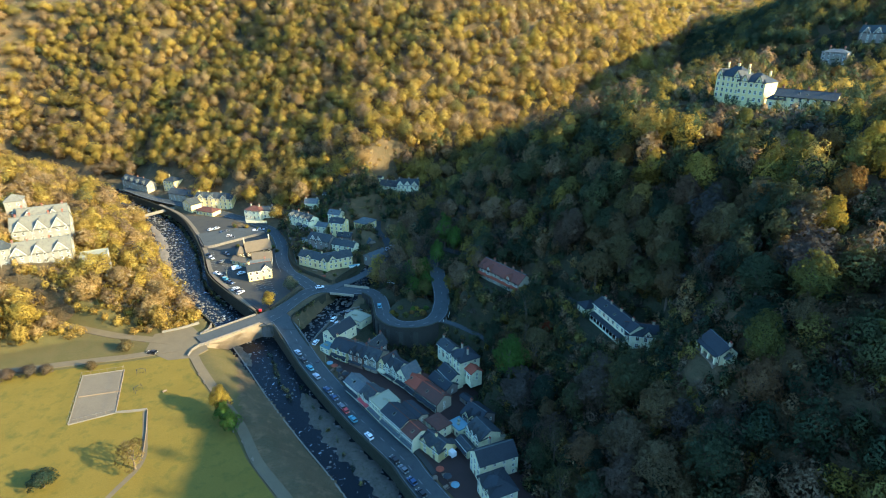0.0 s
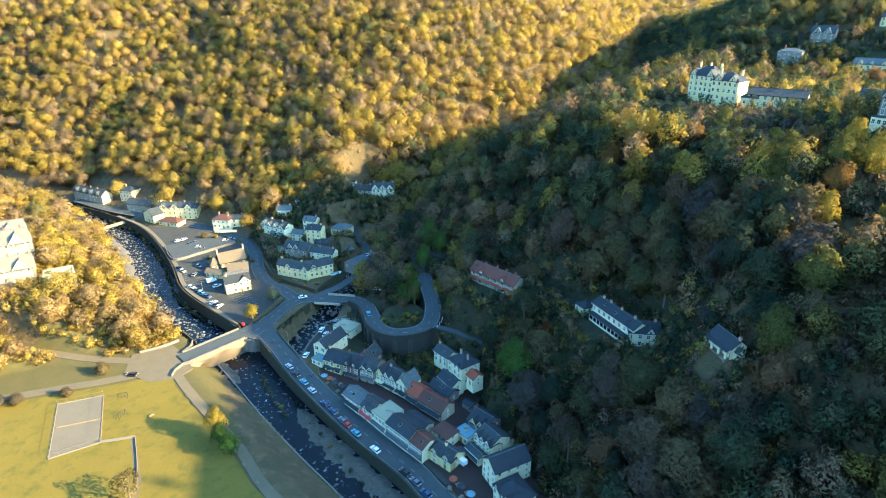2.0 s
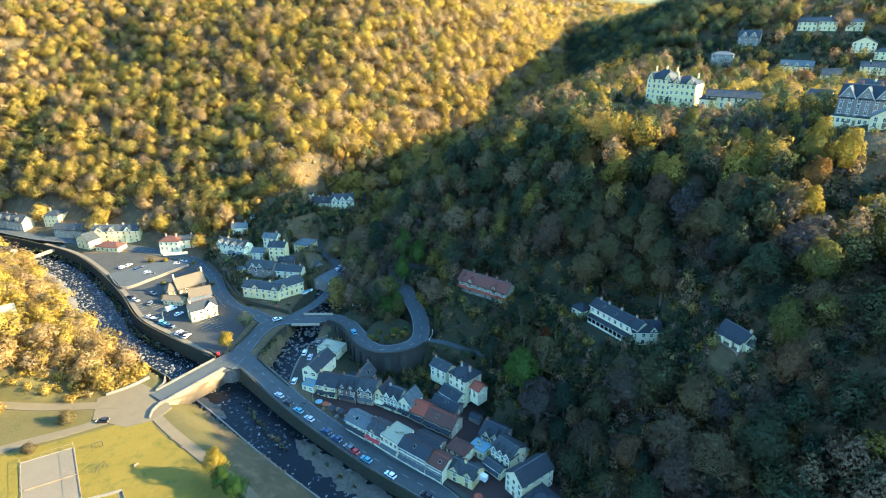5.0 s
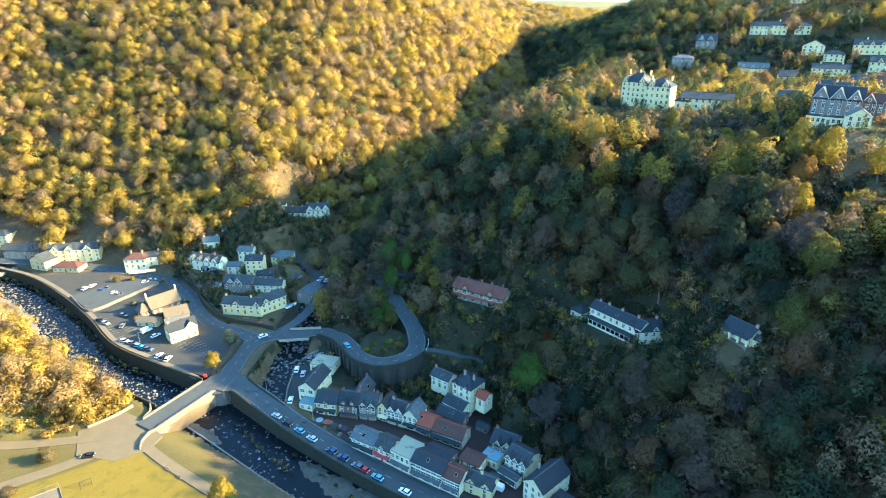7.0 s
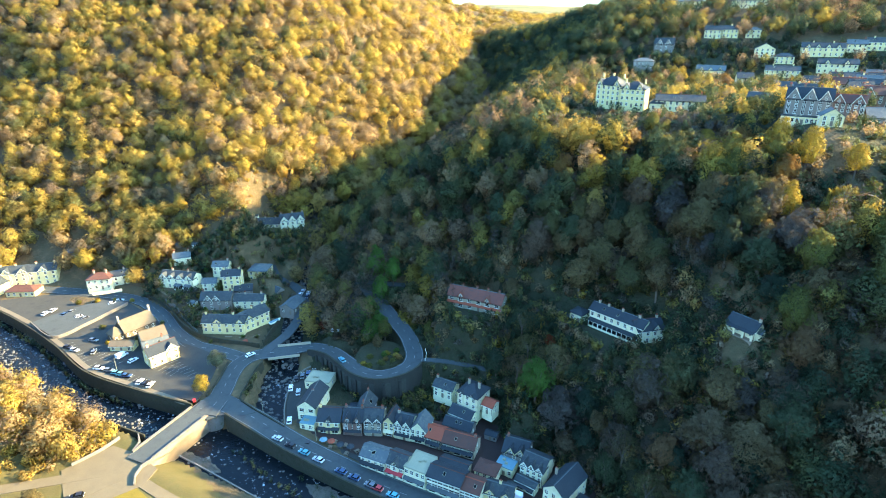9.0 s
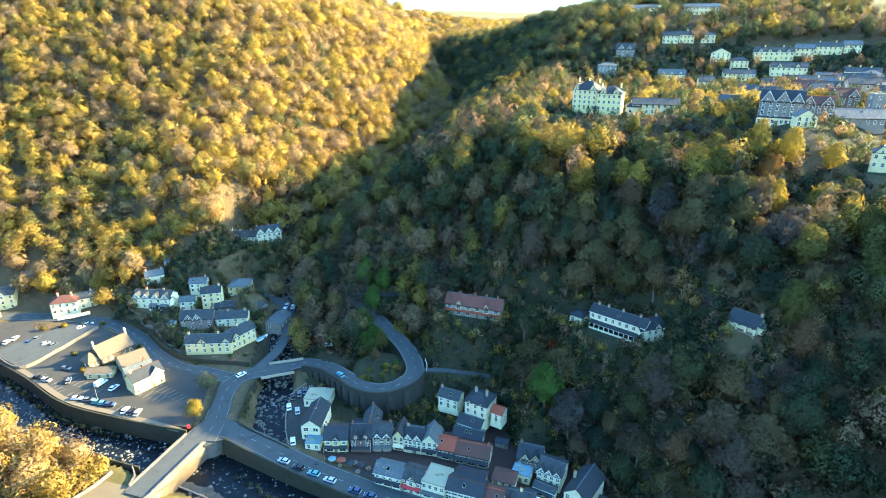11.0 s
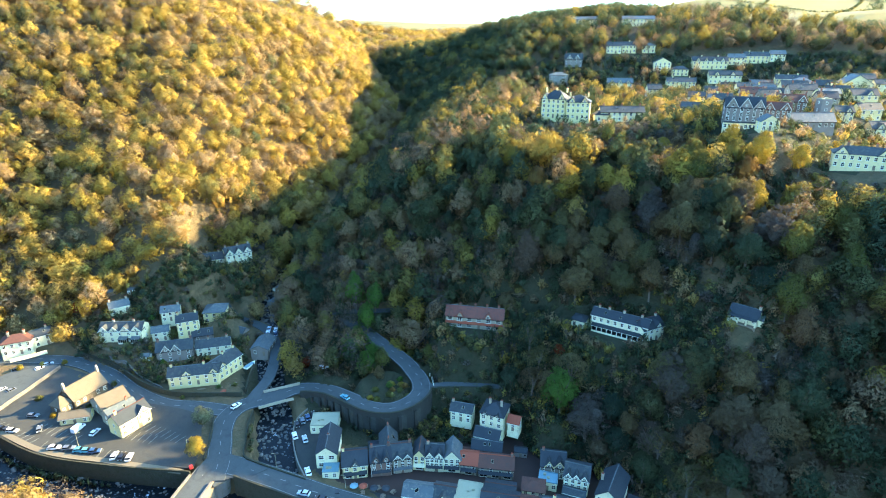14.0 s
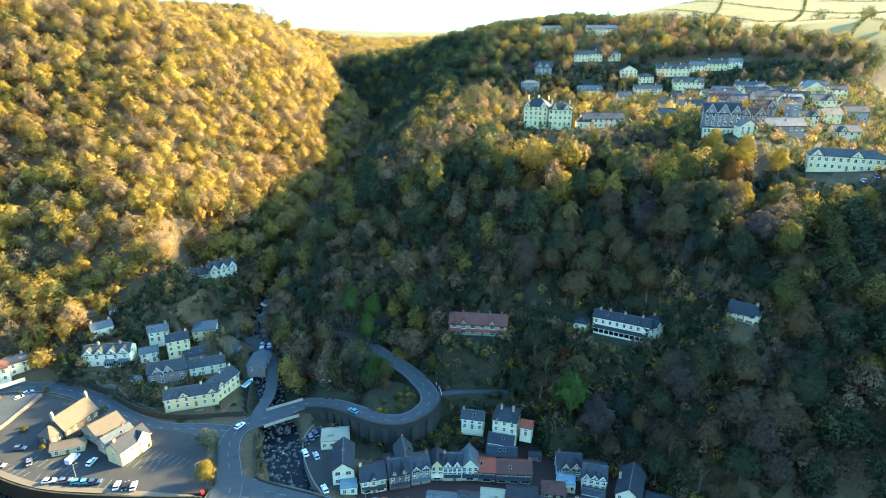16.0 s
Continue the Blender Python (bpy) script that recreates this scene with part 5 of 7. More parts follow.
low("balcony_block", "white glazed block with brown roof terrace", -12.8, 157.9, -50, 6.6, 7.5, 5.8, 1.8, WHITE, TILE_BROWN, "gable", 4, 3, win="wide", shop=SLATE_PALE, group=RIVER_ROW)
low("gabled_house", "cream twin-gabled house with slate roof", -4.6, 154.0, -46, 9.2, 6.5, 4.2, 2.2, CREAM, SLATE, "gable", 2, 2, ((-2.7, 4.0, 2.3), (2.6, 4.0, 2.3)), (0,))
low("shop_block", "grey roofed block behind the riverside shops", -13.3, 170.2, -50, 10, 6, 4.2, 1.2, BUFF, SLATE_DARK, "gable", 4, 2)
low("stair_block", "brown roofed block with white stair parapet", -4.0, 163.8, -50, 7.4, 6, 4.6, 1.6, WHITE, TILE_BROWN, "hip", 3, 2)
low("gable_shop", "stone shop with two cream front gables", 9.6, 167.0, -49, 8.6, 9, 4.9, 3.0, HOUSE_STONE, SLATE_DARK, "gable", 3, 2, ((-1.4, 2.6, 2.2), (2.2, 3.4, 2.6)), (-3.6,), trim=CREAM, sidewin=2)
low("bay_house", "white lattice-fronted house with three small gables", 10.4, 157.6, -58, 8.3, 9, 6.2, 2.4, WHITE, SLATE, "gable", 4, 3, ((-2.7, 2.4, 1.8), (0, 2.4, 1.8), (2.7, 2.4, 1.8)), trim=FRAME)
low("low_shops", "low white shop row with grey roof", 6.6, 155.4, -60, 7.2, 3.2, 3.4, 0.8, WHITE, SLATE, "gable", 4, 1, shop=SLATE_DARK)
low("blue_roof_shop", "low shop with blue roof panels", 3.8, 164.4, -54, 6.4, 5, 3.4, 0.5, WHITE, BLUE, "flat", 3, 1)
low("grand_hotel", "large pale blue-white hotel with steep dormered slate roof", 10.6, 145.2, -68, 7.8, 14, 7.4, 3.2, WHITE, SLATE_DARK, "front", 3, 3, (), (-3.6,), trim=FRAME, sidewin=4)
low("grand_hotel_wing", "lower hotel wing with slate mansard roof", 13.2, 134.6, -66, 10, 9, 6.0, 3.0, WHITE, SLATE_DARK, "hip", 4, 2, ((-3, 2.6, 2.0), (2.4, 2.6, 2.0)), sidewin=2)

# houses on the wooded slope
villa = house("red_villa", "red-roofed brick villa pair among trees on the slope", 24.4, 226.0, 27.4, -50, 24.5, 8, 5.4, 3.0, BUFF, TILE_RUST, "gable", 6, 2, ((-6, 3.0, 2.2), (6, 3.0, 2.2)), (-6.5, 0, 5, 10), trim=TILE_RED, win="wide")
bm = bmesh.new()
prism(bm, [(-12.3, -1.2, 2.5), (-12.3, 0, 3.1), (-12.3, 0, 3.25), (-12.3, -1.2, 2.65)], (24.6, 0, 0))
part("tiled_canopy", bm, TILE_RED, villa, "red tiled canopy between the storeys")
veranda(house("hillside_hotel", "long white two-storey hotel with dark slate roof and verandas", 61.2, 180.6, 30.9, -71, 22.5, 6.8, 6.8, 2.0, WHITE, SLATE_DARK, "gable", 8, 2, (), (-9, -5, 1, 8)), 20.5, 1)
house("hotel_annexe", "small dark-roofed white annexe of a hillside hotel", 54.0, 195.0, 30.9, -71, 5.5, 6, 3.4, 1.4, WHITE, SLATE_DARK, "hip", 2, 1)
house("hillside_hotel_wing", "white gabled wing of a hillside hotel", 69.0, 169.5, 30.9, -12, 11, 8, 5.6, 2.6, WHITE, SLATE_DARK, "gable", 4, 2, ((2, 3.4, 2.2),), (4,))
bungalow = house("bungalow", "white bungalow with blue-black slate roof and timber veranda", 78.3, 141.7, 47.3, -80, 9.4, 5.4, 3.2, 2.2, WHITE, SLATE_DARK, "gable", 4, 1, chimneys=(4.4,))
bm = bmesh.new()
prism(bm, [(-4.7, -1.7, 2.3), (-4.7, -0.3, 2.9), (-4.7, -0.3, 3.02), (-4.7, -1.7, 2.45)], (9.4, 0, 0))
part("veranda_roof", bm, SLATE_DARK, bungalow)
for i in range(4):
    bm = bmesh.new()
    block(bm, -4.4 + i * 2.93 - 0.3, -4.4 + i * 2.93 + 0.3, -1.6, -1.1, -0.6, 2.4)
    part("veranda_pier", bm, WHITE, bungalow, "broad white painted pier")
bm = bmesh.new()
prism(bm, [(4.7, 1.2, -1.5), (4.7, 4.0, -1.5), (4.7, 4.0, 2.2), (4.7, 2.6, 3.4), (4.7, 1.2, 2.2)], (1.5, 0, 0))
porch = part("porch", bm, WHITE, bungalow)
bm = bmesh.new()
roof_slope(bm, (4.6, 1.0, 2.1), (6.4, 1.0, 2.1), (6.4, 2.6, 3.5), (4.6, 2.6, 3.5), 0.12)
roof_slope(bm, (6.4, 4.2, 2.1), (4.6, 4.2, 2.1), (4.6, 2.6, 3.5), (6.4, 2.6, 3.5), 0.12)
part("porch_roof", bm, SLATE_PALE, porch)
bm = bmesh.new()
block(bm, -4.7, 4.7, -1.8, -0.02, -1.6, 0.0)
part("veranda_deck", bm, TIMBER, bungalow)

# the upper town on the plateau and the slope behind it
UP = "houses of the upper town"


def upper(name, label, x, y, ang, w, d, eav, rise, *more, **extra):
    house(name, label, x, y, at(x, y) + (2.2 if 'clifftop' in name else 0.2), ang, w, d, eav, rise, *more, group=UP, **extra)


upper("clifftop_hotel", "cream four-storey hotel with mansard slate roof on the hill crest", 140, 289, -66, 14, 11, 10.5, 4.8, CREAM, SLATE_DARK, "hip", 5, 4, ((-5.2, 3.6, 3.2), (4.6, 4.0, 3.4)), (-6, 0, 6), sidewin=2, category="hotel", deep=5)
upper("clifftop_hotel_wing", "cream gabled hotel wing on the hill crest", 144, 274.5, -55, 13, 11, 9.4, 3.8, CREAM, SLATE_DARK, "hip", 5, 3, ((-3.4, 3.6, 3), (3.4, 3.6, 3)), (-5, 5), category="hotel", deep=5)
upper("lodge", "small white lodge with pyramid slate roof", 149.5, 261.5, -45, 7.5, 7.5, 4.4, 3.2, IVORY, SLATE_DARK, "hip", 2, 1, deep=4)
upper("long_lodge", "long white range with blue-grey slate roof", 158, 254.5, -42, 24, 8, 5.2, 2.6, IVORY, SLATE, "gable", 8, 2, (), (-10, 0, 10), deep=4)
upper("gabled_hotel", "tall grey stone hotel with three steep gables", 164, 192, -58, 17, 10, 8.6, 4.4, HOUSE_STONE, SLATE_DARK, "gable", 6, 4, ((-5.6, 5, 4.2), (0.4, 5, 4.2), (6, 4.2, 3.6)), (-8, -2.6, 3.4, 8), trim=FRAME, category="hotel", deep=5)
upper("sun_lounge", "white ground-floor bay range before a stone hotel", 160, 190.5, -58, 16, 3, 3.2, 0.5, IVORY, SLATE, "flat", 9, 1, deep=4)
upper("gabled_cottage", "white gabled cottage with pale roof on the crest", 158, 177, -48, 8, 7, 4, 2.8, IVORY, SLATE_PALE, "front", 3, 2, deep=4)
upper("villa", "brown brick villa with clustered gables", 174, 181, -56, 11, 8, 6, 2.8, BRICK, TILE_BROWN, "gable", 5, 3, ((-4, 4, 3), (3, 4, 3)), (-6, 6), trim=FRAME)
upper("church", "long grey stone church nave with pale slate roof", 186, 169, -40, 20, 8, 3.6, 3.6, HOUSE_STONE, SLATE_PALE, "gable", 7, 1, category="church")
upper("church_tower", "square grey stone church tower with battlements", 203, 171, -38, 5, 5, 10.5, 0.5, HOUSE_STONE, LEAD, "flat", 1, 3, category="tower")
upper("villa", "dark brown villa with steep roofs beside the church", 206, 187, -45, 13, 8, 5.6, 3.2, BRICK, TILE_BROWN, "gable", 5, 3, ((-5, 4, 3), (4, 4, 3)), (-7, 0, 7), trim=FRAME)
upper("crescent_hotel", "long white two-storey hotel below the crest", 163.5, 136, -67, 30, 9, 6, 3, IVORY, SLATE, "hip", 11, 2, ((-12, 5, 3), (3, 5, 3)), (-10, 0, 10), category="hotel", deep=5)
upper("stone_house", "grey stone house with two gables above a lane", 269, 381, -51, 14, 9, 6, 4, HOUSE_STONE, SLATE, "gable", 4, 3, ((-3, 4, 3), (3, 4, 3)), (-6, 6), trim=FRAME)
upper("stone_house", "square grey house with low roof on the crest", 244, 374, -46, 14, 9, 7.4, 2, HOUSE_STONE, SLATE_PALE, "hip", 5, 3, chimneys=(-4, 4))
upper("bungalow", "long white bungalow with dormers", 271, 336, -50, 19, 8, 4, 3, IVORY, SLATE_PALE, "gable", 6, 1, ((-6, 3, 2), (0, 3, 2), (6, 3, 2)), (8,))
upper("terrace", "white terrace pair high on the slope", 304, 368, -54, 12, 8, 6, 2.6, IVORY, SLATE, "gable", 4, 2, chimneys=(0,))
upper("terrace", "cream terrace pair high on the slope", 312, 359, -54, 11, 8, 6, 2.6, CREAM, SLATE, "gable", 4, 2, chimneys=(0,))
upper("house", "square white house beside a high terrace", 322, 347, -52, 10, 8, 5.6, 2, IVORY, SLATE_PALE, "hip", 3, 2)
upper("house", "white house with front gable on the slope", 309, 325, -52, 13, 8, 6, 3.4, IVORY, SLATE, "front", 4, 3)
upper("house", "cream cottage with hipped roof on the slope", 312, 311, -51, 12, 8, 4.6, 2.6, CREAM, SLATE, "hip", 4, 2)
upper("terrace", "long cream terrace with many dormers", 333, 299, -50, 26, 9, 6, 3, CREAM, SLATE, "gable", 8, 2, ((-9, 3, 2.2), (-3, 3, 2.2), (3, 3, 2.2), (9, 3, 2.2)), (-6, 6))
upper("house", "pale house among gardens on the slope", 350, 287, -52, 12, 8, 5.4, 2.6, IVORY, SLATE_PALE, "gable", 4, 2, chimneys=(4,))
upper("terrace", "pale terrace among gardens on the slope", 361, 277, -51, 18, 8, 5.4, 2.6, CREAM, SLATE, "gable", 6, 2, chimneys=(-5, 5))
upper("house", "pale house at the top of the gardens", 372, 266, -50, 11, 8, 5.4, 2.6, IVORY, SLATE_PALE, "gable", 4, 2)
upper("terrace", "low cream terrace with slate roof", 300, 302, -50, 21, 8, 4.6, 2.6, CREAM, SLATE, "gable", 7, 2, chimneys=(-6, 6))
upper("terrace", "stepped white terrace with slate roofs", 324, 281, -53, 23, 9, 6.4, 2.8, IVORY, SLATE, "gable", 7, 2, ((-6, 3.4, 2.4), (5, 3.4, 2.4)), (0, 9))
upper("house", "white house with broad low roof", 326, 255, -60, 15, 9, 5, 2.8, IVORY, SLATE_PALE, "gable", 5, 2)
upper("terrace", "cream terrace with row of chimneys", 337, 240, -62, 20, 9, 7, 2.6, CREAM, SLATE, "gable", 7, 3, chimneys=(-8, -2, 4))
upper("house", "blue-grey roofed house near the hotel", 180, 228, -60, 9, 8, 4.6, 2.4, IVORY, SLATE, "gable", 3, 2)
upper("house", "slate-roofed house behind the orange tree", 242, 258, -60, 10, 8, 5, 2.6, IVORY, SLATE, "gable", 3, 2)
upper("terrace", "pale terrace block on the hilltop", 336, 428, -48, 26, 9, 5.4, 2.6, IVORY, SLATE_PALE, "gable", 8, 2)
upper("terrace", "pale hilltop terrace with stepped roofs", 363, 387, -52, 28, 9, 6, 2.6, IVORY, SLATE_PALE, "gable", 9, 2)
upper("house", "white gabled hall with pale roof", 300, 188, -50, 16, 12, 6, 5, IVORY, SLATE_PALE, "front", 4, 2)
upper("house", "buff rendered town house with grey slates", 252, 200, -52, 14, 10, 6.4, 3, BUFF, SLATE, "gable", 4, 2, chimneys=(-5, 5))
upper("house", "cream town house with slate roof", 262, 172, -50, 13, 10, 6, 3, CREAM, SLATE_DARK, "gable", 4, 2, ((2, 4, 2.6),))
upper("house", "pale stuccoed town house with slate roof", 282, 216, -55, 15, 9, 6, 3, IVORY, SLATE, "gable", 4, 2, chimneys=(5,))
upper("house", "buff town house with brown tiled roof", 240, 222, -55, 14, 9, 6, 3, BUFF, TILE_BROWN, "gable", 4, 2, chimneys=(-5,))
upper("house", "pale town house with hipped roof", 310, 222, -55, 13, 10, 6, 3, CREAM, SLATE_PALE, "hip", 4, 2)
upper("house", "white town house with slate roof", 330, 195, -52, 16, 9, 6, 3, IVORY, SLATE, "gable", 5, 2)
upper("house", "buff town house with slate roof", 286, 160, -48, 14, 9, 6, 3, BUFF, SLATE, "gable", 4, 2)
upper("house", "white rendered roadside town house", 235, 152, -45, 14, 9, 6, 3, IVORY, SLATE, "gable", 4, 2, ((-3, 4, 2.6),))

TOWN_HOUSES = ((222, 168, -40, IVORY, SLATE), (232, 180, -48, BUFF, SLATE_DARK), (246, 184, -50, IVORY, SLATE_PALE), (268, 188, -52, CREAM, SLATE), (272, 204, -54, IVORY, SLATE_DARK), (224, 206, -52, HOUSE_STONE, SLATE),
               (256, 216, -55, IVORY, SLATE), (268, 228, -56, CREAM, SLATE_PALE), (286, 234, -58, IVORY, SLATE), (300, 206, -54, BUFF, SLATE), (316, 178, -50, IVORY, SLATE_DARK), (248, 164, -46, CREAM, SLATE),
               (226, 238, -56, IVORY, SLATE_PALE), (212, 226, -54, CREAM, SLATE), (296, 252, -58, IVORY, SLATE), (310, 270, -55, BUFF, SLATE_DARK), (280, 268, -56, CREAM, SLATE), (262, 300, -52, IVORY, SLATE))
for i, (hx_, hy_, ha_, hw_, hr_) in enumerate(TOWN_HOUSES):
    upper("town_house", "small stuccoed house with slate roof among the upper gardens", hx_, hy_, ha_ + (i % 3 - 1) * 9, 8.5 + (i % 4) * 1.3, 7.5, 4.6 + (i % 3) * 0.7, 2.4 + (i % 2) * 0.6, hw_, hr_, "gable", 3, 2, ((1.5, 3, 2),) if i % 3 == 0 else (), (-3,) if i % 2 else (3,))

# the old mansion on the western knoll
house("mansion", "large white mansion with sunlit-pale slate gables on a wooded knoll", -192, 249, 25.5, 26, 25, 11, 8, 4.6, PALE_STONE, SUNLIT_ROOF, "gable", 8, 3, ((-9, 6, 4), (-1, 5, 4), (8, 6, 4)), (-11, -5, 4), trim=FRAME, category="mansion", deep=5)
house("mansion_range", "tall pale stone range of a mansion with steep gables", -199.5, 263.0, at(-199.5, 263) - 1.0, 26, 25, 13, 9.5, 5, PALE_STONE, SUNLIT_ROOF, "gable", 7, 3, ((-8, 6, 4.6), (0, 5, 4.2), (8, 6, 4.6)), (-10, -4, 4, 10), trim=FRAME, category="mansion", deep=6)
house("mansion_range", "rear range of a mansion with sunlit-pale roofs and tall chimneys", -208.5, 279.0, at(-208.5, 279) - 1.0, 26, 22, 12, 10.5, 5, PALE_STONE, SUNLIT_ROOF, "gable", 6, 3, ((-6, 6, 4.6), (5, 6, 4.6)), (-9, 0, 9), trim=FRAME, category="mansion", deep=6)
house("tower_house", "square pale tower behind a mansion", -225, 283, at(-225, 283), 26, 8, 8, 15, 3, PALE_STONE, SUNLIT_ROOF, "hip", 2, 4, category="tower", deep=5)
house("mansion_wing", "low white wing of a mansion with flat roof", -172, 256, 24.5, 26, 12, 8, 4, 0.5, PALE_STONE, LEAD, "flat", 5, 1, deep=5)
house("tower_house", "slim white turret beside a mansion", -205, 243, 25.5, 26, 5, 5, 12, 4, PALE_STONE, SLATE, "hip", 1, 4, category="tower", deep=5)
house("cottage", "small white cottage on the river bank", -222, 372, 8.5, -35, 9, 7, 4.4, 2.4, WHITE, SLATE_PALE, "gable", 3, 2)
low("kiosk", "single-storey white kiosk with pale blue flat roof", -52.4, 213.6, -36, 5.6, 4.5, 2.8, 0.4, WHITE, BLUE, "flat", 2, 1, door=False)


# ---- trees ----
def crown(seed, cards, size, lumps=9, sparse=False, hearts=1):
    """An uneven crown of leaf sprays on many boughs; about 9 m wide, its foot near z 2.5 and its top near 12."""
    r = np.random.RandomState(seed)
    k = np.arange(lumps) + 0.5
    up = 1 - 1.5 * k / lumps
    turn = k * 2.4 + r.uniform(0, 6.28)
    q = np.sqrt(1 - up * up) * np.where(up > 0, 1 - 0.35 * up, 1.0)  # drawn in towards the top
    mid = np.array([0, 0, 6.4])
    half = np.array([3.2, 3.2, 4.2]) * r.uniform(0.82, 1.15, 3)
    cs = mid + np.stack([np.cos(turn) * q, np.sin(turn) * q, up], 1) * half * r.uniform(0.7, 1.12, (lumps, 1))
    cs[:, 2] += r.uniform(-0.6, 0.6, lumps)
    rad = r.uniform(1.2, 2.3, lumps) * (9 / lumps) ** 0.33
    d = r.normal(0, 1, (cards, 3))
    i = r.choice(lumps, cards, p=rad ** 2 / np.sum(rad ** 2))
    out = (cs[i] - mid) / half
    d = d / np.linalg.norm(d, axis=1, keepdims=True) + out * 0.5 + (0, 0, 0.25)
    d /= np.linalg.norm(d, axis=1, keepdims=True)
    p = cs[i] + d * (rad[i] * r.uniform(0.72, 1.14, cards))[:, None] * (1, 1, 1.15)
    n = d + r.normal(0, 0.5, (cards, 3))
    n /= np.linalg.norm(n, axis=1, keepdims=True)
    a = np.cross(n, r.normal(0, 1, (cards, 3)))
    a /= np.linalg.norm(a, axis=1, keepdims=True)
    b = np.cross(n, a)
    s = (size * r.uniform(0.5, 1.4, cards))[:, None]
    w = s * (0.10 if sparse else 0.8)
    vs = np.stack([p - a * s * 0.6, p + b * w * 0.7 + n * s * 0.1, p + a * s * 0.6 - b * w * 0.5], 1).reshape(-1, 3)
    soft = d * 0.3 + out * 0.6 + r.normal(0, 0.25, (cards, 3)) + (0, 0, 0.35)
    ns = np.repeat(soft / np.linalg.norm(soft, axis=1, keepdims=True), 3, 0)
    ts = np.arange(cards * 3).reshape(-1, 3)
    if hearts and not sparse:  # the leafy mass behind the outer sprays
        ring = [(math.cos(m * 1.0472 + j) * f, math.sin(m * 1.0472 + j) * f, z) for j, (z, f) in enumerate(((-0.75, 0.6), (0.1, 0.95))) for m in range(6)]
        ring = np.array(ring + [(0, 0, 0.95)]) * r.uniform(0.75, 1.15, (13, 1))
        f = []
        for m in range(6):
            o = (m + 1) % 6
            f += [(m, o, 6 + o), (m, 6 + o, 6 + m), (6 + m, 6 + o, 12)]
        vs, ts = np.concatenate([vs, mid + ring * (half + 0.5)]), np.concatenate([ts, np.array(f) + len(vs)])
        ns = np.concatenate([ns, ring / np.linalg.norm(ring, axis=1, keepdims=True)])
    return vs.astype(np.float32), ts.astype(np.int32), ns.astype(np.float32)


def crown_mesh(material, *a, **k):
    v, t, n = crown(*a, **k)
    return arrays_mesh("crown", v, t, material, facing=n)


def trunk_mesh(seed):
    """A tapered trunk that forks into limbs."""
    r = random.Random(seed)
    bm = bmesh.new()

    def limb(a, b, r0, r1, sides_n):
        d = b - a
        m = Matrix.Translation((a + b) / 2) @ d.to_track_quat("Z", "Y").to_matrix().to_4x4()
        bmesh.ops.create_cone(bm, cap_ends=True, segments=sides_n, radius1=r0, radius2=r1, depth=d.length, matrix=m)
    top = Vector((r.uniform(-0.4, 0.4), r.uniform(-0.4, 0.4), 5.0))
    limb(Vector((0, 0, -1.5)), top, 0.36, 0.22, 7)
    for i in range(6):
        a = i * 1.05 + r.uniform(-0.3, 0.3)
        tip = top + Vector((math.cos(a) * r.uniform(1.2, 2.8), math.sin(a) * r.uniform(1.2, 2.8), r.uniform(1.8, 5.2)))
        limb(top - Vector((0, 0, r.uniform(0, 1.6))), tip, 0.16, 0.04, 5)
    me = bpy.data.meshes.new("trunk")
    bm.to_mesh(me), bm.free()
    me.materials.append(BARK)
    return me


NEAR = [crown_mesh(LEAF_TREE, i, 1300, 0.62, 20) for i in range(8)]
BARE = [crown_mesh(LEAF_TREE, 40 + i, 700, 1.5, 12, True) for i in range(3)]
TAN = [crown_mesh(LEAF_TAN, 44, 900, 0.6, 12, hearts=0)]
GREEN = [crown_mesh(LEAF_GREEN, 50 + i, 1700, 0.56, 22) for i in range(2)]
YELLOW = [crown_mesh(LEAF_YELLOW, 52 + i, 1700, 0.56, 22) for i in range(2)]
OLIVE = [crown_mesh(LEAF_OLIVE, 56 + i, 1700, 0.56, 22) for i in range(2)]
ORANGE = [crown_mesh(LEAF_ORANGE, 58, 1700, 0.56, 22)]
PALE = [crown_mesh(LEAF_PALE, 59, 1300, 0.60, 16)]
RED = [crown_mesh(LEAF_RED, 54, 1700, 0.56, 22)]
TRUNKS = [trunk_mesh(i) for i in range(4)]


def tree(x, y, size, wide, label, name="tree", bare=False, z=None, group="trees on the slope", crowns=None):
    z = ground(x, y) if z is None else z
    r = random.Random(int(x * 131 + y * 17))
    t = thing(name, label, "tree", pose(x, y, z - 0.2, 0, 0, r.uniform(0, 360)) @ Matrix.Diagonal((wide, wide, size, 1)), group)
    shared("trunk", r.choice(TRUNKS), t, Matrix())
    shared("crown", r.choice(crowns or (BARE if bare else NEAR)), t, Matrix())
    return t


def clear(x, y, margin=3.0, views=True):
    """Whether trees may stand there."""
    ok = ~inside(x, y, TOWN) | inside(x, y, INFILL) | inside(x, y, BANK)
    for name, (line, width, _) in ROADS.items():
        line = line[:11] if name == "hairpin" else line[3:] if name == "hill_drive" else line[:7] if name == "lane" else line
        ok &= to_line(x, y, line)[0] > width / 2 + margin
    for px, py, r in HOUSES + (OPEN if views else []):
        ok &= np.hypot(x - px, y - py) > r
    ok &= to_line(x, y, RIVER)[0] > 15
    ok &= to_line(x, y, STREAM)[0] > 4
    ok &= ~(inside(x, y, UPTOWN) & (RNG.rand(len(x)) < 0.38))
    ok &= ~((np.hypot((x + 60) / 34, (y - 344) / 24) < 1) & (RNG.rand(len(x)) < 0.7))
    ok &= to_line(x, y, FIELD)[0] > 3.5
    return ok


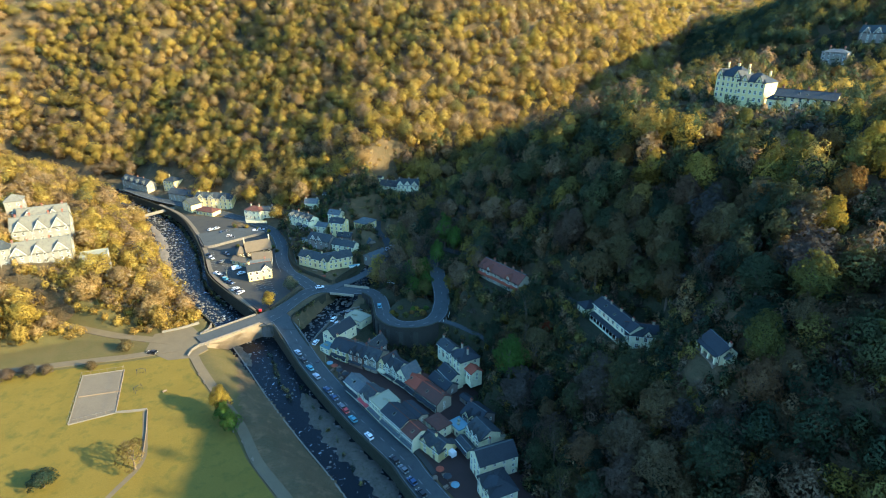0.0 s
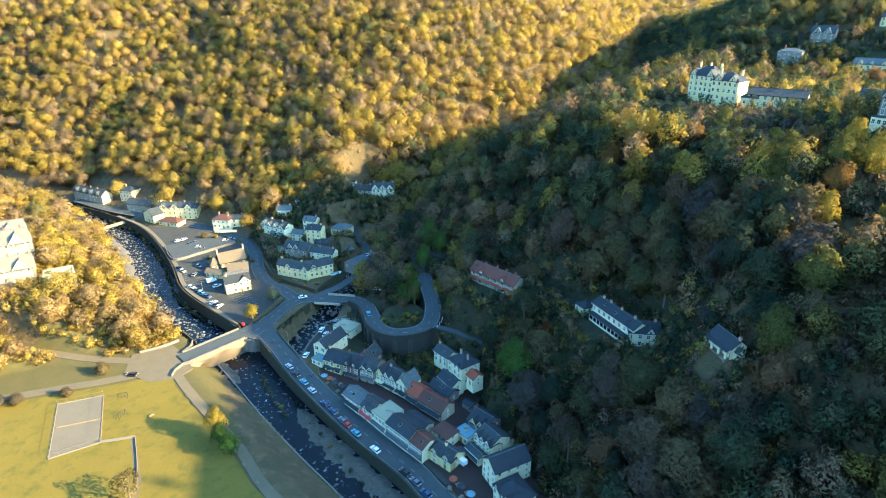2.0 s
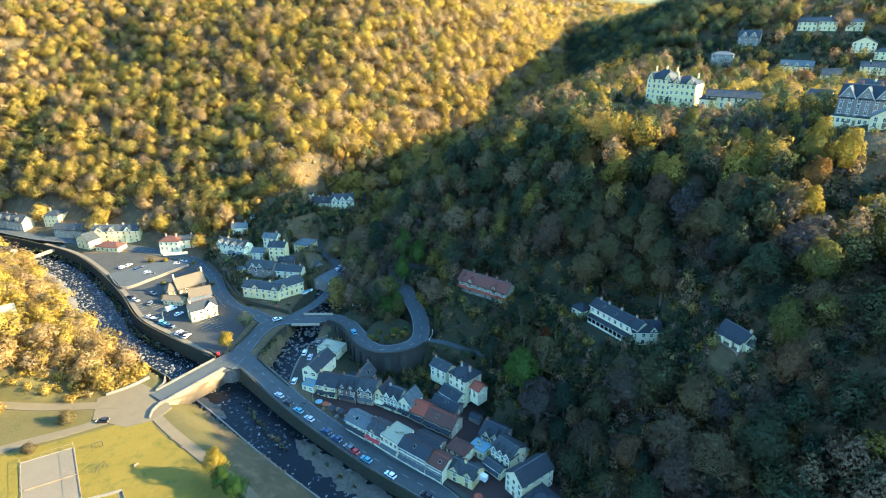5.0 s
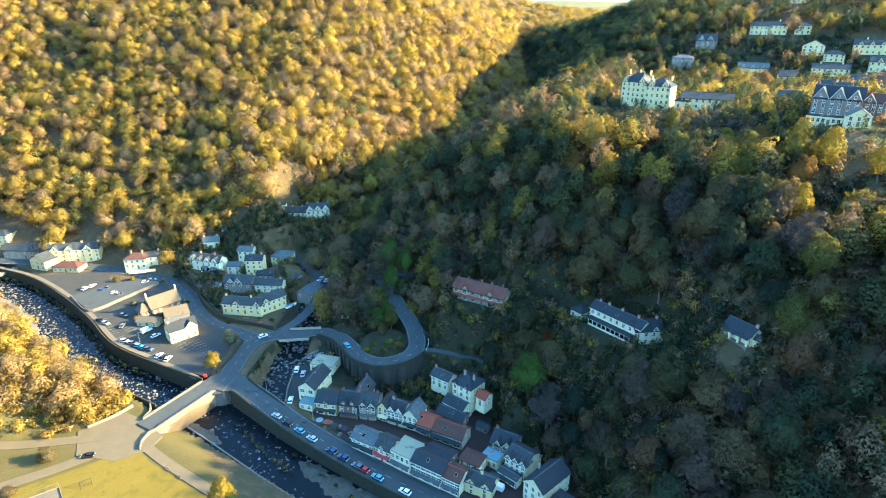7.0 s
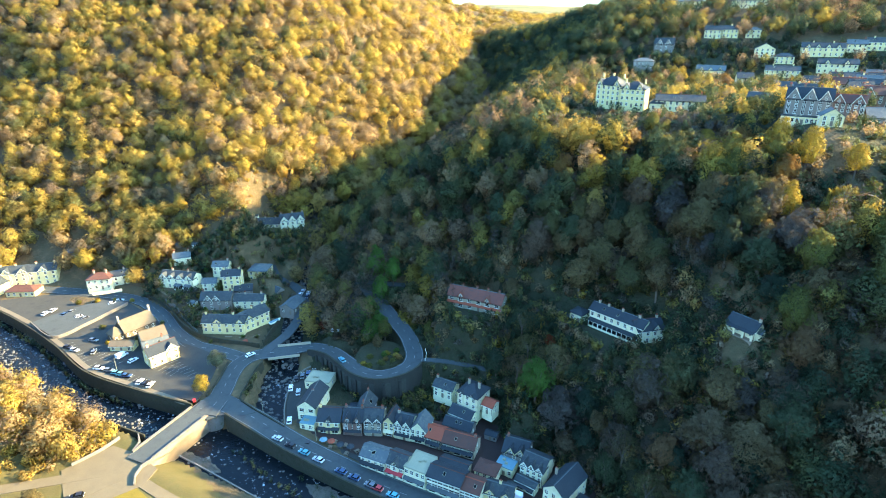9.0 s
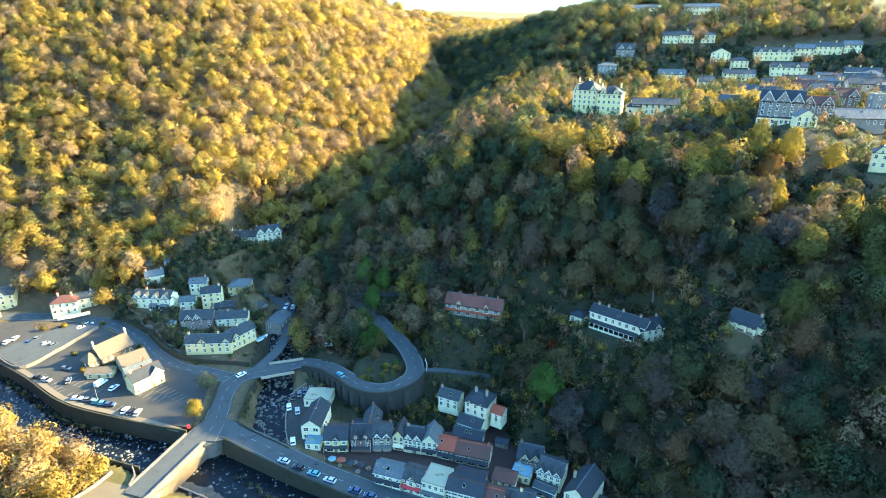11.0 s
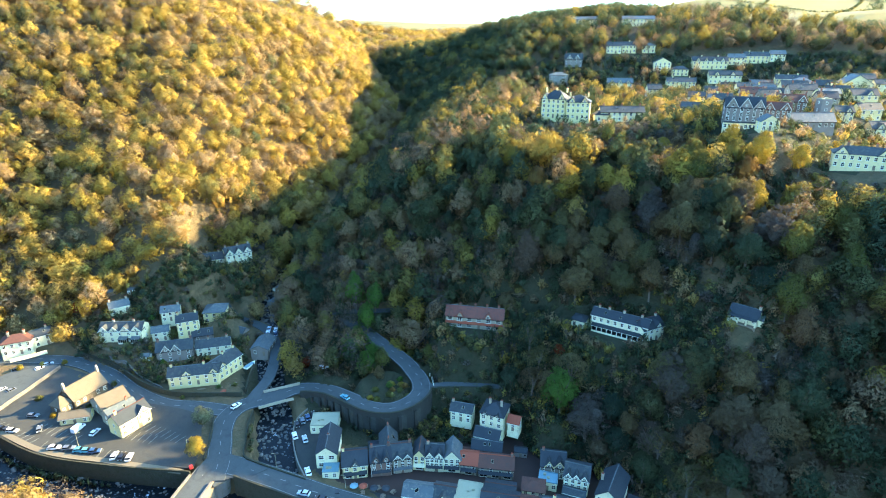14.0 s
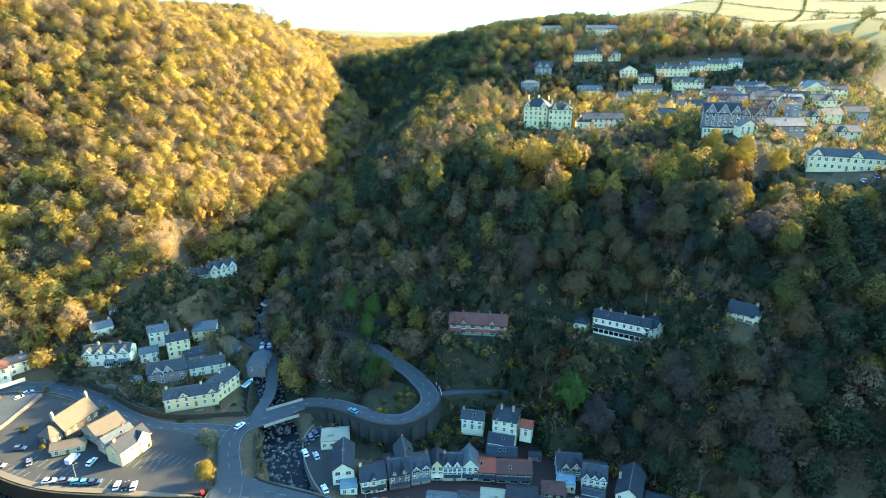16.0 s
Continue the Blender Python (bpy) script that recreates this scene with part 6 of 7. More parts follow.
YARDS = [(-34, 232), (-28, 214), (-12, 203), (0, 196), (8, 186), (20, 176), (34, 150), (40, 128), (30, 130), (22, 158), (10, 184), (-2, 214), (-14, 222), (-24, 228)]
GARDENS = [(-64, 296), (-46, 300), (-36, 330), (-50, 362), (-104, 366), (-108, 345), (-96, 325), (-86, 305)]
# gardens and views kept open, and the wooded strip behind the bend
OPEN = [(-24, 358, 9), (-15, 364, 7), (-29, 349, 8), (-42, 364, 9), (-48, 371, 6), (-30, 360, 9), (55, 158, 6), (49, 168, 6), (76, 135, 8), (72, 130, 6), (121, 154, 7), (109, 133, 6), (118, 135, 6), (141, 148, 7), (150, 164, 7), (25, 178, 9), (126, 283, 15), (131, 266, 16), (140, 248, 15), (147, 240, 12), (153, 188, 9), (151, 176, 8), (155, 140, 13), (56, 171, 8), (51, 181, 10), (47, 192, 9), (72, 139, 10), (66, 146, 8), (30, 217, 9), (20, 222, 8), (60, 168, 7), (52, 163, 7), (17, 219, 11), (-34, 352, 12), (68, 160, 8), (62, 160, 7), (48, 205, 8), (43, 212, 7)]
BANK = [(-113, 238), (-120, 231), (-133, 223), (-150, 225), (-185, 234), (-240, 242), (-300, 240), (-300, 300), (-190, 300), (-140, 260)]
INFILL = [(-23, 246), (-7, 246), (-5, 250), (-6, 262), (2, 262), (6, 246), (2, 275), (-4, 286), (-36, 286), (-38, 274), (-29, 262), (-25, 252)]
RNG = np.random.RandomState(11)


def scatter(x0, x1, y0, y1, step, wob=0.5):
    a, b = np.meshgrid(np.arange(x0, x1, step), np.arange(y0, y1, step))
    a = a + (np.arange(a.shape[0]) % 2)[:, None] * step / 2
    a, b = a.ravel(), b.ravel()
    return a + RNG.uniform(-wob, wob, a.shape) * step, b + RNG.uniform(-wob, wob, a.shape) * step


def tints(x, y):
    """Hue of each tree, in drifts: the sunny north slope golden, the shaded slope greener and browner, part of its
    shade put into the hue.
    """
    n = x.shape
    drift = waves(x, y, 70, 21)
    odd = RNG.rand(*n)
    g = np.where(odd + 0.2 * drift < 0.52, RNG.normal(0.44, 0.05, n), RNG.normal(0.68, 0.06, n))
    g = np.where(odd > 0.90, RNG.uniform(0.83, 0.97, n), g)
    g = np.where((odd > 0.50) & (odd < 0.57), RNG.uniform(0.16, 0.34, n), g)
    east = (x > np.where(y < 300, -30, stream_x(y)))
    # duller, cooler hues that carry part of the east slope's shade
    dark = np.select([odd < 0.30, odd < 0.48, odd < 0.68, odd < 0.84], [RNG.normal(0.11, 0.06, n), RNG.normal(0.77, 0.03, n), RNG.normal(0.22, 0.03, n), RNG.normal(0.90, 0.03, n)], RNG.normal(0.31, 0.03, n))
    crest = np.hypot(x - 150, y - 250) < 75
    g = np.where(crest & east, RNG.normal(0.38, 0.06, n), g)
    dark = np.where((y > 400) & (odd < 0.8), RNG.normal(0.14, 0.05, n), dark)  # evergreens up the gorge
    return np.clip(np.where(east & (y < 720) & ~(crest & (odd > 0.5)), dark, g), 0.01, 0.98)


tx, ty = scatter(-430, 440, 66, 760, 6.9)
fx, fy = scatter(0, 900, 760, 1300, 17)
gx2, gy2 = scatter(440, 760, 150, 320, 60)
hx, hy = scatter(-800, -430, 380, 900, 13)
sx_, sy_ = scatter(70, 250, -20, 66, 8.5)  # the wooded hill whose shade falls on the lawn
tx, ty = np.concatenate([tx, fx, gx2, hx, sx_]), np.concatenate([ty, fy, gy2, hy, sy_])
keep = clear(tx, ty) & ~inside(tx, ty, GARDENS)
tx, ty = tx[keep], ty[keep]
# the open country that the walk never looks at
seen = (np.arctan2(tx + 60, ty + 20) > -0.95) & (np.arctan2(tx, ty - 20) < 1.35)
thin = np.hypot(tx, ty) > 560
# far side of the crests
seen &= ~((ty - 0.2 * tx > 760) & (tx < 60) & (tx > -430))
# slopes that face away from the valley
seen &= ~((tx > 360) & (ty > 520) & (ty < 760)) & ~((tx < -260) & (ty < 330)) & ~((tx > 330) & (ty < 180)) & ~((tx < 130) & (ty > 900)) & ~((tx > 560) & (ty < 1000) & (ty > 760))
seen &= ~(thin & (RNG.rand(len(tx)) < 0.12))
shade_hill = (ty < 66) & (tx > 70)
keep = seen | shade_hill
keep &= ~((tx > -30) & (ty > 66) & (ty < 420) & ~inside(tx, ty, UPTOWN) & (RNG.rand(len(tx)) < 0.16))
keep &= ~((tx > -430) & (tx < 440) & (ty > 66) & (ty < 760) & ((tx < -30) | (ty > 420)) & (RNG.rand(len(tx)) < 0.08))
tx, ty = tx[keep], ty[keep]
tz = land(tx, ty)
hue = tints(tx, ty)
shady = (tx > -30) & (ty < 420)
size = np.where(shady, RNG.uniform(0.9, 1.75, len(tx)), RNG.uniform(0.85, 1.4, len(tx)))
crest = shady & (ty < 174) & (tx > 116) & (tz > 74)
size *= np.where(crest, 0.55, 1.0)
rim = (to_line(tx, ty, UPTOWN + UPTOWN[:1])[0] < 20) | inside(tx, ty, UPTOWN)
size *= np.where(rim, np.where((tx < 175) | inside(tx, ty, UPTOWN), 0.55, 0.85), np.where(shady & (tz > 86), 0.72, np.where(shady & (tz > 60), 1.08, 1.0)))
size *= np.where((np.hypot(tx - 138, ty - 252) < 34) & (tx < 165), 0.72, 1.0)
wide = size * RNG.uniform(0.8, 1.2, len(tx)) * np.where(shady, 1.02, 1.24)
wide *= np.where((ty > 760) | (tx > 440) | (tx < -430), 1.5, 1.0)
own = (np.hypot(tx - 55, ty - 170) < 58) & (tx > -5)
own_ids = np.nonzero(own)[0][:300]
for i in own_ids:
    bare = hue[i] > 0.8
    tree(float(tx[i]), float(ty[i]), float(size[i]), float(wide[i]), "leafless grey-brown tree on the shaded slope" if bare else "broadleaf autumn tree with leaves tinted darker for the shaded slope", bare=bare, z=float(tz[i]))
rest = np.ones(len(tx), bool)
rest[own_ids] = False


def woods(name, label, which, templates):
    """Many trees in one mesh."""
    ids = np.nonzero(which)[0]
    pick = RNG.randint(len(templates), size=len(ids))
    av, aq, at_, an, n = [], [], [], [], 0
    for k, (v, q, nn) in enumerate(templates):
        sel = ids[pick == k]
        if not len(sel):
            continue
        a = RNG.uniform(0, 6.28, len(sel))
        c, s = np.cos(a) * wide[sel], np.sin(a) * wide[sel]
        x = v[None, :, 0] * c[:, None] - v[None, :, 1] * s[:, None] + tx[sel][:, None]
        y = v[None, :, 0] * s[:, None] + v[None, :, 1] * c[:, None] + ty[sel][:, None]
        z = v[None, :, 2] * size[sel][:, None] + tz[sel][:, None] - 0.6
        av.append(np.stack([x, y, z], 2).reshape(-1, 3))
        c, s = np.cos(a), np.sin(a)
        an.append(np.stack([nn[None, :, 0] * c[:, None] - nn[None, :, 1] * s[:, None], nn[None, :, 0] * s[:, None] + nn[None, :, 1] * c[:, None], np.repeat(nn[None, :, 2], len(sel), 0)], 2).reshape(-1, 3))
        aq.append((q[None] + (np.arange(len(sel)) * len(v))[:, None, None] + n).reshape(-1, 3))
        at_.append(np.repeat(hue[sel], len(v)))
        n += len(sel) * len(v)
    me = arrays_mesh(name, np.concatenate(av), np.concatenate(aq), LEAF_STUFF, np.concatenate(at_), np.concatenate(an))
    return tagged(new(name, me), label, "trees", kind="stuff")


dist = np.minimum(np.hypot(tx, ty), np.hypot(tx + 120, ty - 70))
sparse_ = hue > 0.82
mid = dist < 290
woods("woodland", "dense broadleaf autumn wood, leaves tinted darker on the shaded slope", rest & mid & ~sparse_, [crown(60 + i, 300, 1.0, 17) for i in range(7)])
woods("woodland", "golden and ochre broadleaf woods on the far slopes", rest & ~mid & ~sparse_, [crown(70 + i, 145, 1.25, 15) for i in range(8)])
woods("bare_trees", "leafless grey-brown trees scattered through the woods", rest & sparse_, [crown(80 + i, 150, 2.1, 12, True) for i in range(4)])

# low growth under and between the trees
tx, ty = scatter(-110, 156, 100, 400, 3.7)
WILD = [(-40, 240), (-27, 236), (-22, 222), (-12, 213), (-5, 213), (4, 206), (14, 198), (22, 186), (40, 196), (38, 232), (14, 246), (11, 226), (2, 221), (-14, 219.5), (-24, 226), (-31, 240), (-36, 252)]
keep = clear(tx, ty, 1.0, False) | ((to_line(tx, ty, FIELD)[0] < 9) & (RNG.rand(len(tx)) < 0.75)) | inside(tx, ty, WILD) | (inside(tx, ty, GARDENS) & (RNG.rand(len(tx)) < 0.8))
for px, py, r in HOUSES:
    keep &= np.hypot(tx - px, ty - py) > r - 1.2
for line, width, _ in ROADS.values():
    keep &= to_line(tx, ty, line)[0] > width / 2 + 1.0
keep &= ~inside(tx, ty, UPTOWN)
tx, ty = tx[keep], ty[keep]
tz = land(tx, ty)
hue = np.clip(np.where(RNG.rand(len(tx)) < 0.5, RNG.normal(0.12, 0.09, len(tx)), RNG.normal(0.82, 0.10, len(tx))), 0.01, 0.99)
hue = np.where((ty > 366) & (tx < -34), np.clip(RNG.normal(0.55, 0.1, len(tx)), 0.3, 0.8), hue)
slope = (tx > -20) & ~inside(tx, ty, WILD)
for px, py, r in OPEN:
    slope &= np.hypot(tx - px, ty - py) > r + 2
size = np.where(slope, RNG.uniform(0.35, 0.85, len(tx)), RNG.uniform(0.2, 0.42, len(tx)))
wide = np.where(slope, RNG.uniform(0.5, 0.85, len(tx)), RNG.uniform(0.32, 0.6, len(tx)))
tz = tz - 1.6 * size
woods("undergrowth", "dark brambles and shrubs under the trees", np.ones(len(tx), bool), [crown(90 + i, 30, 2.2, 9) for i in range(5)])

# garden shrubs and brambles in the open places
tx, ty = scatter(-110, 100, 120, 375, 2.0)
keep = inside(tx, ty, WILD) | inside(tx, ty, GARDENS) | inside(tx, ty, YARDS)
for px, py, r in OPEN:
    keep |= (np.hypot(tx - px, ty - py) < r + 3) & (px < 90)
for px, py, r, _ in PADS[10:14]:  # the steep banks behind the hillside houses
    keep |= np.hypot(tx - px, ty - py) < r * 1.75
for px, py, r in ((76, 140, 4), (57, 178, 6), (55, 185, 5)):  # lawns before the hillside houses
    keep &= np.hypot(tx - px, ty - py) > r
for px, py, r in HOUSES:
    keep &= np.hypot(tx - px, ty - py) > r * 0.8
for line, width, _ in ROADS.values():
    keep &= to_line(tx, ty, line)[0] > width / 2 + 1.2
keep &= (to_line(tx, ty, STREAM)[0] > 6) & (RNG.rand(len(tx)) < 0.8)
ux, uy = scatter(130, 420, 112, 400, 4.8)
up_keep = inside(ux, uy, UPTOWN)
for px, py, r in HOUSES:
    up_keep &= np.hypot(ux - px, uy - py) > r * 0.85
tx, ty = np.concatenate([tx[keep], ux[up_keep]]), np.concatenate([ty[keep], uy[up_keep]])
big = np.where(tx > 125, 1.5, 1.0)
big = np.where(((tx > 12) & (tx < 125)) | ((ty > 335) & (tx < 0)), 1.35, big)
size, wide = RNG.uniform(0.18, 0.50, len(tx)) * big, RNG.uniform(0.22, 0.50, len(tx)) * big
odd = RNG.rand(len(tx))
tz = land(tx, ty) - 1.6 * size
hue = np.clip(np.select([odd < 0.6, odd < 0.75], [RNG.normal(0.13, 0.08, len(tx)), RNG.normal(0.78, 0.06, len(tx))], RNG.normal(0.26, 0.06, len(tx))), 0.01, 0.99)
woods("garden_shrubs", "mixed shrubs and brambles in gardens and clearings", np.ones(len(tx), bool), [crown(120 + i, 22, 2.4, 8) for i in range(5)])

# tan and golden scrub on the western bank
tx, ty = scatter(-290, -112, 215, 330, 3.6)
keep = (inside(tx, ty, BANK) | ~inside(tx, ty, TOWN)) & (tx < river_x(ty) - 13) & (to_line(tx, ty, ROADS["park_drive"][0])[0] > 3.6)
for px, py, r in HOUSES:
    keep &= np.hypot(tx - px, ty - py) > r * 0.72
tx, ty = tx[keep], ty[keep]
size, wide = RNG.uniform(0.3, 0.7, len(tx)), RNG.uniform(0.45, 0.8, len(tx))
tz, hue = land(tx, ty) - 1.6 * size, np.clip(RNG.normal(0.47, 0.09, len(tx)), 0.3, 0.9)
woods("undergrowth", "tan and golden bushes on the western river bank", np.ones(len(tx), bool), [crown(90 + i, 34, 2.0, 8) for i in range(4)])

# ivy and bushes along the foot of the river walls
bank = smooth([(-112, 261), (-131, 283), (-146, 313), (-164, 344), (-187, 376), (-214, 400)], 2.2) + smooth([(-60, 187), (-70, 204), (-77, 218)], 3.0) + smooth([(-68, 232), (-68, 243), (-64, 252)], 2.2) + smooth([(-26, 146), (-42, 171), (-58, 195)], 7.0)
tx, ty = np.array([b[0] for b in bank]) - RNG.uniform(0.6, 2.0, len(bank)), np.array([b[1] for b in bank]) - RNG.uniform(0.2, 1.2, len(bank))
size, wide = RNG.uniform(0.2, 0.42, len(tx)), RNG.uniform(0.18, 0.34, len(tx))
tz, hue = np.maximum(land(tx, ty), river_bed(tx, ty) + 1.0) - 1.4 * size, np.clip(RNG.normal(0.16, 0.1, len(tx)), 0.01, 0.5)
woods("bank_bushes", "ivy and bushes growing along the river walls", np.ones(len(tx), bool), [crown(90 + i, 60, 1.6, 8) for i in range(3)])

# hedges between the far fields
hx, hy = [], []
for x0, y0, x1, y1 in ((440, 330, 720, 420), (450, 262, 760, 330), (455, 205, 800, 240), (520, 190, 560, 430), (600, 200, 650, 470), (690, 200, 740, 480), (430, 400, 640, 520), (480, 170, 800, 175)):
    k = np.arange(0, 1, 4.0 / math.hypot(x1 - x0, y1 - y0))
    hx.append(x0 + (x1 - x0) * k + 6 * np.sin(k * 9))
    hy.append(y0 + (y1 - y0) * k + 6 * np.sin(k * 7 + 1))
tx, ty = np.concatenate(hx), np.concatenate(hy)
size = RNG.uniform(0.16, 0.34, len(tx))
tz, wide, hue = land(tx, ty) - 2.2 * size, RNG.uniform(0.4, 0.6, len(tx)), RNG.uniform(0.05, 0.3, len(tx))
woods("hedgerows", "dark field hedges on the far hilltop", np.ones(len(tx), bool), [crown(96 + i, 14, 3.0, 6) for i in range(2)])

# single trees in the park, the village and on the slope
PARKS = "trees standing alone"
tree(-82, 170.5, 1.15, 1.0, "yellowing lime tree on the river side of the lawn", crowns=YELLOW, group=PARKS)
tree(-80, 166, 0.8, 0.8, "green lime tree beside the lawn path", crowns=GREEN, group=PARKS)
tree(-75, 161, 0.8, 0.95, "dense green tree beside the lawn path", crowns=GREEN, group=PARKS)
tree(-101.6, 144, 1.0, 1.2, "half-bare spreading tan-leaved tree on the lawn", crowns=TAN, group=PARKS)
tree(-79.0, 264, 0.78, 0.95, "grey-green willow at the road junction", crowns=PALE, group=PARKS)
tree(-86.3, 248.4, 0.76, 0.85, "small pale yellow tree at the edge of the car park", crowns=YELLOW, group=PARKS)
tree(-30, 277, 0.55, 0.6, "dark red maple beside the stream", crowns=RED, group=PARKS)
tree(-15, 240, 0.6, 0.55, "young tree on the island inside the bend", group=PARKS)
for sx, sy, sw, sk in ((-12, 229, 0.2, OLIVE), (-17, 229, 0.24, OLIVE), (-9.2, 230, 0.24, ORANGE), (-14.5, 231, 0.2, ORANGE), (-14, 234, 0.24, GREEN), (-20, 235, 0.24, OLIVE), (-8, 235, 0.22, GREEN), (-22, 231, 0.24, OLIVE), (-20, 227.5, 0.2, OLIVE), (-10, 227.3, 0.2, OLIVE)):
    tree(sx, sy, sw, sw * 1.8, "low garden shrub on the island inside the bend", name="shrub", crowns=sk, z=ground(sx, sy) - 0.6, group="shrubs inside the bend")
for sx, sy, sw, sk in ((-119, 302, 0.26, YELLOW), (-114.5, 302.5, 0.3, ORANGE), (-111, 303.5, 0.26, OLIVE), (-123, 306, 0.24, YELLOW), (-121, 311, 0.3, OLIVE), (-118, 316, 0.3, OLIVE), (-126, 322, 0.28, OLIVE), (-113, 320, 0.26, OLIVE),
                       (-104, 320, 0.28, GREEN), (-100, 315, 0.26, OLIVE), (-130, 352, 0.3, YELLOW), (-122, 351, 0.26, YELLOW), (-114, 347, 0.26, YELLOW), (-139, 355, 0.3, OLIVE)):
    tree(sx, sy, sw, sw * 1.3, "small garden shrub beside the car park", name="shrub", crowns=sk, z=ground(sx, sy) - 0.5, group="shrubs round the car park")
SLOPE = "tall trees that stand out on the slope"
tree(25.5, 178.7, 1.65, 1.75, "broad bright green tree at the foot of the slope", crowns=GREEN, group=SLOPE)
tree(117, 160.8, 1.4, 1.15, "sunlit yellow tree near the crest", crowns=YELLOW, group=SLOPE)
tree(124, 193, 1.8, 1.5, "tall olive-green tree near the crest", crowns=OLIVE, group=SLOPE)
tree(118, 186, 1.7, 1.5, "tall olive-green tree near the crest", crowns=OLIVE, group=SLOPE)
tree(99.5, 137, 1.7, 1.5, "large yellow-green tree on the slope", crowns=OLIVE, group=SLOPE)
tree(86, 131, 1.75, 1.35, "large yellow-green tree on the slope", crowns=OLIVE, group=SLOPE)
tree(131, 152, 1.5, 1.2, "sunlit golden tree near the crest", crowns=YELLOW, group=SLOPE)
tree(138, 170.4, 1.5, 1.3, "sunlit golden tree near the crest", crowns=YELLOW, group=SLOPE)
tree(79, 244, 1.3, 1.1, "orange-leaved tree on the slope", crowns=ORANGE, group=SLOPE)
tree(85, 268, 1.3, 1.1, "sunlit golden tree on the slope", crowns=YELLOW, group=SLOPE)
tree(1, 284, 1.7, 1.4, "tall green tree beside the gorge", crowns=GREEN, group=SLOPE)
for sx, sy, sz in ((-9, 247, 1.0), (-14, 251, 1.2), (-8, 256, 1.4), (-17, 260, 1.3), (-10, 265, 1.5), (5, 246, 0.9), (8, 236, 0.8)):
    tree(sx, sy, sz, sz * 0.9, "tall green tree behind the bend", crowns=GREEN if sy > 250 else OLIVE, group=SLOPE)
tree(-3, 268, 1.3, 1.1, "tall green tree behind the bend", crowns=GREEN, group=SLOPE)
tree(6, 275, 1.3, 1.1, "tall green tree behind the bend", crowns=GREEN, group=SLOPE)
tree(104, 201, 1.45, 1.3, "leafless grey tree on the slope", bare=True, group=SLOPE)
tree(75, 121, 1.3, 1.6, "spreading leafless tree on the slope", bare=True, group=SLOPE)
tree(41, 193, 0.5, 0.6, "round russet tree in the hotel garden", crowns=RED, group=SLOPE)
for sx, sy, sz, sk in ((104, 214, 1.4, ORANGE), (118, 222, 1.5, YELLOW), (112, 236, 1.4, ORANGE), (126, 240, 1.3, OLIVE), (120, 209, 1.4, OLIVE), (132, 213, 1.3, YELLOW), (138, 200, 1.3, ORANGE), (142, 186, 1.3, YELLOW),
                       (133, 180, 1.4, OLIVE), (126, 170, 1.4, ORANGE), (148, 158, 1.3, YELLOW), (140, 146, 1.4, OLIVE), (118, 146, 1.4, ORANGE), (126, 132, 1.5, OLIVE), (138, 122, 1.4, YELLOW), (112, 122, 1.4, OLIVE)):
    sz *= 0.72 if sy > 205 else 0.9
    tree(sx, sy, sz, sz * 0.95, "tall autumn-coloured tree catching sun near the crest", crowns=sk, group=SLOPE)
tree(247, 304, 0.9, 1.3, "orange tree among the upper houses", crowns=ORANGE, group=SLOPE)
tree(196, 257, 0.85, 1.1, "yellow tree beside the long lodge", crowns=YELLOW, group=SLOPE)
tree(230, 346, 0.8, 1.1, "orange tree among the upper gardens", crowns=ORANGE, group=SLOPE)
tree(152, 292, 0.8, 1.0, "golden tree behind the clifftop hotel", crowns=YELLOW, group=SLOPE)
for sx, sy, sk in ((-100, 366, ORANGE), (-104, 372, RED), (-95, 371, OLIVE), (-110, 372, YELLOW), (-92, 364, ORANGE)):
    tree(sx, sy, 0.55, 0.65, "small autumn-coloured garden tree", crowns=sk, group="garden trees")
for bx, by, bs, bl in ((-127, 137, 0.72, "dense brown bush on the lawn"), (-138.4, 211.5, 0.55, "russet bush beside the park drive"), (-146, 198, 0.42, "clipped brown bush beside the lawn"),
                       (-169, 193.5, 0.55, "brown bush beside the lawn"), (-163, 195, 0.5, "brown bush beside the lawn"), (-176, 191, 0.55, "brown bush beside the lawn")):
    tree(bx, by, bs, bs * 1.5, bl, name="bush", z=ground(bx, by) - 1.6 * bs, group="bushes round the lawn")


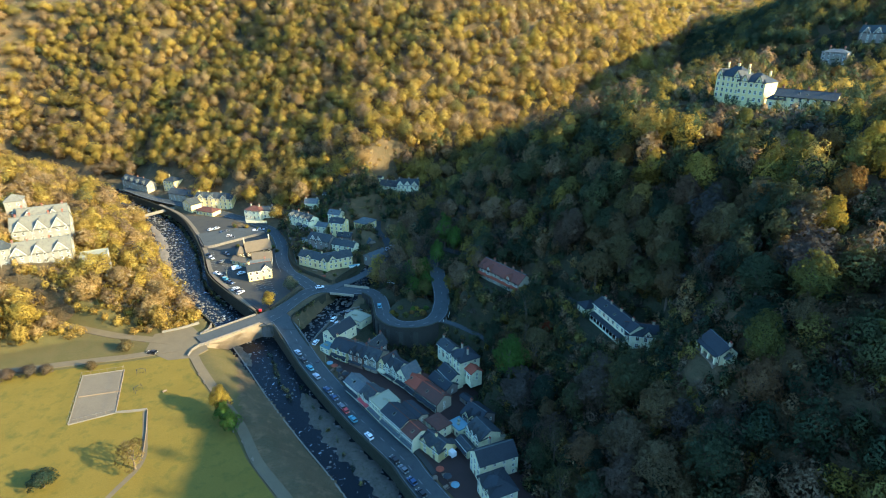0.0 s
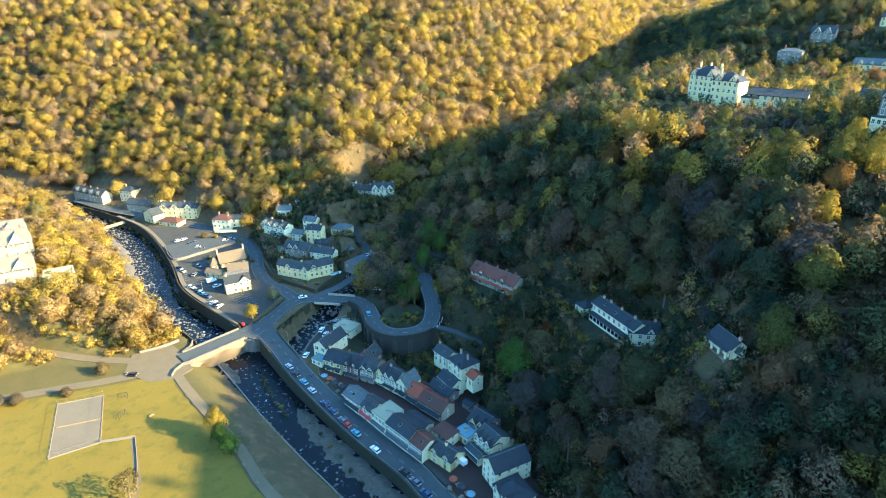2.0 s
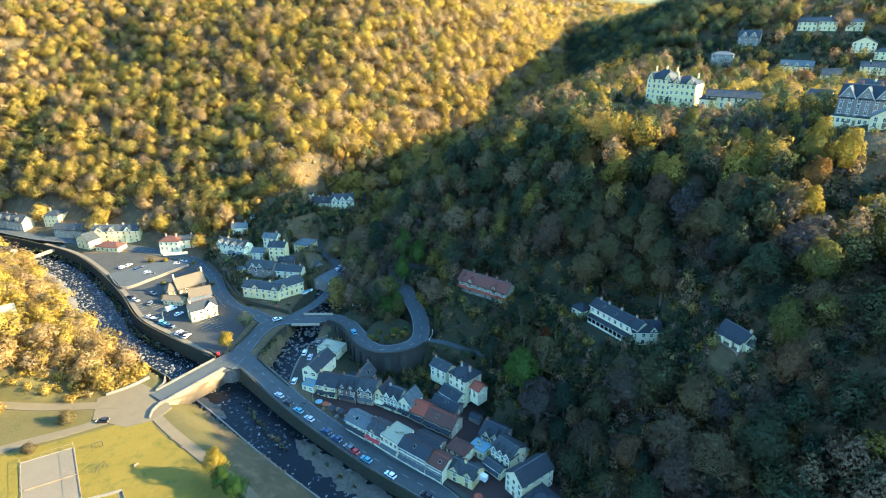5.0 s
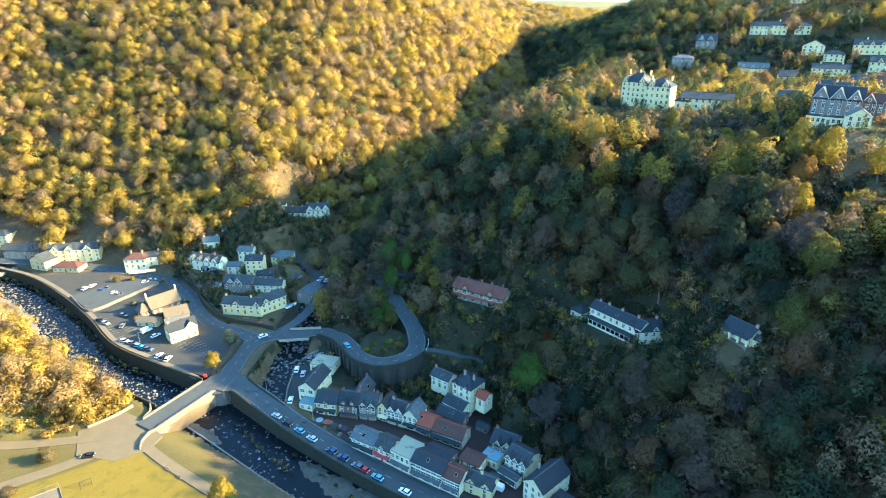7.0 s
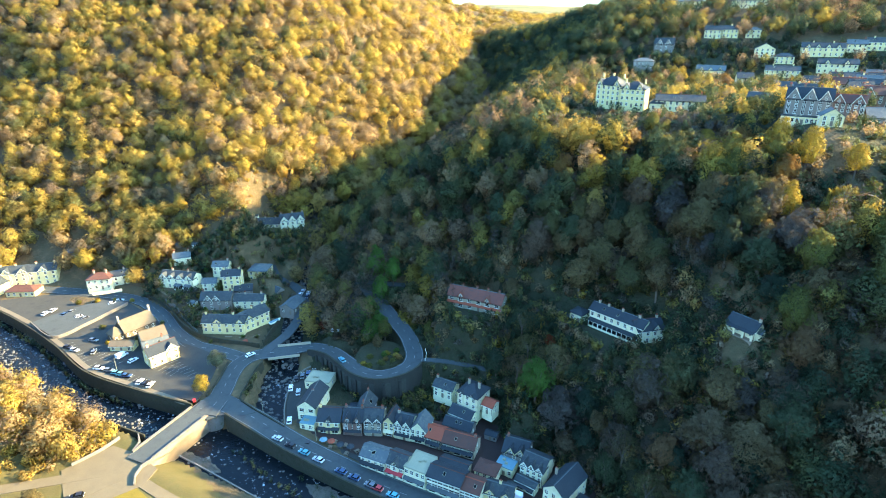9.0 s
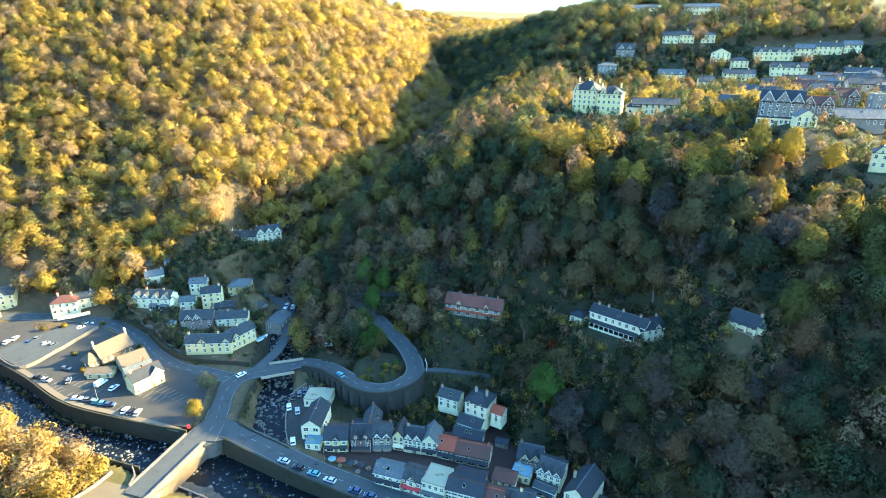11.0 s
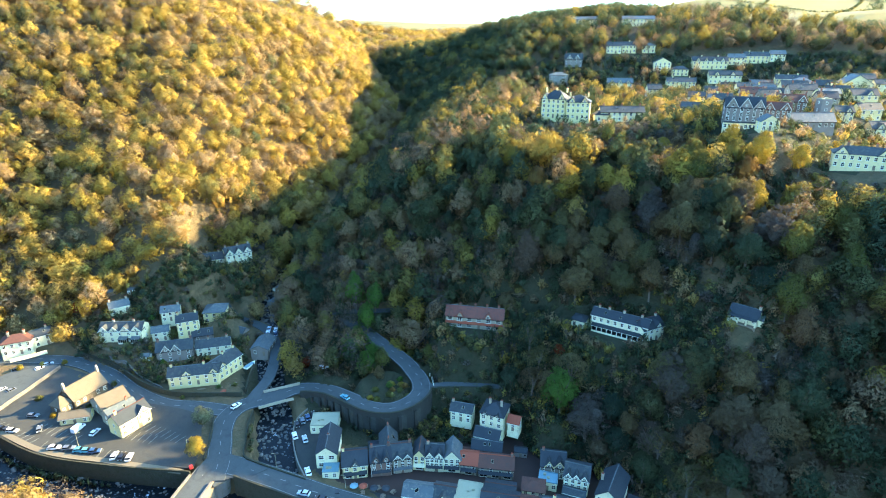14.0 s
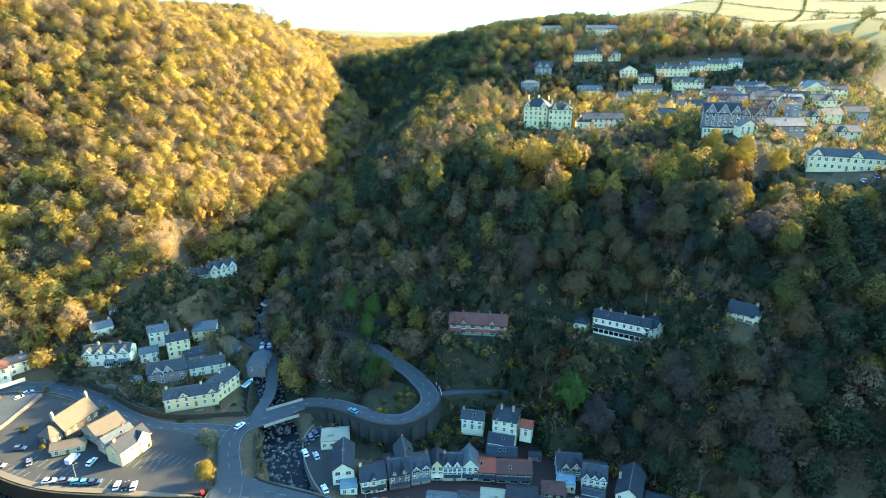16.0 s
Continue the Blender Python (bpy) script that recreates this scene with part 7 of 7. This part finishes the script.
# ---- vehicles ----
def car_meshes(van=False):
    L, Wd, H = (5.2, 2.0, 2.3) if van else (4.3, 1.78, 1.45)
    prof = [(-L / 2, 0.35), (-L / 2, 0.85), (-L / 2 + 0.1, 1.0), (-L / 2 + 0.35, 1.02), (L / 2 - 1.1, 0.98), (L / 2 - 0.1, 0.75), (L / 2, 0.6), (L / 2, 0.35)]
    cab = [(-L / 2 + 0.25, 1.0), (-L / 2 + 0.6, H), (L / 2 - 2.0, H), (L / 2 - 1.15, 0.97)]
    if van:
        prof = [(-L / 2, 0.35), (-L / 2, 2.2), (-L / 2 + 0.1, H), (L / 2 - 1.5, H), (L / 2 - 0.8, 1.35), (L / 2, 1.05), (L / 2, 0.35)]
        cab = [(L / 2 - 1.72, 1.45), (L / 2 - 1.5, H - 0.1), (L / 2 - 1.38, H - 0.1), (L / 2 - 0.78, 1.45)]
    body, glass, wheel, tail = bmesh.new(), bmesh.new(), bmesh.new(), bmesh.new()
    prism(body, [(x, -Wd / 2, z) for x, z in prof], (0, Wd, 0))
    bmesh.ops.bevel(body, geom=body.edges[:], offset=0.06, segments=1, affect="EDGES")
    inset = 0.0 if van else 0.12
    prism(glass, [(x, -Wd / 2 + inset - (0.01 if van else 0), z) for x, z in cab], (0, Wd - 2 * inset + (0.02 if van else 0), 0))
    roof = bmesh.new()
    if not van:
        block(roof, -L / 2 + 0.62, L / 2 - 2.0, -Wd / 2 + 0.14, Wd / 2 - 0.14, H - 0.02, H + 0.05)
    bmesh.ops.create_cone(wheel, cap_ends=True, segments=12, radius1=0.32, radius2=0.32, depth=0.22, matrix=Matrix.Rotation(math.pi / 2, 4, "X"))
    block(tail, -0.03, 0.03, -0.22, 0.22, -0.09, 0.09)
    res = []
    for n, b in (("body", body), ("glass", glass), ("roof_panel", roof), ("wheel", wheel), ("lamp", tail)):
        me = bpy.data.meshes.new(n)
        b.to_mesh(me), b.free()
        res.append(me)
    res[1].materials.append(GLASS), res[3].materials.append(RUBBER), res[4].materials.append(FRAME)
    return res, L, Wd


CAR, VAN = car_meshes(), car_meshes(True)
PAINTED = {}


def vehicle(x, y, ang, paint, van=False, z=None, group="parked cars"):
    (body, glass, roof, wheel, lamp), L, Wd = VAN if van else CAR
    z = ground(x, y) + 0.3 if z is None else z
    c = thing("van" if van else "car", f"{paint} {'delivery van' if van else 'car'} standing on the asphalt", "van" if van else "car", pose(x, y, z, 0, 0, ang), group)
    for n, me in (("body", body), ("roof_panel", roof)):
        if not me.polygons:
            continue
        key = (n, paint, van)
        if key not in PAINTED:
            PAINTED[key] = me.copy()
            PAINTED[key].materials.append(CAR_PAINTS[paint])
        shared(n, PAINTED[key], c, Matrix())
    shared("cabin_glass", glass, c, Matrix())
    for sx in (-1, 1):
        for sy in (-1, 1):
            shared("wheel", wheel, c, pose(sx * L * 0.31, sy * (Wd / 2 - 0.08), 0.32))
        shared("lamp", lamp, c, pose(sx * (L / 2 + 0.01), -0.55, 0.72))
        shared("lamp", lamp, c, pose(sx * (L / 2 + 0.01), 0.55, 0.72))


def road_z(name, x, y):
    line, _, h = ROADS[name]
    d, s = to_line(np.array([x]), np.array([y]), line)
    return float(np.interp(s[0], range(len(line)), h)) + 0.02


for x, y, p in ((-63.5, 211.3, "silver"), (-60.0, 206.2, "black"), (-56.2, 201.3, "teal"), (-52.4, 196.2, "silver"), (-46.6, 188.3, "blue"), (-43.2, 184, "blue"), (-39.2, 178.6, "grey"), (-37.6, 176.5, "red"), (-33.9, 171.6, "teal"),
                (-16.7, 151.6, "black"), (-13.4, 147.4, "grey"), (-10.2, 142.4, "blue"), (-7, 137.6, "black")):
    vehicle(x, y, 128, p, z=road_z("riverside", x, y))
vehicle(-26.8, 162.8, 128, "white", z=road_z("riverside", -26.8, 162.8), group="cars on the road")
vehicle(-53.5, 207, 60, "black", z=float(floor_z(-53.5, 207)) + 0.15)
vehicle(2.4, 154.8, 128, "white", True, z=float(floor_z(2.4, 154.8)) + 0.12, group="vans")
for x, y, a, p in ((-65, 268, 20, "white"), (-126, 209, 170, "black")):
    vehicle(x, y, a, p, z=(4.75 if y > 240 else 3.2), group="cars on the road")
vehicle(-30.6, 241, 100, "teal", z=road_z("hairpin", -30.6, 241), group="cars on the road")
vehicle(-27, 266, -20, "white")
for x, y, a, p in ((-139, 309, -40, "black"), (-136, 305, -40, "silver"), (-129, 311, -40, "grey"), (-125, 284.5, -30, "white"), (-121, 281, -30, "grey"), (-118, 277.5, -30, "teal"), (-116, 275.5, -30, "teal"),
                   (-114, 273.5, -30, "blue"), (-109, 266.5, 60, "silver"), (-107, 264.5, 60, "black"), (-105, 262.5, 60, "silver"), (-112, 285, 40, "white"), (-120, 350, 10, "silver"), (-123, 348, 10, "white"),
                   (-137, 339, 20, "white"), (-131, 353, 0, "black"), (-141, 347, 60, "grey"), (-144, 345, 60, "blue"), (-150, 352, 60, "silver"), (-153, 350, 60, "white"), (-134, 336, 20, "grey"), (-128, 300, 80, "grey")):
    vehicle(x, y, a, p, z=float(floor_z(x, y)) + 0.2)
vehicle(-116.5, 291, 40, "white", True, z=4.85, group="vans")
for x, y, p in ((-53, 240.5, "white"), (-50.8, 236.5, "silver"), (-57.6, 220.3, "white"), (-49.5, 246, "black"), (-46.8, 246.8, "grey"), (-44.2, 247.4, "blue"), (-41.6, 247.6, "black")):
    vehicle(x, y, 75, p, z=float(floor_z(x, y)) + 0.1)
for x, y, p in ((-33, 312, "white"), (-31, 315, "silver"), (-30, 309, "blue"), (-28.5, 313, "white")):
    vehicle(x, y, 60, p)
for i in range(5):
    vehicle(153 + i * 2.2, 127 - i * 3.4, 20, ("silver", "blue", "white", "grey", "silver")[i])

# ---- park ----
court = thing("sports_court", "pale hard sports court with low walls in the park", "sports court", pose(0, 0, 0), kind="structure")
CORNERS = [(-147, 193), (-132, 197), (-122, 171), (-136, 164.5)]
part("surface", sheet(CORNERS, lambda x, y: ground(x, y) + 0.2, 0.3), COURT, court)
for k, h, m in ((0, 1.6, CONCRETE), (1, 2.4, TIMBER), (2, 1.6, CONCRETE), (3, 1.6, CONCRETE)):
    (ax, ay), (bx_, by_) = CORNERS[k], CORNERS[(k + 1) % 4]
    n = max(2, int(math.hypot(bx_ - ax, by_ - ay) / 3))
    ang = math.degrees(math.atan2(by_ - ay, bx_ - ax))
    for i in range(n):
        fx_, fy_ = ax + (bx_ - ax) * (i + 0.5) / n, ay + (by_ - ay) * (i + 0.5) / n
        bm = bmesh.new()
        ln = math.hypot(bx_ - ax, by_ - ay) / n
        block(bm, -ln / 2 + 0.05, ln / 2 - 0.05, -0.1, 0.1, -0.6, 0.35)
        block(bm, -ln / 2 + 0.05, ln / 2 - 0.05, -0.025, 0.025, h + 0.26, h + 0.32)
        part("panel", bm, m, court).matrix_basis = pose(fx_, fy_, ground(fx_, fy_) + 0.2, 0, 0, ang)
        bm = bmesh.new()
        block(bm, -0.04, 0.04, -0.04, 0.04, -0.6, h + 0.33)
        gx_, gy_ = ax + (bx_ - ax) * i / n, ay + (by_ - ay) * i / n
        part("post", bm, TIMBER, court).matrix_basis = pose(gx_, gy_, ground(gx_, gy_) + 0.2, 0, 0, ang)
bm = bmesh.new()
block(bm, -7.2, 7.2, -0.03, 0.03, 0, 0.5)
part("net", bm, TIMBER, court).matrix_basis = pose(-134, 181.5, ground(-134, 181.5) + 0.2, 0, 0, 15)
wall("lawn_wall", [(-122, 171), (-116, 172.5), (-111, 175)], above(-1.0), 1.2, 0.3, CONCRETE, "low pale wall at the edge of the play area")
wall("lawn_wall", [(-131, 198), (-125, 199.5), (-119, 200), (-117, 192)], above(-0.2), 1.4, 0.25, TIMBER, "timber fence round a play area")


def swing(x, y, ang):
    s = thing("swing", "steel A-frame swing in the play area", "swing", pose(x, y, ground(x, y), 0, 0, ang))
    for sx in (-1.6, 1.6):
        for sy in (-0.9, 0.9):
            bm = bmesh.new()
            d = Vector((0, -sy, 2.4))
            bmesh.ops.create_cone(bm, cap_ends=True, segments=6, radius1=0.06, radius2=0.06, depth=d.length, matrix=Matrix.Translation((sx, sy / 2, 1.2)) @ d.to_track_quat("Z", "Y").to_matrix().to_4x4())
            part("leg", bm, SLATE_DARK, s)
    bm = bmesh.new()
    block(bm, -1.7, 1.7, -0.06, 0.06, 2.36, 2.48)
    part("crossbar", bm, SLATE_DARK, s)
    for sx in (-0.6, 0.6):
        bm = bmesh.new()
        block(bm, sx - 0.25, sx + 0.25, -0.12, 0.12, 0.5, 0.55)
        for o in (-0.22, 0.22):
            block(bm, sx + o - 0.012, sx + o + 0.012, -0.012, 0.012, 0.55, 2.36)
        part("seat", bm, RUBBER, s)


swing(-124, 195, 15)
swing(-120, 184, 60)


def bench(x, y, ang):
    b = thing("bench", "weathered timber bench on the park lawn", "bench", pose(x, y, ground(x, y) + 0.12, 0, 0, ang), "park benches")
    for nm, bx0 in (("seat", (-0.8, 0.8, -0.25, 0.25, 0.4, 0.47)), ("backrest", (-0.8, 0.8, 0.22, 0.28, 0.5, 0.9)), ("leg", (-0.75, -0.65, -0.22, 0.26, 0, 0.4)), ("leg", (0.65, 0.75, -0.22, 0.26, 0, 0.4))):
        bm = bmesh.new()
        block(bm, *bx0)
        part(nm, bm, TIMBER, b)


for x, y, a in ((-109, 183, 40), (-100, 194, -50), (-96, 189, -50), (-70, 156, -52), (-64, 148, -52)):
    bench(x, y, a)

# boat on a trailer beside the lane
boat = thing("boat", "small white and blue boat on a trailer", "boat", pose(-50, 291.5, 6.0, 0, 0, 25))
bm = bmesh.new()
prism(bm, [(-3, -1.0, 0.4), (1.4, -1.0, 0.4), (3.2, 0, 0.7), (1.4, 1.0, 0.4), (-3, 1.0, 0.4)], (0, 0, 0.75))
part("hull", bm, FRAME, boat)
bm = bmesh.new()
prism(bm, [(-2.9, -0.9, 1.16), (1.3, -0.9, 1.16), (2.7, 0, 1.2), (1.3, 0.9, 1.16), (-2.9, 0.9, 1.16)], (0, 0, 0.06))
part("cover", bm, BLUE, boat)
bm = bmesh.new()
block(bm, -2.6, 2.6, -0.5, 0.5, 0.0, 0.36)
part("trailer", bm, SLATE_DARK, boat)


# street lamps along the riverside road and the car park
def street_lamp(x, y, z, ang):
    s = thing("street_lamp", "slim grey street lamp beside the road", "street lamp", pose(x, y, z, 0, 0, ang), "street lamps")
    bm = bmesh.new()
    bmesh.ops.create_cone(bm, cap_ends=True, segments=7, radius1=0.1, radius2=0.05, depth=6.5, matrix=Matrix.Translation((0, 0, 3.0)))
    part("pole", bm, LEAD, s)
    bm = bmesh.new()
    block(bm, 0, 1.1, -0.04, 0.04, 6.2, 6.3)
    block(bm, 0.8, 1.4, -0.12, 0.12, 6.16, 6.34)
    part("lantern", bm, LEAD, s)


for x, y, a in ((-50.6, 206.5, 130), (-35.5, 187, 130), (-66, 227, 130), (-88, 252, 0), (-118, 280, 0), (-108, 300, 0)):
    street_lamp(x, y, float(floor_z(x, y)), a)
bm = bmesh.new()
block(bm, -0.6, 0.6, -0.6, 0.6, 0, 1.2)
bmesh.ops.bevel(bm, geom=bm.edges[:], offset=0.12, segments=2, affect="EDGES")
kiosk = put("litter_bin", bm, CAR_PAINTS["red"], None, "bright red roadside bin at the bridge end", "bin")
kiosk.matrix_basis = pose(-89.5, 244.2, 4.1)


# ---- things set out in the shopping street ----
def parasol(x, y, material, label):
    z = float(floor_z(x, y)) + 0.1
    p = thing("parasol", label, "parasol", pose(x, y, z), "parasols in the street")
    bm = bmesh.new()
    bmesh.ops.create_cone(bm, cap_ends=True, segments=6, radius1=0.04, radius2=0.04, depth=2.4, matrix=Matrix.Translation((0, 0, 1.2)))
    part("pole", bm, TIMBER, p)
    bm = bmesh.new()
    bmesh.ops.create_cone(bm, cap_ends=True, segments=8, radius1=1.5, radius2=0.08, depth=0.6, matrix=Matrix.Translation((0, 0, 2.4)))
    part("canopy", bm, material, p)


def table(x, y):
    z = float(floor_z(x, y)) + 0.1
    t = thing("picnic_table", "weathered timber picnic table in the street", "table", pose(x, y, z, 0, 0, (x * 37) % 90), "street tables")
    for nm, b in (("tabletop", (-0.9, 0.9, -0.4, 0.4, 0.7, 0.76)), ("bench", (-0.9, 0.9, -0.85, -0.6, 0.42, 0.47)), ("bench", (-0.9, 0.9, 0.6, 0.85, 0.42, 0.47)), ("leg", (-0.6, -0.5, -0.7, 0.7, 0, 0.7)), ("leg", (0.5, 0.6, -0.7, 0.7, 0, 0.7))):
        bm = bmesh.new()
        block(bm, *b)
        part(nm, bm, TIMBER, t)


for x, y, m, l in ((-48.4, 204.5, BLUE, "faded blue parasol outside the shops"), (-43.5, 199.5, SLATE_DARK, "dark parasol outside the shops"), (-40.5, 197, SLATE_DARK, "dark parasol outside the shops"), (-46, 202.5, TILE_RED, "faded red parasol outside the shops"),
                   (-1, 146, TILE_RED, "faded red parasol in the yard"), (1.5, 143, SLATE_DARK, "dark parasol in the yard"), (4, 139.5, BLUE, "faded blue parasol in the yard")):
    parasol(x, y, m, l)
for x, y in ((-47, 201.5), (-44.5, 203.5), (-41.5, 200.2), (-38.6, 195.6), (-28.6, 191.2), (-26.4, 188.7), (-42.4, 196), (0.5, 145), (3, 141.5), (-2.5, 143.8), (1, 140)):
    table(x, y)
# planks and an orange skip by the building site below the long house
for x, y, a in ((-72, 289.5, -25), (-66, 286, -20), (-60, 285.5, 10)):
    stack = thing("timber_stack", "stack of pale timber planks on bare ground", "timber", pose(x, y, ground(x, y), 0, 0, a))
    for k in range(4):
        bm = bmesh.new()
        block(bm, -1.6, 1.6, -0.5 + k * 0.25, -0.3 + k * 0.25, 0, 0.16 + 0.04 * (k % 2))
        part("plank", bm, TIMBER, stack)
bm = bmesh.new()
prism(bm, [(-1.1, -0.8, 0), (1.1, -0.8, 0), (1.6, -0.8, 1.1), (-1.6, -0.8, 1.1)], (0, 1.6, 0))
skip = put("skip", bm, TILE_RED, None, "orange-red rubbish skip beside the lane", "skip")
skip.matrix_basis = pose(-66, 281, ground(-66, 281), 0, 0, 30)
bm = bmesh.new()
bmesh.ops.create_cone(bm, cap_ends=True, segments=8, radius1=0.14, radius2=0.09, depth=9, matrix=Matrix.Translation((0, 0, 4)))
block(bm, -0.9, 0.9, -0.05, 0.05, 7.6, 7.75)
tp = put("telegraph_pole", bm, TIMBER, None, "tall timber telegraph pole beside the lane", "pole")
tp.matrix_basis = pose(-43, 288, ground(-43, 288), 0, 0, 20)


# worn path and low walls beside the court
put("path", strip(smooth([(-112, 173), (-106, 160), (-101, 147), (-104, 134), (-108, 120)]), lambda x, y: ground(x, y) + 0.15, -0.9, 0.9, 0.2), DRIVE, None, "narrow worn path across the lawn", "path", "structure")
wall("lawn_wall", [(-122, 171), (-116.5, 171.6), (-111, 172.6)], lambda x, y: ground(x, y) + 1.1, lambda x, y: ground(x, y) - 0.3, 0.3, CONCRETE, "low pale wall beside the sports court")
wall("lawn_wall", [(-111, 172.6), (-106, 161), (-101.5, 149)], lambda x, y: ground(x, y) + 0.7, lambda x, y: ground(x, y) - 0.3, 0.15, TIMBER, "low timber rail beside the lawn path")

# sheds in the yards behind the terrace
def shed(x, y, ang, w, d, h, walls, roof, label, group="sheds behind the terrace"):
    t = thing("garden_shed", label, "shed", pose(x, y, ground(x, y) - 0.1, 0, 0, ang), group)
    bm = bmesh.new()
    prism(bm, [(-w / 2, 0, -0.5), (-w / 2, d, -0.5), (-w / 2, d, h), (-w / 2, d / 2, h + 0.7), (-w / 2, 0, h)], (w, 0, 0))
    part("wall", bm, walls, t)
    bm = bmesh.new()
    gable_roof_parts(bm, w, d, h, 0.7, over=0.2)
    part("roof", bm, roof, t)
    bm = bmesh.new()
    block(bm, -0.45, 0.45, -0.06, 0.02, 0, 1.9)
    part("door", bm, TIMBER, t)
    bm = bmesh.new()
    block(bm, w / 2 - 1.0, w / 2 - 0.35, -0.05, 0.02, 1.0, 1.7)
    part("pane", bm, GLASS, t)


for x, y, a, w, d, h, m, rf, l in ((-33, 216, -30, 4, 3, 2.1, TIMBER, SLATE_DARK, "weathered timber shed behind the terrace"), (-24, 206, -38, 3.4, 2.6, 2.0, TIMBER, LEAD, "timber shed with felt roof behind the terrace"),
                                   (-13, 200, -45, 4.4, 3, 2.2, HOUSE_STONE, SLATE, "small stone shed with slate roof behind the terrace"), (-8, 194, -47, 3.6, 2.8, 2.0, TIMBER, TILE_BROWN, "brown roofed timber shed behind the red roofs"),
                                   (-18, 203, 52, 3, 2.4, 2.0, TIMBER, BLUE, "small shed with faded blue roof"), (8, 181, -50, 4.6, 3.2, 2.3, HOUSE_STONE, SLATE_DARK, "dark stone outbuilding at the foot of the slope")):
    shed(x, y, a, w, d, h, m, rf, l)
for x, y, a, w, d, h, m, rf, l in ((-87.6, 370.3, -12, 4.2, 3, 2.1, TIMBER, SLATE_PALE, "grey timber shed in a hillside garden"), (-79.6, 366, -20, 3.4, 2.6, 2.0, FRAME, SLATE_PALE, "white painted garden shed on the hillside"),
                                   (-86.2, 321.5, -38, 4.4, 3, 2.0, FRAME, SLATE_PALE, "small white shed below the cottage pair"), (-17, 334, 30, 7, 5, 2.8, CONCRETE, SLATE_PALE, "pale workshop shed beside the stream"),
                                   (-11.5, 345, 20, 4.5, 3.4, 2.4, FRAME, SLATE_PALE, "white shed beside the stream"), (-44.5, 379.5, -20, 4.6, 3.4, 2.6, WHITE, SLATE, "small white outbuilding beside the manor")):
    shed(x, y, a, w, d, h, m, rf, l, "sheds in the hamlet")

# paths, terrace walls and planting round the hamlet
put("path", strip(smooth([(-82, 354.6), (-78.7, 352.9), (-75, 352.7), (-69.7, 356), (-66, 360)], 1.5), lambda x, y: ground(x, y) + 0.12, -0.9, 0.9, 0.5), DRIVE, None, "pale trodden path climbing behind the cottages", "path", "structure")
put("path", strip(smooth([(-101.5, 345), (-98.6, 338.2), (-93.3, 329.5), (-86, 326.4), (-81.5, 325.7)], 1.5), lambda x, y: ground(x, y) + 0.12, -0.6, 0.6, 0.5), DRIVE, None, "pale garden path below the cottage pair", "path", "structure")
for line in ([(-97.6, 334), (-92.2, 321), (-88.2, 309), (-84.8, 300)], [(-84, 327), (-80, 322.5), (-84, 312)], [(-76, 382), (-63, 375.5), (-51, 375.5), (-40, 383)], [(-72, 377), (-62, 371.5), (-52, 371.5)]):
    wall("garden_wall", line, lambda x, y: ground(x, y) + 1.0, 3.0, 0.4, STONE, "rubble stone wall round a hillside garden")
tree(-70.9, 330.2, 0.5, 0.6, "round olive-green tree among the cottages", crowns=OLIVE, group="garden trees")
for sx, sy, sw, sk in ((-90, 328, 0.24, OLIVE), (-85, 331, 0.26, GREEN), (-96, 331, 0.22, OLIVE), (-80, 316, 0.26, GREEN), (-88, 317, 0.24, OLIVE), (-84, 306, 0.24, GREEN), (-47, 322, 0.26, OLIVE), (-56, 317, 0.22, GREEN), (-67, 347, 0.3, OLIVE),
                       (-76, 345, 0.28, GREEN), (-58, 341, 0.3, OLIVE), (-99, 350, 0.28, ORANGE), (-93, 352, 0.3, YELLOW), (-60, 284, 0.2, OLIVE), (-66, 286, 0.2, GREEN), (-80, 288, 0.2, OLIVE)):
    tree(sx, sy, sw, sw * 1.5, "garden shrub among the cottages", name="shrub", crowns=sk, z=ground(sx, sy) - 0.5, group="shrubs in the hamlet")
for sx, sy in ((-9.6, 231.6), (-12.6, 234.6), (-23.4, 233.4)):
    tree(sx, sy, 0.2, 0.42, "bright orange-yellow shrub inside the bend", name="shrub", crowns=YELLOW, z=ground(sx, sy) - 0.5, group="shrubs inside the bend")

# white marker posts at the outer end of the bend
marker = thing("marker_post", "white wooden marker post beside the bend", "post", pose(0.2, 223.0, road_z("hairpin", 0.2, 223.0)), "posts beside the bend")
bm = bmesh.new()
block(bm, -0.11, 0.11, -0.11, 0.11, -0.4, 1.1)
part("post", bm, FRAME, marker)
bm = bmesh.new()
block(bm, -0.14, 0.14, -0.14, 0.14, 1.1, 1.2)
part("cap", bm, SLATE_DARK, marker)
for x, y in ((1.4, 224.8), (2.4, 226.8), (3.0, 229.0)):
    copy_thing(marker, pose(x, y, road_z("hairpin", x, y)))
